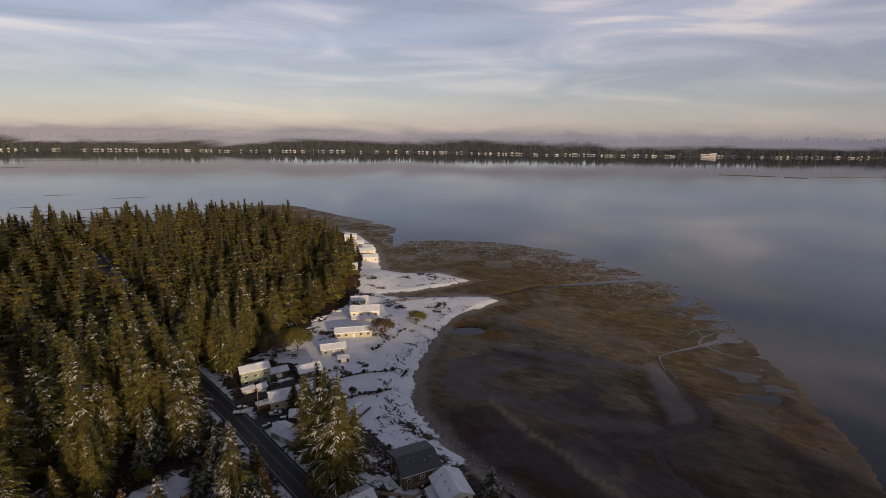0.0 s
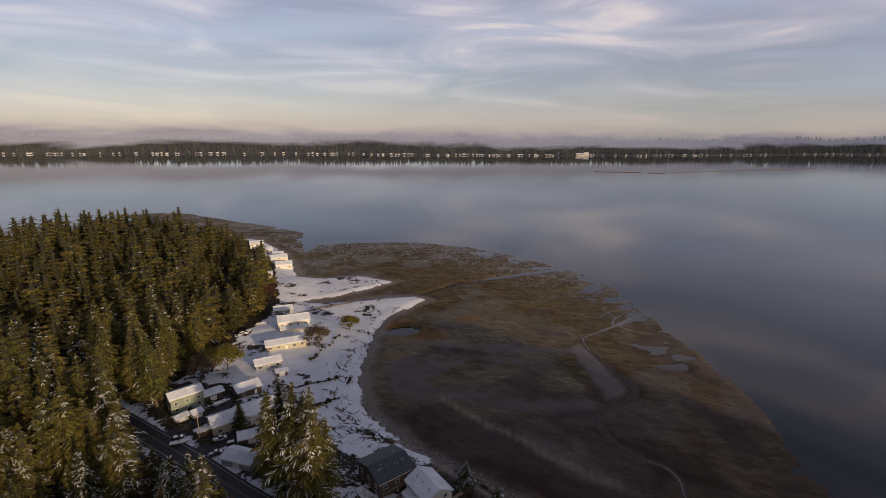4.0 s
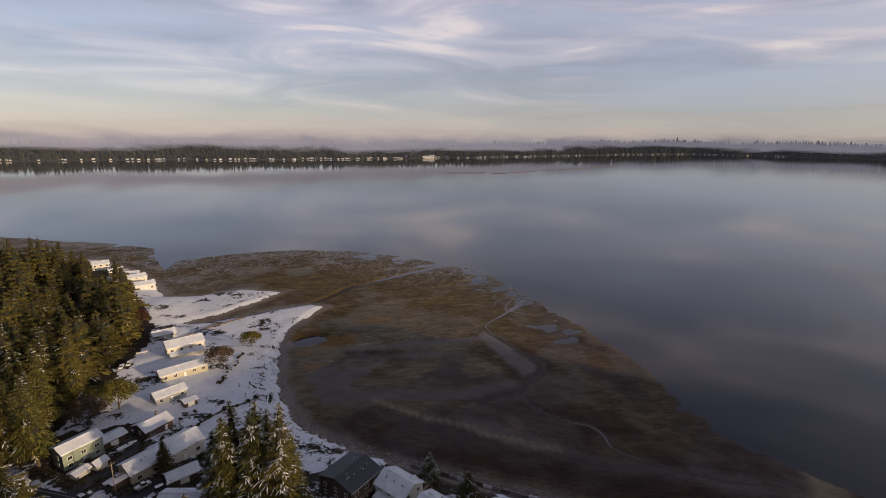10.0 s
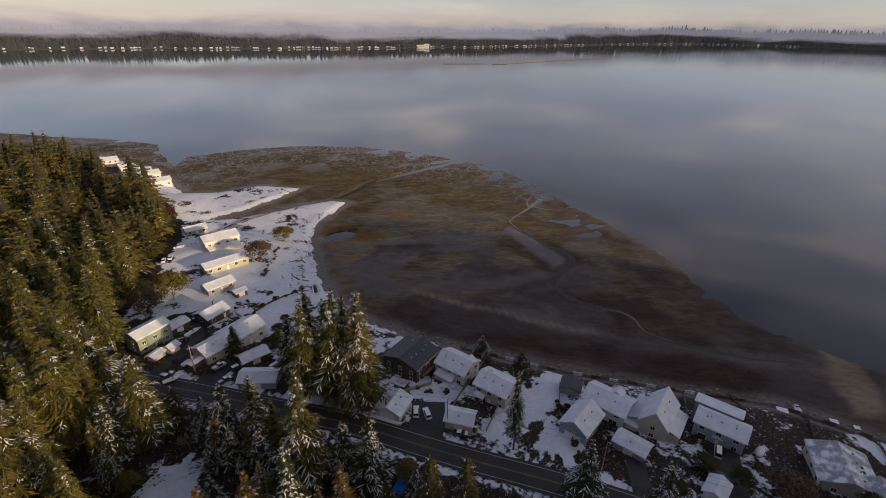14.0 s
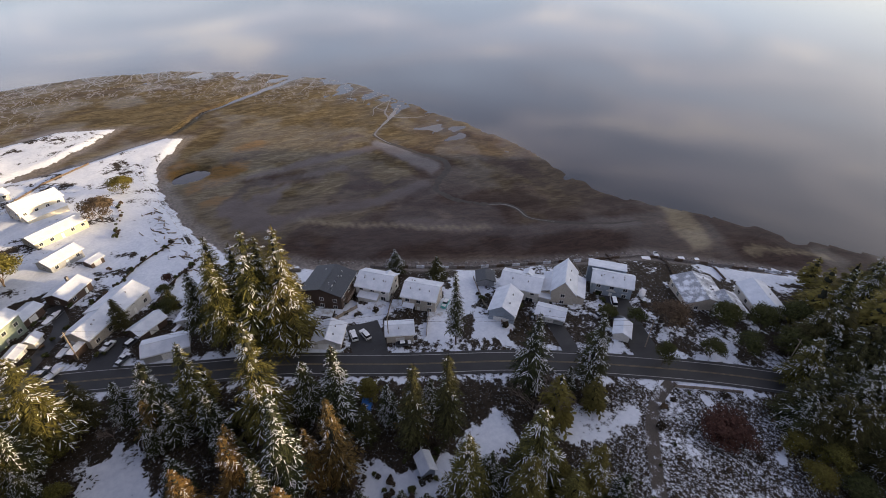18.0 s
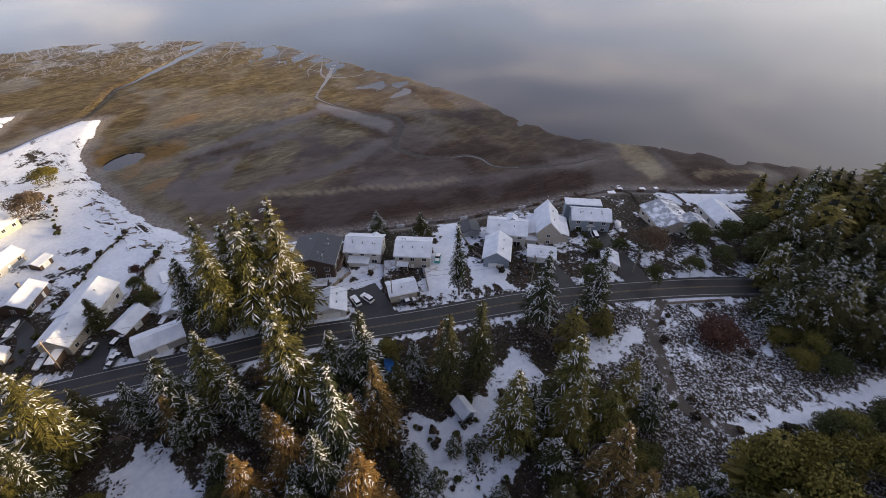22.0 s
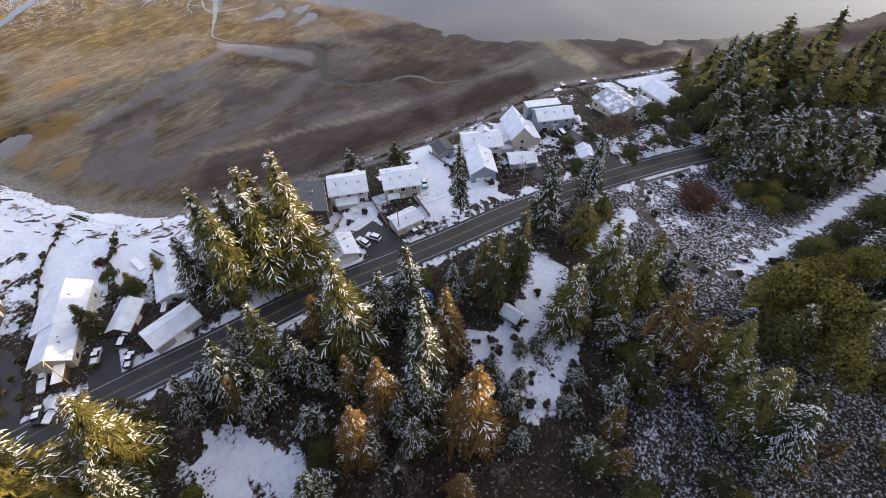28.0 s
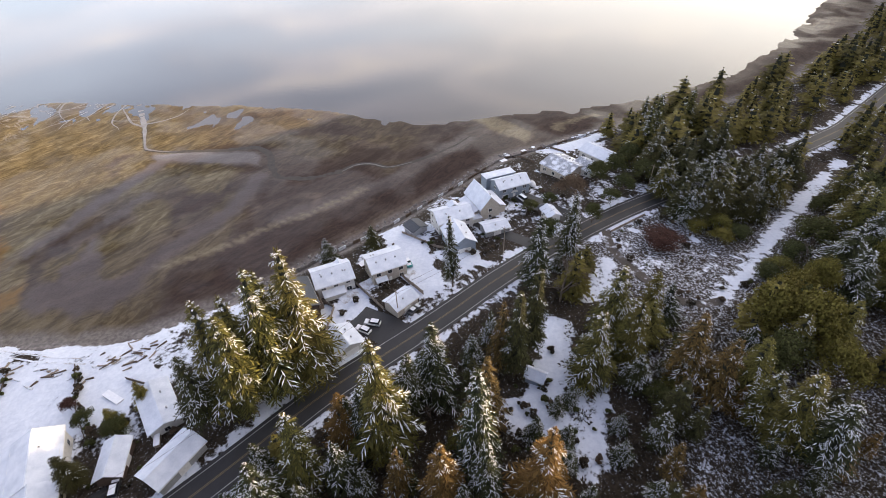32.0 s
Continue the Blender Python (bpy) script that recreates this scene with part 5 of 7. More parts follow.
# trees that stand out one by one: x, y, height, kind, breadth
for x, y, h, kind, wide in (
    (-32, 128, 40, "frost", 0.95), (-37, 135, 39, "frost", 0.95), (-33, 134, 36, "frost", 1.0), (-43, 140, 34, "frost", 1.0), (-40, 145, 36, "frost", 0.95), (-27, 133, 27, "frost", 1.0), (-46, 149, 25, "snow", 1.1), (-36, 141, 33, "frost", 1.0),
    (-54, 107, 36, "frost", 0.85), (-62.5, 89, 34, "snow", 0.8), (-52, 86, 27, "rust", 0.75), (-68, 96, 24, "rust", 0.9), (-77, 99, 22, "rust", 0.9), (-70, 78.5, 28, "rust", 0.95), (-68, 88, 24, "snow", 0.8),
    (-75, 89, 17, "snow", 1.1), (-68, 130, 23, "snow", 1.25), (-59, 133, 14, "snow", 1.2), (-42.5, 97, 27, "snow", 1.0), (-46, 103, 22, "snow", 1.1), (-62, 116, 18, "snow", 0.9), (-51, 115, 15, "snow", 1.0),
    (-38, 77.5, 29, "dark", 0.8), (-31, 72.5, 31, "dark", 0.75), (-34, 80, 24, "rust", 0.7), (-4, 66.5, 27, "snow", 0.85), (6, 54, 26, "snow", 0.85), (-3, 90.5, 27, "snow", 0.62),
    (-41, 60.5, 25, "frost", 1.0), (-28, 52.5, 27, "frost", 1.05), (-25, 41, 20, "frost", 1.2), (-36, 50, 22, "frost", 1.1), (-45, 40.6, 24, "rust", 1.15), (-62, 29, 24, "frost", 1.2), (-66, 24, 22, "snow", 1.2), (-50, 30, 21, "green", 1.2),
    (-86, 142, 31, "frost", 1.15), (-93, 137, 22, "snow", 1.2), (83, -2, 26, "frost", 1.1), (93, -21, 24, "frost", 1.2), (75, 4, 23, "frost", 1.1), (98, -4, 20, "frost", 1.2), (16.5, 131, 11, "snow", 1.5), (22, 116.5, 11, "dark", 1.5),
    (-58.5, 172.5, 12.5, "dark", 1.45), (-44, 172, 8, "green", 1.5), (-38, 168, 9, "green", 1.4), (-62, 123, 27, "frost", 0.9), (-126, 150, 36, "green", 1.0), (-140, 200, 39, "green", 0.9), (-125, 195, 39, "green", 0.9),
    (-94, 158, 35, "frost", 1.0), (-125, 134, 35, "frost", 1.0), (-95, 221, 35, "green", 1.0), (-104, 178, 34, "green", 1.0), (2, 58, 9, "snow", 1.2), (-56, 76, 10, "snow", 1.3), (-50, 70, 8, "snow", 1.4), (-58, 70, 9, "snow", 1.3),
    (-36.1, 58.6, 15, "snow", 1.3), (-34.9, 51, 16, "green", 1.4), (-30.1, 42.7, 15, "green", 1.4), (-24, 35.6, 14, "snow", 1.3), (-43.9, 50.5, 12, "snow", 1.4), (-49, 35.7, 21, "rust", 1.1), (-45.7, 40.6, 13, "snow", 1.3), (-56.3, 29.7, 18, "frost", 1.2), (-40.8, 14.2, 17, "frost", 1.3), (-38.9, 2.8, 18, "green", 1.3), (-38.9, 22.9, 12, "snow", 1.4), (-51.7, 112.8, 19, "snow", 1), (-55.9, 89.8, 19, "rust", 0.9), (-70.9, 92.8, 14, "snow", 1.1), (-71.9, 79.6, 16, "rust", 0.9), (-74.6, 109.3, 13, "snow", 1.1), (-46.9, 66.3, 7, "snow", 1.5), (-54.9, 57.8, 7, "snow", 1.4), (-61.9, 59.5, 8, "snow", 1.4), (-62.6, 71.2, 9, "snow", 1.5), (-39.8, 100.6, 14, "snow", 1.2), (-68.5, 122.7, 14, "snow", 1.2), (-68.6, 135.2, 14, "snow", 1.2), (-58.6, 51, 12, "snow", 1.2), (-71, 56.9, 10, "snow", 1.4), (-64.6, 104.7, 17, "rust", 0.8), (24, -1, 17, "dark", 1.6), (30, -6, 18, "frost", 1.6), (35, 5, 17, "dark", 1.5), (39, -3, 19, "snow", 1.5), (22, -10, 15, "dark", 1.5), (31, -15, 17, "dark", 1.5), (42, 9, 17, "frost", 1.5), (47, 1, 18, "dark", 1.5), (45, -11, 18, "snow", 1.4), (37, -20, 16, "dark", 1.5), (54, -4, 18, "dark", 1.4), (27, 6, 12, "dark", 1.6),
):
    plant_fir(x, y, h, kind, wide)
for x, y, h, r, kind, label in (
    (18, 57, 8, 4.0, "leaf_dark", "round olive evergreen tree beside the road"), (26, 40, 8, 3.6, "leaf_dark", "round dark evergreen beside the road"), (44, 43, 9, 6.5, "leaf_brown", "brownish olive tree crown"),
    (54, 30, 9, 5.5, "leaf_dark", "broad dark evergreen tree"), (60, 20, 9, 5.0, "leaf_dark", "broad dark evergreen tree"), (46, 22, 7, 4.5, "leaf_dark", "broad dark evergreen tree"), (38, 30, 6, 4, "leaf_dark", "dark evergreen hedge tree"),
    (12.5, 21, 4.5, 7.5, "leaf_red", "low reddish brown bush in the snow"), (-15, 272, 8, 6.2, "leaf_gold", "round olive bush on the snowy lawn"), (-33, 250, 10, 7.5, "leaf_brown", "bare brownish tree on the snowy lawn"),
    (-38, 187, 4, 2.2, "leaf_red", "small brown bush in the snow"), (-45, 290, 3, 2.0, "leaf_gold", "small olive bush in the snow"), (-66, 330, 10, 6, "leaf_red", "bare reddish tree at the wood's edge"), (-73, 226, 12, 8.5, "leaf_gold", "yellowing tree beside the houses"), (-82, 216, 12, 7, "leaf_brown", "brownish bare tree beside the houses"), (-42, 181, 4, 2.8, "leaf_dark", "round dark bush in a snowy garden"), (-46, 171, 5, 3.6, "leaf_dark", "dark evergreen bushes behind a cabin"),
    (-31, 14, 16, 7, "leaf_gold", "broad olive evergreen with sunlit top"), (-37, 7, 17, 7, "leaf_gold", "broad olive evergreen with sunlit top"), (-43, 18, 12, 6, "leaf_dark", "broad dark evergreen on the slope"), (-27, 5, 12, 6, "leaf_dark", "broad dark evergreen on the slope"), (-48, 9, 13, 6, "leaf_gold", "broad olive evergreen on the slope"),
    (36, 60, 5, 3.5, "leaf_dark", "dark evergreen shrub in a yard"), (40, 52, 5, 3.5, "leaf_dark", "dark evergreen shrub in a yard"), (68, 12, 9, 6, "leaf_dark", "broad dark evergreen tree"), (52, 12, 9, 6, "leaf_dark", "broad dark evergreen tree"),
):
    plant_leafy(x, y, h, r, kind, label)
for x, y, h in ((-12, 60, 20), (-8, 56, 16), (-49, 105, 8), (-78, 92, 9), (-82, 88, 8), (-56, 104, 9), (-47, 108, 7), (-70, 96, 7), (-88, 98, 8), (30, 74, 5)):
    plant_bare(x, y, h)

# the woods: scattered by a jittered net, clear of roads, houses and clearings
OPEN = CLEARINGS + [[(-24, 54), (6, 48), (24, 38), (0, 24), (-26, 22)], [(-10, 72), (-18, 56), (-60, 60), (-74, 72), (-62, 90), (-40, 88)], [(-95, 212), (-70, 300), (-40, 330), (60, 330), (30, 130), (125, 0), (110, -30), (60, -4), (30, 36), (-30, 118), (-75, 166)]]
WOOD_LEFT = [(-66, 345), (-74, 400), (-98, 470), (-125, 520), (-185, 575), (-255, 575), (-325, 525), (-400, 460), (-460, 400), (-550, 325), (-330, 200), (-170, 130), (-120, 130), (-98, 165), (-88, 215), (-80, 262), (-68, 300)]
WOOD_RIGHT = [(60, 6), (84, 12), (104, 14), (116, -10), (128, -40), (146, -88), (172, -130), (236, -212), (300, -275), (190, -220), (120, -140), (78, -70), (58, -20)]
WOOD_NEAR = [(-78, 158), (-60, 134), (-36, 110), (-18, 86), (-2, 64), (20, 34), (40, 0), (70, -60), (140, -180), (300, -380), (-200, -380), (-420, 0), (-330, 200), (-170, 130), (-110, 185)]
spots = []
for i in range(0, 128):
    for j in range(0, 146):
        spots.append((-560 + i * 8.0 + rng.uniform(-3.4, 3.4), -390 + j * 8.0 + rng.uniform(-3.4, 3.4)))
sx, sy = np.array([q[0] for q in spots]), np.array([q[1] for q in spots])
okl, okn, okr = inside(WOOD_LEFT, sx, sy), inside(WOOD_NEAR, sx, sy), inside(WOOD_RIGHT, sx, sy)
clear = dist_line(ROAD, sx, sy) < np.where((sy > 150) & (sx < -85), 5.6, 8.0)
for poly in OPEN:
    clear |= inside(poly, sx, sy) & ~okr
clear |= dist_line(LANE, sx, sy) < 5.5
extra = [(rng.uniform(20, 60), rng.uniform(-46, 14)) for _ in range(70)]
extra = [(x, y, False, False) for x, y in extra if 4 < x + y and dist_line(ROAD, np.array([x]), np.array([y]))[0] > 8 and not inside(CLEARINGS[3], np.array([x]), np.array([y]))[0] and x - 0.6 * y > 16]
cand = extra + [(x, y, l, r_) for x, y, l, n_, r_, c in zip(sx, sy, okl, okn, okr, clear) if (l or n_ or r_) and not c]
near_pts = sorted(cand, key=lambda q: min(math.hypot(q[0] + 75, q[1] - 70), math.hypot(q[0] + 120, q[1] - 100) * 0.9, math.hypot(q[0] + 100, q[1] - 190), math.hypot(q[0] - 20, q[1] + 10) * 1.2))
single, mass = near_pts[:430], near_pts[430:]
for x, y, left, right in single:
    hill_right = (x > -40 and y < 48)
    if left or x < -95:
        if rng.random() < 0.24:
            continue
        plant_fir(x, y, rng.choice((18, 24, 28, 31, 34, 37)) * rng.uniform(0.9, 1.1) * (0.85 if y > 280 else 1), rng.choice(["frost", "green", "green", "green"]), rng.uniform(0.8, 1.1))
    elif right:
        plant_fir(x, y, rng.uniform(13, 23), rng.choice(["frost", "dark", "dark", "snow"]), rng.uniform(1.2, 1.6))
    elif hill_right and x + y > 2 and x > 18:
        plant_fir(x, y, rng.uniform(11, 18), rng.choice(["frost", "dark", "dark", "snow"]), rng.uniform(1.4, 1.9))
    elif hill_right and -16 < x + y < 40:
        plant_leafy(x, y, rng.uniform(4, 7), rng.uniform(3.5, 5.0), rng.choice(["leaf_dark", "leaf_gold"]), "low olive evergreen thicket beside the lane")
    elif hill_right:
        pick = rng.random()
        if pick < 0.5:
            plant_leafy(x, y, rng.uniform(9, 16), rng.uniform(4.6, 7.0), rng.choice(["leaf_dark", "leaf_dark", "leaf_gold"]), "broad olive evergreen tree on the slope")
        elif pick < 0.9:
            plant_fir(x, y, rng.uniform(15, 24), rng.choice(["frost", "green", "snow"]), rng.uniform(1.2, 1.6))
        else:
            plant_bare(x, y, rng.uniform(7, 11))
    else:
        pick = rng.random()
        if pick < 0.34:
            plant_fir(x, y, rng.uniform(9, 17), rng.choice(["snow", "snow", "dark", "rust"]), rng.uniform(1.0, 1.3))
        elif pick < 0.52:
            plant_bare(x, y, rng.uniform(6, 10))
        elif pick < 0.80:
            plant_leafy(x, y, rng.uniform(4, 7), rng.uniform(2.8, 4.2), rng.choice(["leaf_dark", "leaf_dark", "leaf_gold"]), "evergreen shrub under the firs")
# the rest of the wood, one sheet of crowns
wood_v, wood_f, wood_s, wood_t, base = [], [], [], [], 0
shapes = [[np.array(q) for q in fir_crown(300 + k, 20.0, (4.9, 4.3, 5.4, 4.6)[k % 4], 10, 7, 3, (0.1, 0.14, 0.08, 0.12)[k % 4], 0.4, (0.8, 0.7, 0.85, 0.65)[k % 4], 1.45, 0.06)] for k in range(6)]
mass_z = height(np.array([q[0] for q in mass]), np.array([q[1] for q in mass]))
for (x, y, left, right), z in zip(mass, mass_z):
    far_back = not left and not right and (y < 30 or x < -220)
    if rng.random() < (0.76 if far_back else 0.58):
        continue
    hh = rng.choice((15, 19, 23, 25, 28, 31)) * rng.uniform(0.85, 1.12) if left or right or x < -110 else rng.uniform(10, 20)
    if right:
        hh *= 0.66
    s_, wd, an = hh / 20, hh / 20 * rng.uniform(1.1, 1.55) * (1.3 if right else 1.0), rng.random() * 6.283
    qv, qf, qs = rng.choice(shapes)
    c_, n_ = math.cos(an) * wd, math.sin(an) * wd
    wood_v.append(np.c_[qv[:, 0] * c_ - qv[:, 1] * n_ + x, qv[:, 0] * n_ + qv[:, 1] * c_ + y, qv[:, 2] * s_ + z])
    wood_f.append(qf + base)
    wood_s.append(qs)
    wood_t.append(np.full(len(qv), rng.random() ** 2.2))
    base += len(qv)
wv, wf = np.concatenate(wood_v), np.concatenate(wood_f)
wood_me = bpy.data.meshes.new("fir_woods")
wood_me.vertices.add(len(wv))
wood_me.vertices.foreach_set("co", wv.ravel())
wood_me.loops.add(wf.size)
wood_me.loops.foreach_set("vertex_index", wf.ravel().astype(np.int32))
wood_me.polygons.add(len(wf))
wood_me.polygons.foreach_set("loop_start", np.arange(0, wf.size, 4, dtype=np.int32))
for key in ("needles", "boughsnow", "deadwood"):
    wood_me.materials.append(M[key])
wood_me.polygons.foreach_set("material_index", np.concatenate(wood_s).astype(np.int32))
wood_me.update()
wood_me.attributes.new("tint", "FLOAT", "POINT").data.foreach_set("value", np.concatenate(wood_t).astype(np.float32))
tagged(new("fir_woods", wood_me), "dense olive fir woods on the headland", "forest", kind="stuff")

# brush between the trees, too dense to count
g2 = np.random.default_rng(11)
ux, uy = np.meshgrid(np.arange(-150, 80, 3.1), np.arange(-70, 130, 3.1))
ux, uy = (ux + g2.uniform(-1.4, 1.4, ux.shape)).ravel(), (uy + g2.uniform(-1.4, 1.4, uy.shape)).ravel()
keep = inside(ROAD + [(330, -420), (-560, -420), (-560, 408)], ux, uy) & (dist_line(ROAD, ux, uy) > 8)
keep &= dist_line(LANE, ux, uy) > 4
for k, poly in enumerate(CLEARINGS):
    keep &= ~inside(poly, ux, uy) | (g2.random(len(ux)) < (0.10, 0.0, 0.06, 0.05, 0.22)[k])
keep &= g2.random(len(ux)) < 0.85
ux, uy = ux[keep], uy[keep]
uz, NL = height(ux, uy), 44
rad, tall = g2.uniform(1.2, 2.6, len(ux)), g2.uniform(0.8, 2.6, len(ux))
an, rr_ = g2.uniform(0, 6.283, (len(ux), NL)), np.sqrt(g2.random((len(ux), NL)))
px, py = ux[:, None] + np.cos(an) * rr_ * rad[:, None], uy[:, None] + np.sin(an) * rr_ * rad[:, None]
pz = uz[:, None] + tall[:, None] * (1 - rr_ ** 2) * g2.uniform(0.5, 1.0, px.shape) + 0.05
tip = np.stack([np.cos(an), np.sin(an), g2.uniform(-0.5, 0.9, an.shape)], -1) * g2.uniform(0.45, 1.0, an.shape)[..., None]
side = np.stack([-np.sin(an), np.cos(an), g2.uniform(-0.8, 0.8, an.shape)], -1) * g2.uniform(0.10, 0.22, an.shape)[..., None]
mid_ = np.stack([px, py, pz], -1)
bv = np.stack([mid_, mid_ + tip * 0.5 + side, mid_ + tip, mid_ + tip * 0.5 - side], 2).reshape(-1, 3)
brush_me = bpy.data.meshes.new("underbrush")
brush_me.vertices.add(len(bv))
brush_me.vertices.foreach_set("co", bv.ravel())
brush_me.loops.add(len(bv))
brush_me.loops.foreach_set("vertex_index", np.arange(len(bv), dtype=np.int32))
brush_me.polygons.add(len(bv) // 4)
brush_me.polygons.foreach_set("loop_start", np.arange(0, len(bv), 4, dtype=np.int32))
brush_me.update()
brush_me.materials.append(M["brush"])
tagged(new("underbrush", brush_me), "tangled brown underbrush dusted with snow beneath the firs", "brush", kind="stuff")

# ---- houses along the beach ----
A = -54.5                      # the road's direction; houses face the water to its north-east
h1 = house("beach_house", -8.5, 138, 25, 13, 13.5, 6.3, 1.9, "brown", "roof_dark", "dark brown two-storey beach house with dark roof", vents=4)
h2 = house("beach_house", 3.5, 127.8, -68, 11.5, 9.5, 5.0, 2.4, "white", "roof_snow", "white two-storey house with snow-covered roof", vents=3)
lower_roof(h2, -4.5, 2.5, -7.4, -4.76, 3.0, 2.3, walls="white")
h3 = house("beach_house", 7.5, 111.5, -67, 11, 9.5, 5.5, 2.0, "beige", "roof_snow", "pale beige house with snow-covered roof", vents=3)
h4 = house("garage", -24, 121, A + 90, 8, 8, 2.9, 1.7, "white", "roof_snow", "white garage with snowy gable roof beside the road", "garage", wins=False, door="w", vents=2)
h5 = house("garage", -10.2, 105.8, -47, 7.8, 5.6, 3.4, 1.1, "beige", "roof_snow", "tall beige garage with snowy roof beside the road", "garage", wins=False, door="s", vents=1)
house("boat_shed", 31, 102, A + 90, 5.5, 6, 2.6, 1.0, "grey", "roof_dark", "grey shed with dark bare roof by the beach", "shed", wins=False, vents=0)
h7 = house("beach_house", 33, 88.8, -72, 13, 9.5, 5.0, 2.2, "white", "roof_snow", "white house with snowy roof facing the water")
h7g = house("garage", 19.5, 87.2, 17, 11, 8, 4.2, 2.6, "bluegrey", "roof_snow", "blue-grey gabled garage with snowy roof", "garage", door="w", vents=2)
h8 = house("beach_house", 40.8, 77, 21, 13, 7.5, 5.6, 4.2, "beige", "roof_snow", "steep-gabled beige house with snowy roof", vents=2)
lower_roof(h8, -5.5, 5.5, 3.8, 7.2, 3.6, 4.8, walls="beige", axis="y", name="wing")
lower_roof(h8, -5.5, 5.5, -7.2, -3.8, 4.8, 3.6, walls="beige", axis="y", name="wing")
h9 = house("beach_house", 52.6, 64.8, -70, 13, 7.6, 5.4, 2.0, "bluegrey", "roof_snow", "blue-grey house with snowy roof and arched window", vents=3)
h10 = house("beach_house", 66.5, 40, A + 90, 14, 13, 3.6, 2.0, "beige", "roof_patchy", "beige bungalow with ribbed roof under thin snow", vents=4)
h10b = house("beach_house", 64.5, 30.5, A + 90, 9, 8, 3.2, 1.8, "white", "roof_patchy", "white annexe with ribbed roof under thin snow", vents=1)
h11 = house("beach_house", 75.5, 22.5, A + 90, 14, 9, 3.6, 2.0, "white", "roof_snow", "white bungalow with snowy roof at the beach's end", vents=1)
house("garage", 25.6, 74.2, -74, 8.5, 5.5, 2.7, 0.9, "grey", "roof_snow", "low grey garage with snowy roof", "garage", wins=False, vents=1)
house("cabin", 31, 53.5, A + 70, 6, 4.5, 2.6, 1.1, "white", "roof_snow", "small white cabin half hidden by trees", "cabin", wins=False, vents=0)
# houses towards the point
la = house("long_house", -54.5, 183, 26, 13.5, 9.5, 4.6, 2.2, "white", "roof_snow", "long white house with snowy roof", vents=0)
lb = house("workshop", -65.3, 177.2, 26, 9.5, 8.4, 4.0, 1.9, "beige", "roof_snow", "beige workshop with snowy roof adjoining a long house", "workshop", door="w", vents=1)
house("cabin", -54, 167.2, 12, 8.8, 5, 2.8, 1.3, "brown", "roof_snow", "narrow brown cabin with snowy roof", "cabin", wins=False, vents=0)
house("carport", -55, 153.8, -30, 11.5, 6.5, 3.0, 1.2, "grey", "roof_snow", "grey carport with broad snowy roof", "carport", wins=False, vents=0)
house("cottage", -40.5, 163.3, 36, 14, 7, 2.9, 1.2, "white", "roof_snow", "white cottage with snowy roof and rubbish on top", "house", wins=True, vents=2)
house("box_house", -83, 195, 30, 12, 7, 6.6, 1.2, "green", "roof_snow", "tall green box-like house with snowy roof", vents=0)
house("shed", -74.5, 200.5, 30, 8, 5, 3.0, 0.8, "brown", "roof_snow", "low brown shed with snowy roof", "shed", wins=False, vents=0)
house("shed", -77, 186.5, 40, 3.6, 3, 2.3, 0.9, "white", "roof_snow", "small white garden shed with snowy roof", "shed", wins=False, vents=0)
house("shed", -82, 184.5, 40, 4.5, 3, 1.9, 0.5, "grey", "roof_snow", "low grey hutch with snowy roof", "shed", wins=False, vents=0)
house("cottage", -61.5, 204, 30, 10, 8, 3.2, 1.6, "brown", "roof_snow", "brown cottage with snowy roof and chimney", chimney=True, vents=0)
house("cottage", -55.5, 228, 18, 12, 7, 3.2, 1.3, "grey", "roof_snow", "grey cottage with snowy roof", vents=0)
house("carport", -48.5, 219, 18, 5, 4, 2.4, 0.5, "brown", "roof_snow", "small dark carport with snowy roof", "carport", wins=False, vents=0)
house("bungalow", -49, 250, 12, 20, 8, 3.2, 1.3, "yellowish", "roof_snow", "long yellowish bungalow with snowy roof", vents=0)
hy_ = house("villa", -46.5, 276, 8, 17, 10, 6.2, 2.0, "cream", "roof_snow", "cream two-storey house lit by the low sun", vents=0)
lower_roof(hy_, -8, 8, -8.2, -5.01, 3.6, 2.6, walls="cream")
house("cottage", -55, 306, 8, 11, 7, 2.8, 1.4, "grey", "roof_snow", "low grey cottage with snowy roof", vents=0)
for x, y, L_, e_ in ((-95, 489, 12, 5.5), (-85, 430, 11, 5.5), (-70, 438, 14, 4.5), (-64, 418, 13, 4), (-74, 382, 9, 3.2), (-72, 455, 9, 3.5), (-84, 470, 10, 3.5)):
    house("cottage", x, y, rng.uniform(-5, 20), L_, 8.5, e_, 1.8, rng.choice(["cream", "white", "white"]), "roof_snow", "pale cottage with snowy roof on the point", vents=0)
house("shed", -91, 103, 25, 3.6, 2.6, 2.2, 0.8, "bluegrey", "roof_snow", "small blue-grey shed in a snowy clearing", "shed", wins=False, vents=0)
house("hut", -39.5, 72.6, 60, 4.2, 2.8, 2.6, 1.2, "bluegrey", "roof_snow", "small blue-grey hut in a snowy clearing", "hut", wins=False, vents=0)

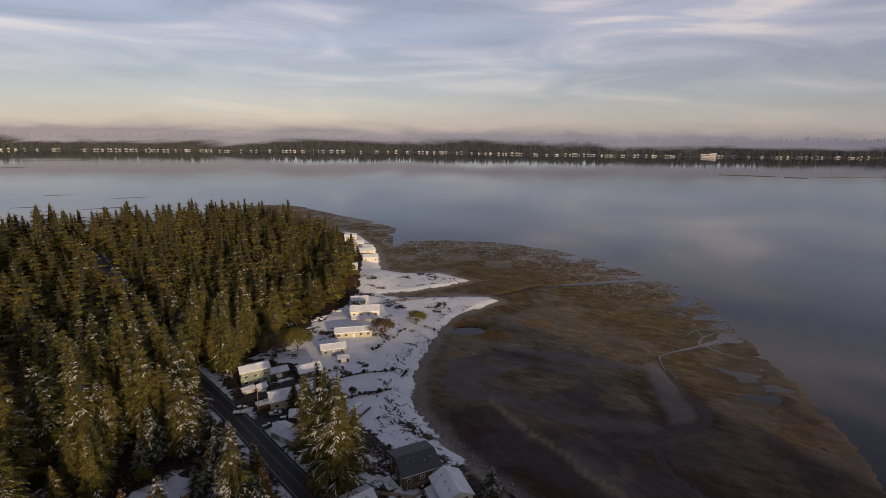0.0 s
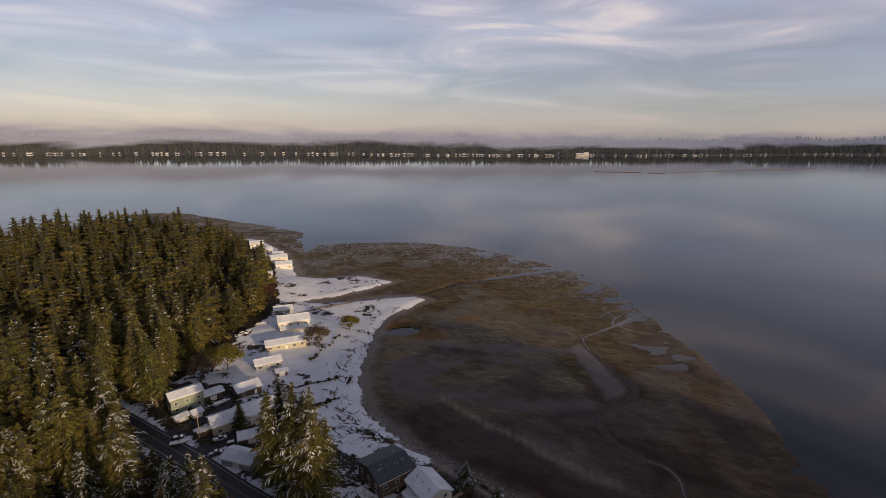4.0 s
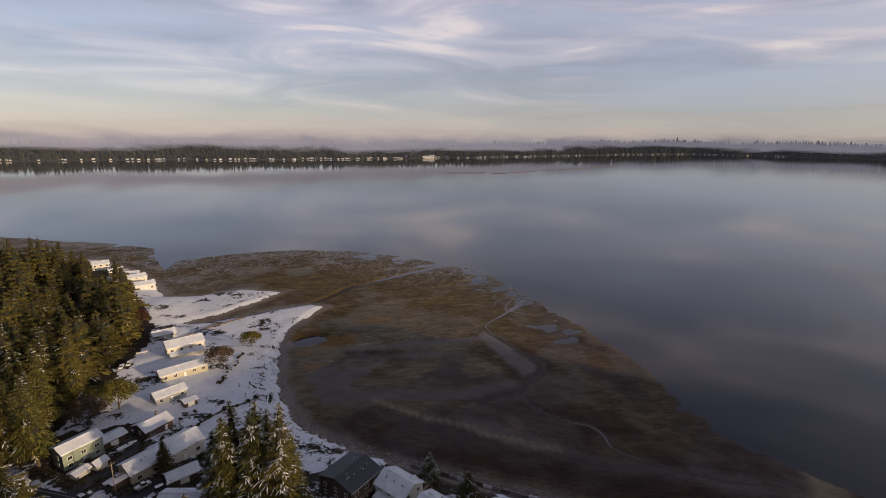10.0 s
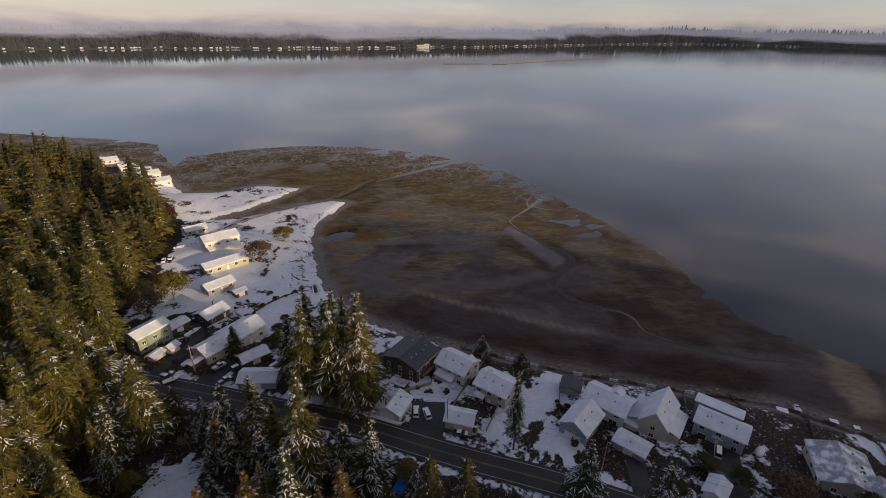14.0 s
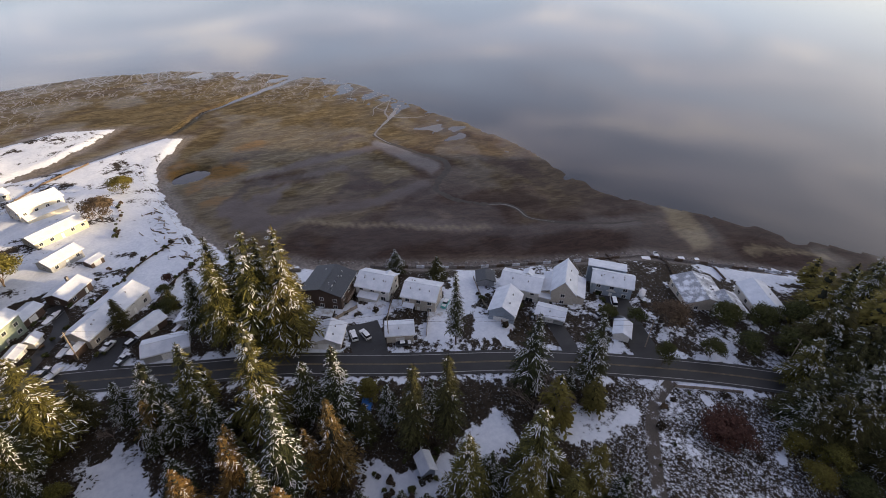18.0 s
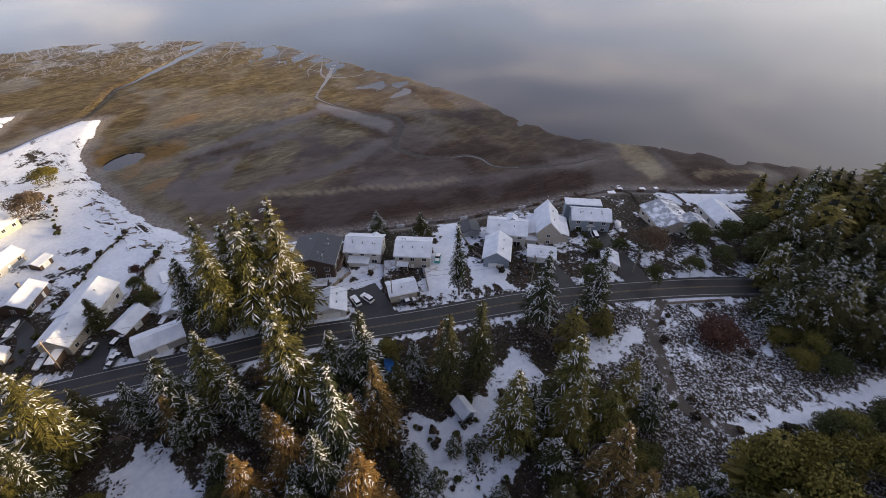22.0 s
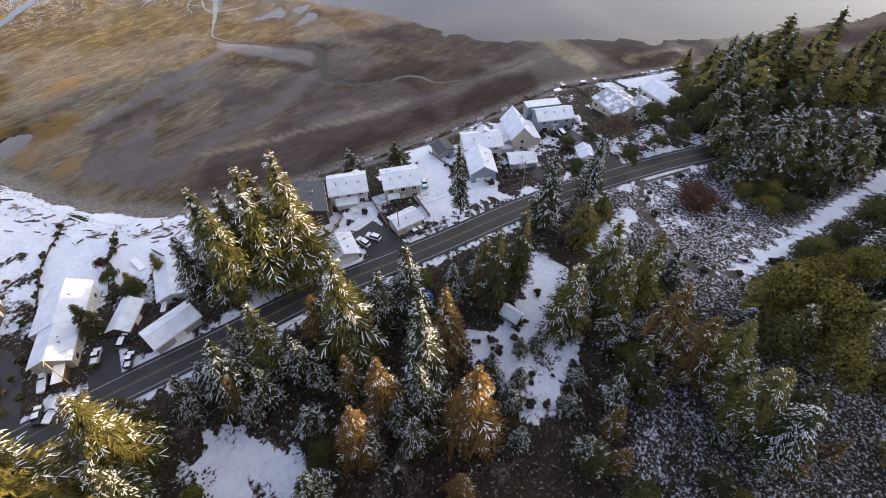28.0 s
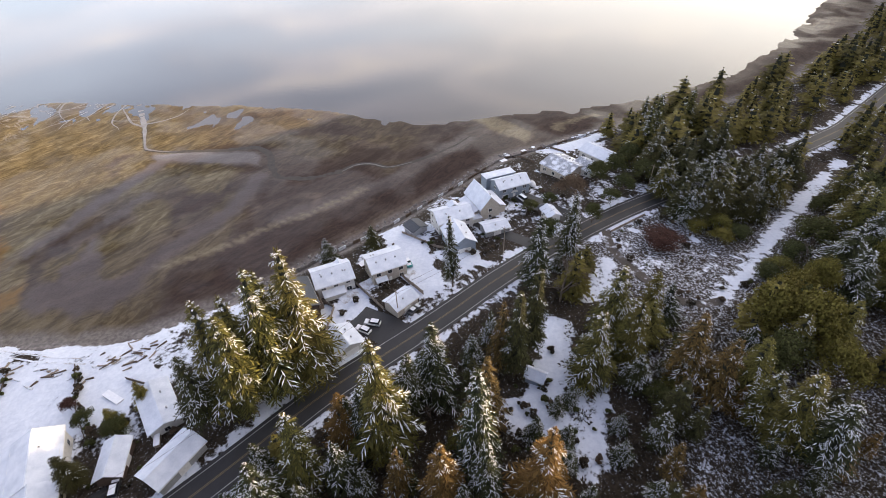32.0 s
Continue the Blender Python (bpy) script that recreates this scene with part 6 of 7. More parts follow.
# ---- driveways, walls and fences ----
for pts, w_ in (([(-23, 105), (-18, 111), (-13, 119)], 10.0), ([(14, 61), (22, 70), (33, 80.5)], 5.0), ([(26, 43), (36, 52), (50, 62)], 8.0), ([(-73, 160), (-67, 165), (-61, 170)], 7.0), ([(-86, 174), (-78, 180), (-69, 189), (-67, 202)], 4.0)):
    tagged(ribbon("driveway", pts, w_, M["asphalt"], 0.10, step=1.5), "dark wet asphalt driveway off the road", "driveway", kind="structure")
for pts, w_ in (([(-22, 193), (-20, 208), (-16, 222), (-11.5, 238), (-7, 259), (-3, 281), (4, 303)], 0.55), ([(-20, 193), (-18, 207), (-14, 221), (-9.5, 237), (-5, 258), (-1, 280), (6, 301)], 0.5)):
    tagged(ribbon("wheel_rut", pts, w_, M["concrete"], 0.06, step=1.5), "muddy wheel rut in the snow behind the beach", "track", kind="structure")
for x, y, L_, W_, an in ((-4, 121.5, 6, 5, -54.5), (1, 116, 5, 6.5, -54.5), (-17, 132, 6, 5, -54.5), (4, 103.5, 5, 3.5, -54.5)):
    ob = part("patio", boxes((-L_ / 2, -W_ / 2, -0.4, L_ / 2, W_ / 2, 0.12)), M["concrete"])
    ob.matrix_world = pose(x, y, hz(x, y), 0, 0, an)
    tagged(ob, "snowy concrete patio slab behind a house", "patio", kind="structure")


def along(pts, step):
    out = []
    for (x0, y0), (x1, y1) in zip(pts, pts[1:]):
        n = max(1, round(math.hypot(x1 - x0, y1 - y0) / step))
        out += [(x0 + (x1 - x0) * k / n, y0 + (y1 - y0) * k / n, x0 + (x1 - x0) * (k + 1) / n, y0 + (y1 - y0) * (k + 1) / n) for k in range(n)]
    return out


def fence(pts, h_=1.5, mat="wood", label="weathered wooden board fence between yards", gap=False):
    root = new("fence")
    x0, y0 = pts[0]
    z0 = hz(x0, y0)
    root.matrix_world = pose(x0, y0, z0)
    tagged(root, label, "fence", "fences between the yards")
    for xa, ya, xb, yb in along(pts, 2.4):
        za, zb, ln = hz(xa, ya), hz(xb, yb), math.hypot(xb - xa, yb - ya)
        an = math.degrees(math.atan2(yb - ya, xb - xa))
        po = part("post", boxes((-0.07, -0.07, -0.5, 0.07, 0.07, h_ + 0.1)), M["darkwood"], root)
        po.matrix_local = pose(xa - x0, ya - y0, za - z0, 0, 0, an)
        if gap:
            n = 9
            for k in range(n):
                pk = part("picket", boxes((-0.06, -0.02, 0.08, 0.06, 0.02, h_)), M[mat], root)
                pk.matrix_local = pose(xa - x0 + (xb - xa) * (k + 0.5) / n, ya - y0 + (yb - ya) * (k + 0.5) / n, za - z0 + (zb - za) * (k + 0.5) / n, 0, 0, an)
        else:
            pn = part("panel", boxes((0, -0.03, 0.05, ln, 0.03, h_)), M[mat], root)
            pn.matrix_local = pose(xa - x0, ya - y0, (za + zb) / 2 - z0, 0, -math.degrees(math.atan2(zb - za, ln)), an)
    return root


fence([(-11, 111), (-2, 117.5), (7, 123.5), (17, 130)], 1.5)
fence([(-5.5, 99.5), (3, 105.5), (14, 112.5), (27, 122)], 1.6)
fence([(13, 83), (19, 95), (31, 107)], 1.1)
fence([(-21, 127), (-8, 126), (-3, 132), (12, 143)], 1.4)
fence([(42, 81), (56, 91)], 1.3)
fence([(52, 74), (66, 84)], 1.3)
fence([(63, 60), (76, 71), (80, 76)], 1.2, "darkwood", "dark wooden fence beside a gravel yard")
fence([(78, 50), (92, 58)], 1.1, "darkwood", "dark wooden fence beside a gravel yard")
fence([(86, 34), (98, 42)], 1.1, "darkwood", "dark wooden fence at the beach's end")
fence([(-68, 283), (-53, 288)], 1.1, "trim", "white picket fence beside a house", gap=True)
fence([(-52, 297), (-34, 314), (-10, 322)], 0.9, "darkwood", "dark rail fence along the inlet")
fence([(-44, 158), (-33, 168), (-29, 178)], 1.2, "darkwood", "dark wooden fence round a cottage garden")
fence([(20, 35), (29, 20)], 1.1, "wood", "low wooden fence beside the lane")
fence([(-50, 176), (-38, 186), (-22, 196)], 0.7, "darkwood", "low dark garden edging in the snow")
fence([(-58, 192), (-40, 206), (-22, 214)], 0.7, "darkwood", "low dark garden edging in the snow")

# bulkhead at the head of the beach, a panel at a time
wall_root = tagged(new("seawall"), "low concrete bulkhead at the head of the beach", "seawall", kind="structure")
for xa, ya, xb, yb in along([(16, 144), (23, 135), (40, 113), (70, 82), (88, 64), (100, 39), (117, 2)], 3.0):
    ln, an = math.hypot(xb - xa, yb - ya), math.degrees(math.atan2(yb - ya, xb - xa))
    zz = hz(xa - 3 * (yb - ya) / ln * -1 * -1, ya - 3)
    pn = part("panel", boxes((0.02, -0.14, -1.2, ln - 0.02, 0.14, 0.85 + 0.2 * math.sin(xa * 1.7))), M[("rock", "darkwood", "rock", "concrete")[int(xa * 7) % 4]], wall_root)
    pn.matrix_local = pose(xa, ya, 1.8, 0, 0, an)
# boulders and driftwood on the beach
rock_me = []
for k in range(4):
    bm = bmesh.new()
    bmesh.ops.create_icosphere(bm, subdivisions=1, radius=0.5)
    for v in bm.verts:
        v.co *= rng.uniform(0.7, 1.25)
        v.co.z *= 0.7
    me = bpy.data.meshes.new("boulder")
    bm.to_mesh(me)
    bm.free()
    me.materials.append(M["rock"])
    rock_me.append(me)
for xa, ya, xb, yb in along([(4, 162), (23, 136), (40, 114), (70, 83), (88, 65), (100, 40), (116, 4)], 2.2):
    for _ in range(2):
        x, y = xa + rng.uniform(0.2, 3.0), ya + rng.uniform(0.2, 2.4)
        ob = tagged(new("boulder", rng.choice(rock_me)), "grey beach boulder dusted with snow", "boulder", "boulders along the bulkhead")
        s_ = rng.uniform(0.5, 1.5)
        ob.matrix_world = pose(x, y, hz(x, y) + 0.08 * s_, rng.uniform(0, 20), 0, rng.uniform(0, 360)) @ Matrix.Diagonal((s_, s_, s_, 1))
log_me = []
for k in range(3):
    V, F = [], []
    for i in range(4):
        for a_ in range(6):
            rr = (0.26, 0.24, 0.2, 0.14)[i]
            V.append((-3 + 2 * i, rr * math.cos(a_ * 1.047) + 0.12 * math.sin(i + k), rr * math.sin(a_ * 1.047)))
    for i in range(3):
        F += [(i * 6 + a_, i * 6 + 6 + a_, i * 6 + 6 + (a_ + 1) % 6, i * 6 + (a_ + 1) % 6) for a_ in range(6)]
    F += [tuple(range(6)), tuple(range(23, 17, -1))]
    log_me.append(arr_mesh("driftwood_log", V, F, M[("wood", "concrete", "darkwood")[k]]))
STRAND = [(-14, 250), (-15, 236), (-22, 222), (-25, 205), (-23, 190), (-18, 178), (-9, 164)]
for _ in range(110):
    i = rng.randrange(len(STRAND) - 1)
    (xa, ya), (xb, yb), t_ = STRAND[i], STRAND[i + 1], rng.random()
    x, y = xa + (xb - xa) * t_ + rng.gauss(0, 3.4), ya + (yb - ya) * t_ + rng.gauss(0, 2.0)
    if dist_line([(-21, 193), (-19, 208), (-15, 222), (-10.5, 238), (-6, 259)], np.array([x]), np.array([y]))[0] < 3.5:
        continue
    ob = tagged(new("driftwood_log", rng.choice(log_me)), "weathered driftwood log lying on the snow", "log", "driftwood behind the beach")
    ob.matrix_world = pose(x, y, hz(x, y) + 0.16, 0, 0, rng.gauss(105, 40)) @ Matrix.Diagonal((rng.uniform(0.2, 0.65), rng.uniform(0.7, 1.5), 1, 1))

# low shrubs and yard plants
bush_me = [leaf_crown(200 + k, 1.6, 1.0, 9, 60, 0.22, M[("leaf_dark", "brush", "leaf_brown")[k]]) for k in range(3)]
bush_pts = [(x + rng.uniform(-0.8, 0.8), y + rng.uniform(-0.8, 0.8)) for xa, ya, xb, yb in along([(-48, 176), (-36, 186), (-22, 196)], 1.7) for x, y in ((xa, ya),)]
bush_pts += [(xa + rng.uniform(-0.8, 0.8), ya + rng.uniform(-0.8, 0.8)) for xa, ya, xb, yb in along([(-58, 192), (-40, 206), (-22, 214)], 1.9)]
bush_pts += [(xa + rng.uniform(-1, 1), ya + rng.uniform(-1, 1)) for xa, ya, xb, yb in along([(-36, 232), (-20, 262)], 2.5)]
for _ in range(60):
    t_ = rng.random()
    bx, by = -30 + 70 * t_, 130 - 92 * t_
    bush_pts.append((bx + rng.uniform(2, 28), by + rng.uniform(2, 18)))
for _ in range(60):
    bush_pts.append((rng.uniform(-82, -40), rng.uniform(152, 212)))
for _ in range(40):
    bush_pts.append((rng.uniform(-20, 30), rng.uniform(4, 36)))
for _ in range(60):
    bush_pts.append((rng.uniform(-62, -30), rng.uniform(58, 86)))
bush_pts += [(11.5 + k * 1.1, 80.5 - k * 1.5) for k in range(6)]
for x, y in bush_pts:
    if dist_line(ROAD, np.array([x]), np.array([y]))[0] < 6:
        continue
    ob = tagged(new("shrub", rng.choice(bush_me)), "low leafy shrub poking through the snow", "shrub", "shrubs in yards and clearings")
    s_ = rng.uniform(0.5, 1.5)
    ob.matrix_world = pose(x, y, hz(x, y) - 0.35 * s_, 0, 0, rng.uniform(0, 360)) @ Matrix.Diagonal((s_, s_, s_ * rng.uniform(0.6, 1.1), 1))

# ---- vehicles, boats and yard things ----


def wheel(root, x, y, r=0.34):
    bm = bmesh.new()
    bmesh.ops.create_cone(bm, cap_ends=True, segments=14, radius1=r, radius2=r, depth=0.24, matrix=Matrix.Rotation(radians(90), 4, "X"))
    w_ = part("wheel", bm, M["tyre"], root)
    w_.matrix_local = pose(x, y, r)
    bm = bmesh.new()
    bmesh.ops.create_cone(bm, cap_ends=True, segments=10, radius1=r * 0.6, radius2=r * 0.6, depth=0.26, matrix=Matrix.Rotation(radians(90), 4, "X"))
    part("rim", bm, M["metal"], w_)


def profile_solid(pts, w0, w1=None):
    """A side profile (x, z) drawn out to a width; w1 narrows the upper points."""
    bm = bmesh.new()
    zt = max(p_[1] for p_ in pts)
    zb = min(p_[1] for p_ in pts)
    sides = []
    for sg in (-1, 1):
        sides.append([bm.verts.new((x, sg * (w0 + ((w1 or w0) - w0) * (z - zb) / max(zt - zb, 0.01)) / 2, z)) for x, z in pts])
    bm.faces.new(sides[0])
    bm.faces.new(sides[1][::-1])
    n = len(pts)
    for k in range(n):
        bm.faces.new((sides[0][(k + 1) % n], sides[0][k], sides[1][k], sides[1][(k + 1) % n]))
    bmesh.ops.recalc_face_normals(bm, faces=bm.faces)
    bmesh.ops.bevel(bm, geom=bm.edges[:], offset=0.05, segments=1, affect="EDGES", profile=0.5)
    return bm


def car(x, y, an, paint, label, kind="suv", snowy=True):
    root = new("car" if kind != "pickup" else "pickup_truck")
    root.matrix_world = pose(x, y, hz(x, y) + 0.11, 0, 0, an)
    tagged(root, label, "car" if kind != "pickup" else "truck")
    part("body", profile_solid([(-2.3, 0.35), (2.3, 0.35), (2.35, 0.75), (2.2, 0.98), (-2.2, 1.02), (-2.32, 0.8)], 1.8), M[paint], root)
    if kind == "suv":
        cab, top = [(-2.1, 1.0), (1.1, 1.0), (0.45, 1.62), (-1.95, 1.66)], (-1.85, 0.4)
    elif kind == "sedan":
        cab, top = [(-1.7, 0.98), (1.0, 0.98), (0.35, 1.42), (-1.1, 1.42)], (-1.05, 0.3)
    elif kind == "van":
        cab, top = [(-2.25, 1.0), (1.7, 1.0), (1.2, 2.05), (-2.2, 2.1)], (-2.15, 1.1)
    else:
        cab, top = [(-0.5, 1.0), (1.3, 1.0), (0.75, 1.65), (-0.4, 1.68)], (-0.35, 0.7)
    c_ = part("cabin", profile_solid(cab, 1.66, 1.35), M["glass"], root)
    zt = max(p_[1] for p_ in cab)
    part("roof", boxes((top[0], -0.66, zt - 0.03, top[1], 0.66, zt + 0.05)), M["snowcap" if snowy else paint], root)
    if kind == "pickup":
        part("truck_bed", boxes((-2.2, -0.85, 1.0, -0.6, -0.75, 1.3), (-2.2, 0.75, 1.0, -0.6, 0.85, 1.3), (-2.28, -0.85, 1.0, -2.18, 0.85, 1.3)), M[paint], root)
        part("load", boxes((-2.1, -0.7, 1.0, -0.7, 0.7, 1.1)), M["snowcap"], root, "snow lying in the bed")
    if snowy:
        part("snow_layer", boxes((1.25, -0.75, 0.97, 2.1, 0.75, 1.05)), M["snowcap"], root, "thin snow on the bonnet")
    for sx_ in (-1.4, 1.4):
        for sy_ in (-0.82, 0.82):
            wheel(root, sx_, sy_)
    for sy_ in (-0.62, 0.62):
        part("headlight", boxes((2.27, sy_ - 0.18, 0.68, 2.37, sy_ + 0.18, 0.84)), M["trim"], root)
        part("bumper" if sy_ < 0 else "tail_light", boxes((-2.37, sy_ - 0.15, 0.7, -2.29, sy_ + 0.15, 0.9)), M["metal"], root)
    return root


car(-19, 116.2, 60, "carwhite", "white estate car parked on a dark driveway", "suv")
car(-16.6, 113.8, 75, "carwhite", "white sport utility car parked on a dark driveway", "suv")
car(10.4, 104.3, 18, "carteal", "teal pickup truck with snow on the snowy lawn", "pickup")
car(-12.6, 102.2, -40, "cardark", "dark old car under snow beside the garage", "sedan")
car(45.6, 61, 30, "carwhite", "white van parked on a dark driveway", "van")
car(2.6, 48.6, -35, "carsilver", "silver pickup truck parked in the snow", "pickup")
car(-64.5, 159.6, 20, "cardark", "dark pickup truck parked beside the carport", "pickup")
car(-59.8, 164.6, 15, "cardark", "dark car with snow on its roof", "suv")
car(-64.9, 168.2, 25, "carsilver", "grey pickup truck parked by the workshop", "pickup")
car(-70.5, 268.5, 80, "carwhite", "snow-covered car parked near the picket fence", "sedan")
car(-73.5, 266.5, 80, "carwhite", "snow-covered car parked near the picket fence", "sedan")
car(-80, 171.5, 30, "cardark", "dark sedan half covered with snow", "sedan")
car(36, 62, -20, "carsilver", "silver car beside a hedge", "sedan")


def boat(x, y, an, ln, label):
    root = new("boat")
    root.matrix_world = pose(x, y, hz(x, y) + 0.35, 0, 0, an)
    tagged(root, label, "boat")
    bm = bmesh.new()
    secs = []
    for t_, w_, d_ in ((0, 0.9, 0.75), (0.35, 1.05, 0.8), (0.7, 0.8, 0.72), (0.9, 0.4, 0.6), (1.0, 0.05, 0.45)):
        x_ = (t_ - 0.5) * ln
        secs.append([bm.verts.new(p_) for p_ in ((x_, -w_, 0.7), (x_, -w_ * 0.75, 0.7 - d_ * 0.6), (x_, 0, 0.7 - d_), (x_, w_ * 0.75, 0.7 - d_ * 0.6), (x_, w_, 0.7))])
    for s0, s1 in zip(secs, secs[1:]):
        for k in range(4):
            bm.faces.new((s0[k], s1[k], s1[k + 1], s0[k + 1]))
    bm.faces.new(secs[0])
    bmesh.ops.recalc_face_normals(bm, faces=bm.faces)
    part("hull", bm, M["carwhite"], root)
    part("deck", boxes((-0.48 * ln, -0.8, 0.45, 0.22 * ln, 0.8, 0.56)), M["snowcap"], root)
    part("cuddy", boxes((0.02 * ln, -0.6, 0.56, 0.26 * ln, 0.6, 1.05)), M["carwhite"], root)
    part("windscreen", boxes((-0.01 * ln, -0.6, 0.9, 0.015 * ln, 0.6, 1.3)), M["glass"], root)
    part("trailer", boxes((-0.5 * ln, -0.7, -0.3, 0.6 * ln, -0.6, -0.2), (-0.5 * ln, 0.6, -0.3, 0.6 * ln, 0.7, -0.2), (-0.2 * ln, -1.0, -0.3, -0.1 * ln, 1.0, -0.2)), M["metal"], root)
    return root


boat(-69.5, 195.2, 30, 6.5, "white motor boat on a trailer under snow")
boat(-78.5, 168.8, 10, 6.0, "white motor boat on a trailer beside the road")
boat(92, 60, 40, 3.5, "small white dinghy on the beach")
boat(-72.5, 176.4, 35, 6.5, "long boat under tarpaulin beside the workshop")


def crate(name, x, y, an, l, w, h_, mat, label, cat, lid="snowcap", z_off=0.0):
    root = new(name)
    root.matrix_world = pose(x, y, hz(x, y) + z_off, 0, 0, an)
    tagged(root, label, cat)
    bm = boxes((-l / 2, -w / 2, -0.3, l / 2, w / 2, h_))
    bmesh.ops.bevel(bm, geom=bm.edges[:], offset=0.06, segments=1, affect="EDGES", profile=0.5)
    part("body", bm, M[mat], root)
    part("top", boxes((-l / 2 - 0.05, -w / 2 - 0.05, h_, l / 2 + 0.05, w / 2 + 0.05, h_ + 0.12)), M[lid], root)
    return root


crate("tarpaulin_stack", -35.6, 94.6, 35, 4.2, 2.4, 2.3, "bluetarp", "stack covered by a bright blue tarpaulin", "stack", "bluetarp")
crate("caravan", -71, 172.5, 30, 5.0, 2.3, 2.2, "wall_brown", "brown camper trailer with snow on top", "caravan")
crate("float", 86.6, 62, -54, 3.2, 2.2, 0.5, "wood", "snowy wooden float on the beach", "float")
crate("float", 96.5, 51, -54, 2.2, 1.8, 0.5, "wood", "snowy wooden float on the beach", "float")
crate("float", 99.5, 46, -50, 1.6, 1.4, 0.7, "wood", "snow-topped crate on the beach", "crate")
crate("hot_tub", 12.5, 119.5, -54, 2.2, 2.2, 0.9, "darkwood", "covered hot tub with snow on its lid", "tub")
crate("bin", -8.5, 101.2, -54, 0.8, 0.8, 1.1, "darkwood", "dark rubbish bin beside the garage", "bin", "tyre")
crate("planter_bed", -35, 178.3, 60, 6.0, 1.8, 0.4, "wood", "raised planting bed filled with snow", "planter")
crate("wood_stack", -49, 160.5, 20, 3.0, 1.2, 1.1, "wood", "stacked firewood with snow on top", "wood pile")


def utility_pole(x, y, an):
    root = new("utility_pole")
    root.matrix_world = pose(x, y, hz(x, y), 0, 0, an)
    tagged(root, "weathered wooden utility pole beside the road", "pole", "utility poles along the road")
    bm = bmesh.new()
    bmesh.ops.create_cone(bm, cap_ends=True, segments=8, radius1=0.17, radius2=0.11, depth=11, matrix=Matrix.Translation((0, 0, 5)))
    part("pole", bm, M["wood"], root)
    part("crossarm", boxes((-1.1, -0.06, 9.6, 1.1, 0.06, 9.75)), M["wood"], root)
    for u in (-1.0, -0.4, 0.4, 1.0):
        part("insulator", boxes((u - 0.05, -0.05, 9.75, u + 0.05, 0.05, 9.95)), M["glass"], root)
    return root


POLES = [(-14.2, 106.6), (-44, 138.5), (12, 73), (30, 46), (47, 12), (-72, 170)]
for x, y in POLES:
    utility_pole(x, y, 35)
order = sorted(POLES, key=lambda q: -q[1])
for (xa, ya), (xb, yb) in zip(order, order[1:]):
    for u in (-1.0, 1.0):
        cu = bpy.data.curves.new("power_cable", "CURVE")
        cu.dimensions, cu.bevel_depth = "3D", 0.025
        sp = cu.splines.new("POLY")
        sp.points.add(10)
        za, zb = hz(xa, ya) + 9.95, hz(xb, yb) + 9.95
        for k in range(11):
            t_ = k / 10
            sp.points[k].co = (xa + (xb - xa) * t_ + u * 0.8, ya + (yb - ya) * t_ + u * 0.57, za + (zb - za) * t_ - 1.2 * 4 * t_ * (1 - t_), 1)
        cu.materials.append(M["tyre"])
        tagged(new("power_cable", cu), "thin black power cable between poles", "cable")

bm = bmesh.new()
bmesh.ops.create_uvsphere(bm, u_segments=16, v_segments=10, radius=1.0)
for v in bm.verts:
    v.co = (v.co.x * 2.3 * (1.0 if v.co.x < 0 else 0.85), v.co.y * 1.15, max(v.co.z, -0.55) * 1.15)
camper = new("camper_trailer")
camper.matrix_world = pose(56, 55, hz(56, 55) + 0.05, 0, 0, 10)
tagged(camper, "small rounded white camper trailer under snow", "trailer")
shell = part("shell", bm, M["carwhite"], camper)
shell.matrix_local = pose(0, 0, 1.1)
part("window", boxes((-0.5, -1.16, 1.2, 0.6, -1.04, 1.65)), M["glass"], camper)
part("drawbar", boxes((1.8, -0.06, 0.4, 3.2, 0.06, 0.52)), M["metal"], camper)
for sy_ in (-0.95, 0.95):
    wheel(camper, 0.0, sy_, 0.32)

gazebo = new("gazebo")
gazebo.matrix_world = pose(34.5, 55, hz(34.5, 55))
tagged(gazebo, "round garden hut with dark snow-dusted roof", "hut")
bm = bmesh.new()
bmesh.ops.create_cone(bm, cap_ends=True, segments=10, radius1=2.7, radius2=0.3, depth=1.5, matrix=Matrix.Translation((0, 0, 3.1)))
part("roof", bm, M["roof_dark"], gazebo)
bm = bmesh.new()
bmesh.ops.create_cone(bm, cap_ends=True, segments=10, radius1=2.2, radius2=2.2, depth=2.9, matrix=Matrix.Translation((0, 0, 0.9)))
part("wall", bm, M["wall_brown"], gazebo)

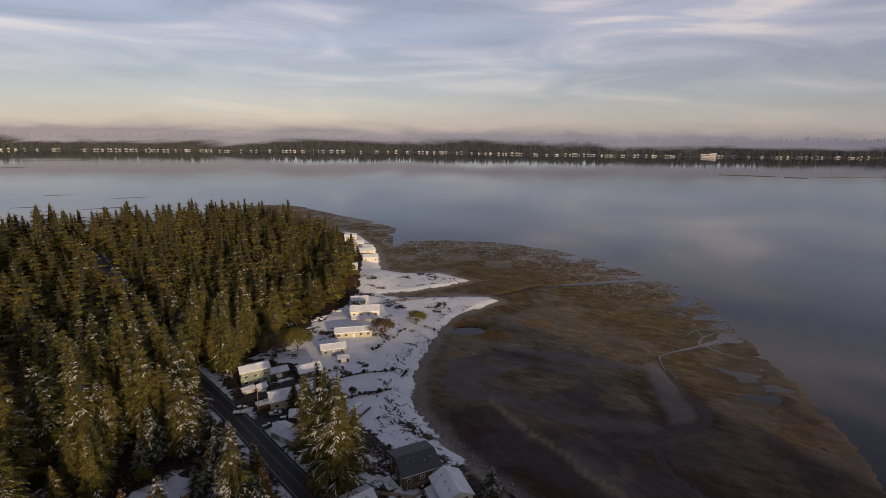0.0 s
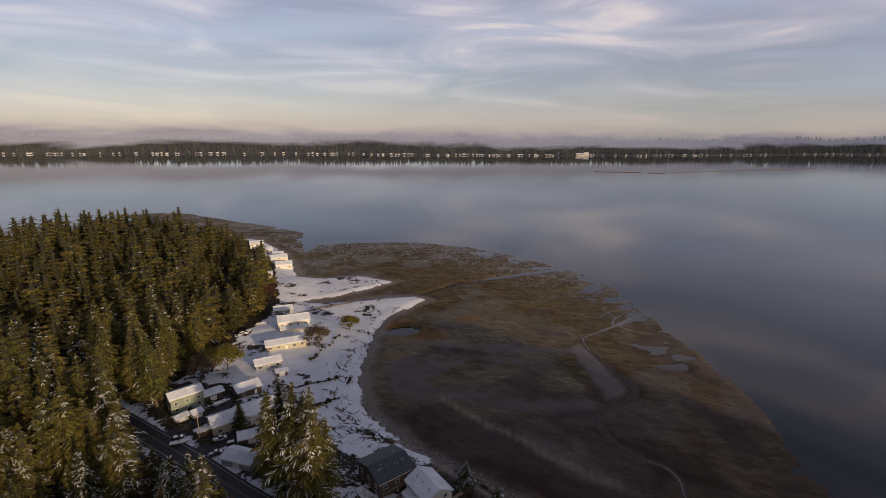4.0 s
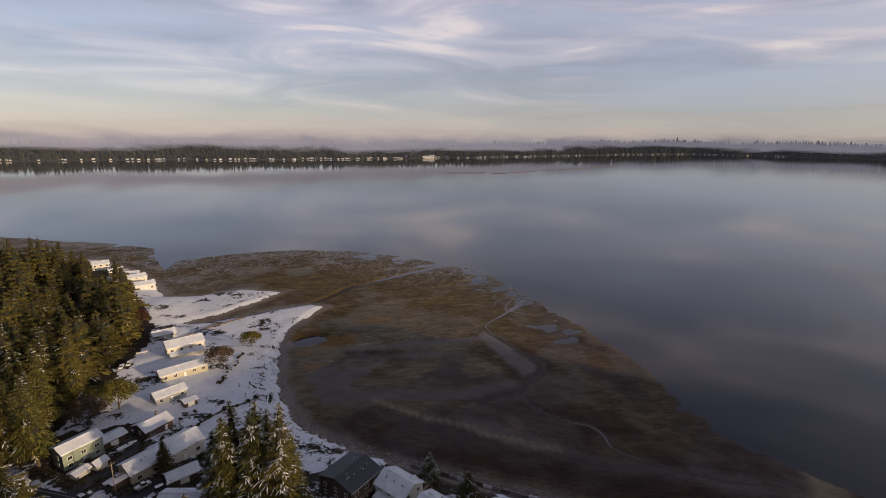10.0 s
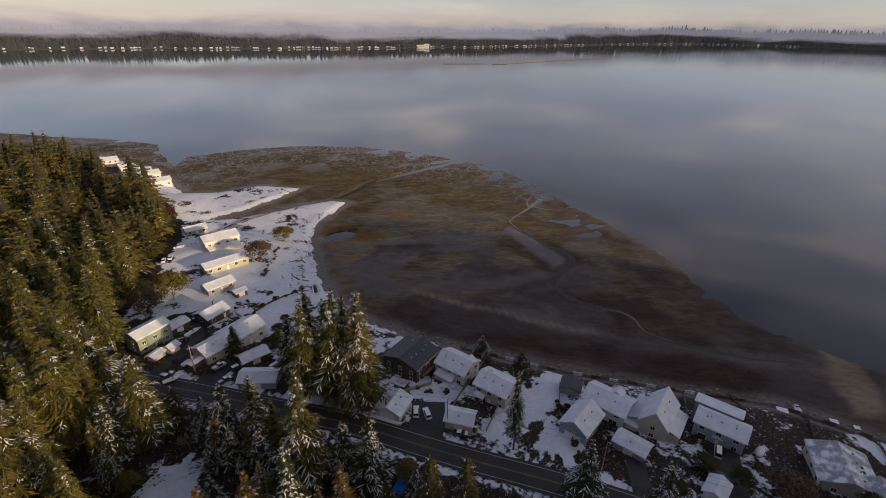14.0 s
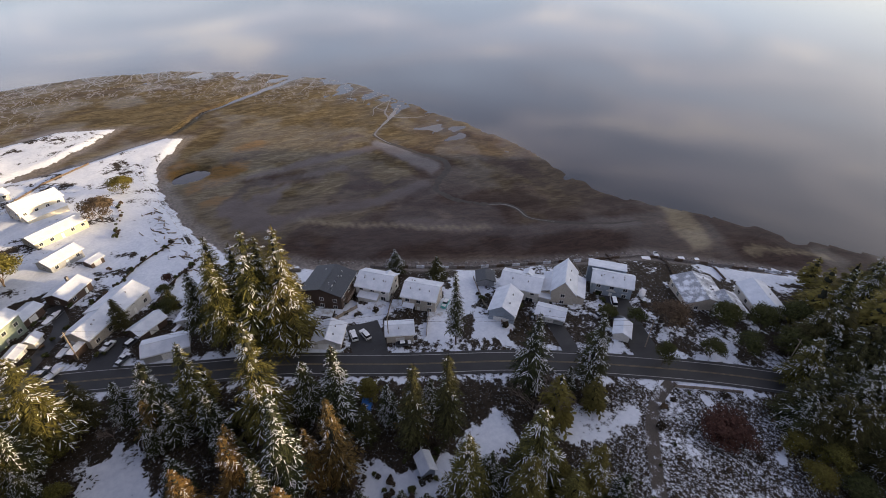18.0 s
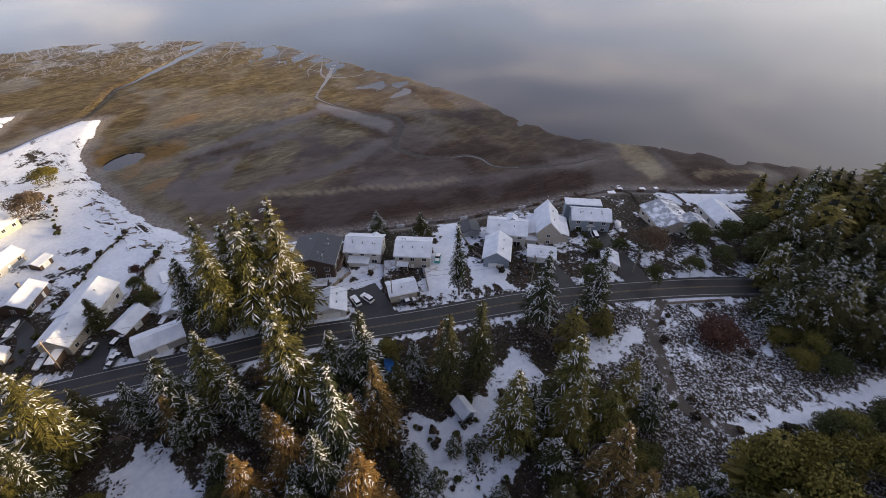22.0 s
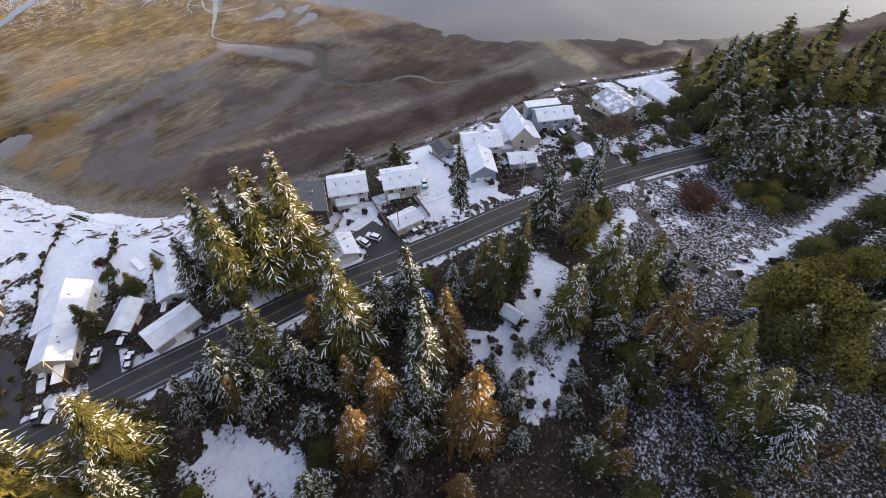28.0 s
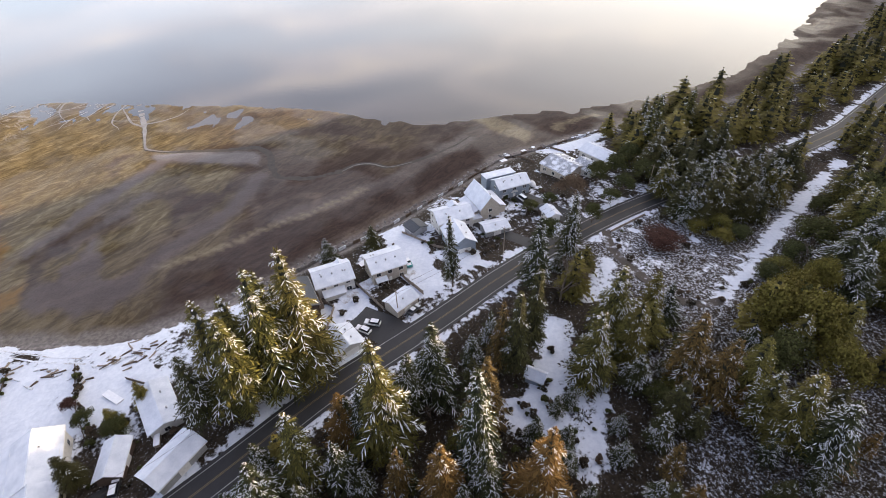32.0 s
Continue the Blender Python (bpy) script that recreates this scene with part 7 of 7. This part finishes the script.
# house extras: balcony, dormers, skylights, arched window
part("balcony", boxes((-5, -8.3, 2.6, 5, -6.8, 2.75)), M["darkwood"], h1)
for k in range(11):
    part("baluster", boxes((-5 + k, -8.3, 2.75, -4.9 + k, -8.2, 3.7)), M["wood"], h1)
part("handrail", boxes((-5, -8.32, 3.7, 5.05, -8.18, 3.8)), M["wood"], h1)
for root, u, y0_ in ((h2, 3.2, 1.2), (h7, 1.5, 1.4)):
    zd = -0.9 if root is h2 else 0.0
    bm = gable_solid(2.6, 3.2, 4.6 + zd, 6.6 + zd, 7.7 + zd)
    bmesh.ops.rotate(bm, verts=bm.verts, cent=(0, 0, 0), matrix=Matrix.Rotation(radians(90), 3, "Z"))
    bmesh.ops.translate(bm, verts=bm.verts, vec=(u, y0_ + 1.2, 0))
    d_ = part("dormer", bm, M["wall_white"], root)
    for sg in (-1, 1):
        bm = slope_slab(2.6, 3.2, 6.6 + zd, 7.7 + zd, sg, 0.3, 0.18)
        bmesh.ops.rotate(bm, verts=bm.verts, cent=(0, 0, 0), matrix=Matrix.Rotation(radians(90), 3, "Z"))
        bmesh.ops.translate(bm, verts=bm.verts, vec=(u, y0_ + 1.2, 0))
        part("dormer_roof", bm, M["roof_snow"], d_)
for root, L_, W_, e_, r_ in ((h2, 11.5, 9.5, 4.6, 2.4), (h3, 11, 9.5, 4.8, 2.3), (h10, 14, 13, 3.6, 2.0)):
    for u in (-1.2, 0.4):
        z_ = e_ + r_ * 0.42
        part("skylight", boxes((u - 0.35, -W_ * 0.29 - 0.3, z_ + 0.1, u + 0.35, -W_ * 0.29 + 0.3, z_ + 0.42)), M["glass"], root)
bm = bmesh.new()
arc = [bm.verts.new((1.6 * math.cos(a_ * math.pi / 10), -3.87, 2.4 + 1.0 * math.sin(a_ * math.pi / 10))) for a_ in range(11)]
bm.faces.new(arc)
bmesh.ops.solidify(bm, geom=bm.faces[:], thickness=0.06)
part("arched_window", bm, M["trim"], h9)
lower_roof(h9, -8.5, 4.6, 3.81, 8.8, 5.9, 6.3, walls="bluegrey", name="wing")
lower_roof(h3, -5, -1.2, -6.6, -4.76, 2.9, 2.4, name="porch")
lower_roof(h7, 6.5, 10.5, -4, 1, 3.2, 2.6, walls="white", name="lean_to")
lower_roof(la, -6.8, 6.8, 4.75, 7.2, 3.4, 4.4, walls="white", name="lean_to")
# terraces, steps and broad windows on the road side of the beach houses
for root, u, w_, W_ in ((h3, -2.6, 3.0, 9.5), (h2, 3.8, 1.6, 9.5), (h9, -3.8, 2.2, 7.6), (h7, 3.6, 2.4, 9.5)):
    fr = part("glazed_door", boxes((u - w_ / 2 - 0.1, -W_ / 2 - 0.09, 0.1, u + w_ / 2 + 0.1, -W_ / 2 - 0.065, 2.2)), M["trim"], root)
    for k in (0, 1):
        part("pane", boxes((u - w_ / 2 + k * w_ / 2 + 0.05, -W_ / 2 - 0.12, 0.2, u - w_ / 2 + (k + 1) * w_ / 2 - 0.05, -W_ / 2 - 0.10, 2.1)), M["glass"], fr)
for root, u, W_ in ((h2, -1.0, 14.9), (h3, -2.6, 9.5), (h7, 3.6, 9.5)):
    for k in range(4):
        part("step", boxes((u - 0.9, -W_ / 2 - 0.4 - 0.35 * (k + 1), -0.5, u + 0.9, -W_ / 2 - 0.4 - 0.35 * k, 0.55 - 0.17 * k)), M["concrete"], root)
for root, x0, x1, y0 in ((h2, -4.5, 2.5, -7.4), (h3, -5, -1.2, -6.6)):
    for k in range(5):
        part("baluster", boxes((x0 + (x1 - x0) * k / 4 - 0.04, y0 - 0.04, -0.2, x0 + (x1 - x0) * k / 4 + 0.04, y0 + 0.04, 0.95)), M["trim"], root)
    part("handrail", boxes((x0, y0 - 0.05, 0.95, x1, y0 + 0.05, 1.03)), M["trim"], root)
# satellite dishes, flue pipes and heat pumps that break the snow on the roofs
for root, spots_ in ((h1, ((-3.5, -2.8, 7.4), (2.0, -3.6, 7.2), (4.2, 2.6, 7.4))), (h2, ((-3.6, -1.4, 6.7), (3.9, -2.2, 6.3))), (h3, ((-3.8, 1.6, 6.9), (-2.9, 1.6, 6.9))), (h9, ((-3.0, -1.2, 6.7), (3.5, -0.8, 6.9))), (la, ((2.0, -1.6, 6.1),)), (lb, ((1.2, -1.4, 5.3),))):
    for u, v, z_ in spots_:
        bm = bmesh.new()
        bmesh.ops.create_cone(bm, cap_ends=True, segments=10, radius1=0.16, radius2=0.16, depth=0.9, matrix=Matrix.Translation((u, v, z_)))
        bmesh.ops.create_cone(bm, cap_ends=True, segments=10, radius1=0.30, radius2=0.05, depth=0.22, matrix=Matrix.Translation((u, v, z_ + 0.55)))
        part("flue", bm, M["metal"], root)
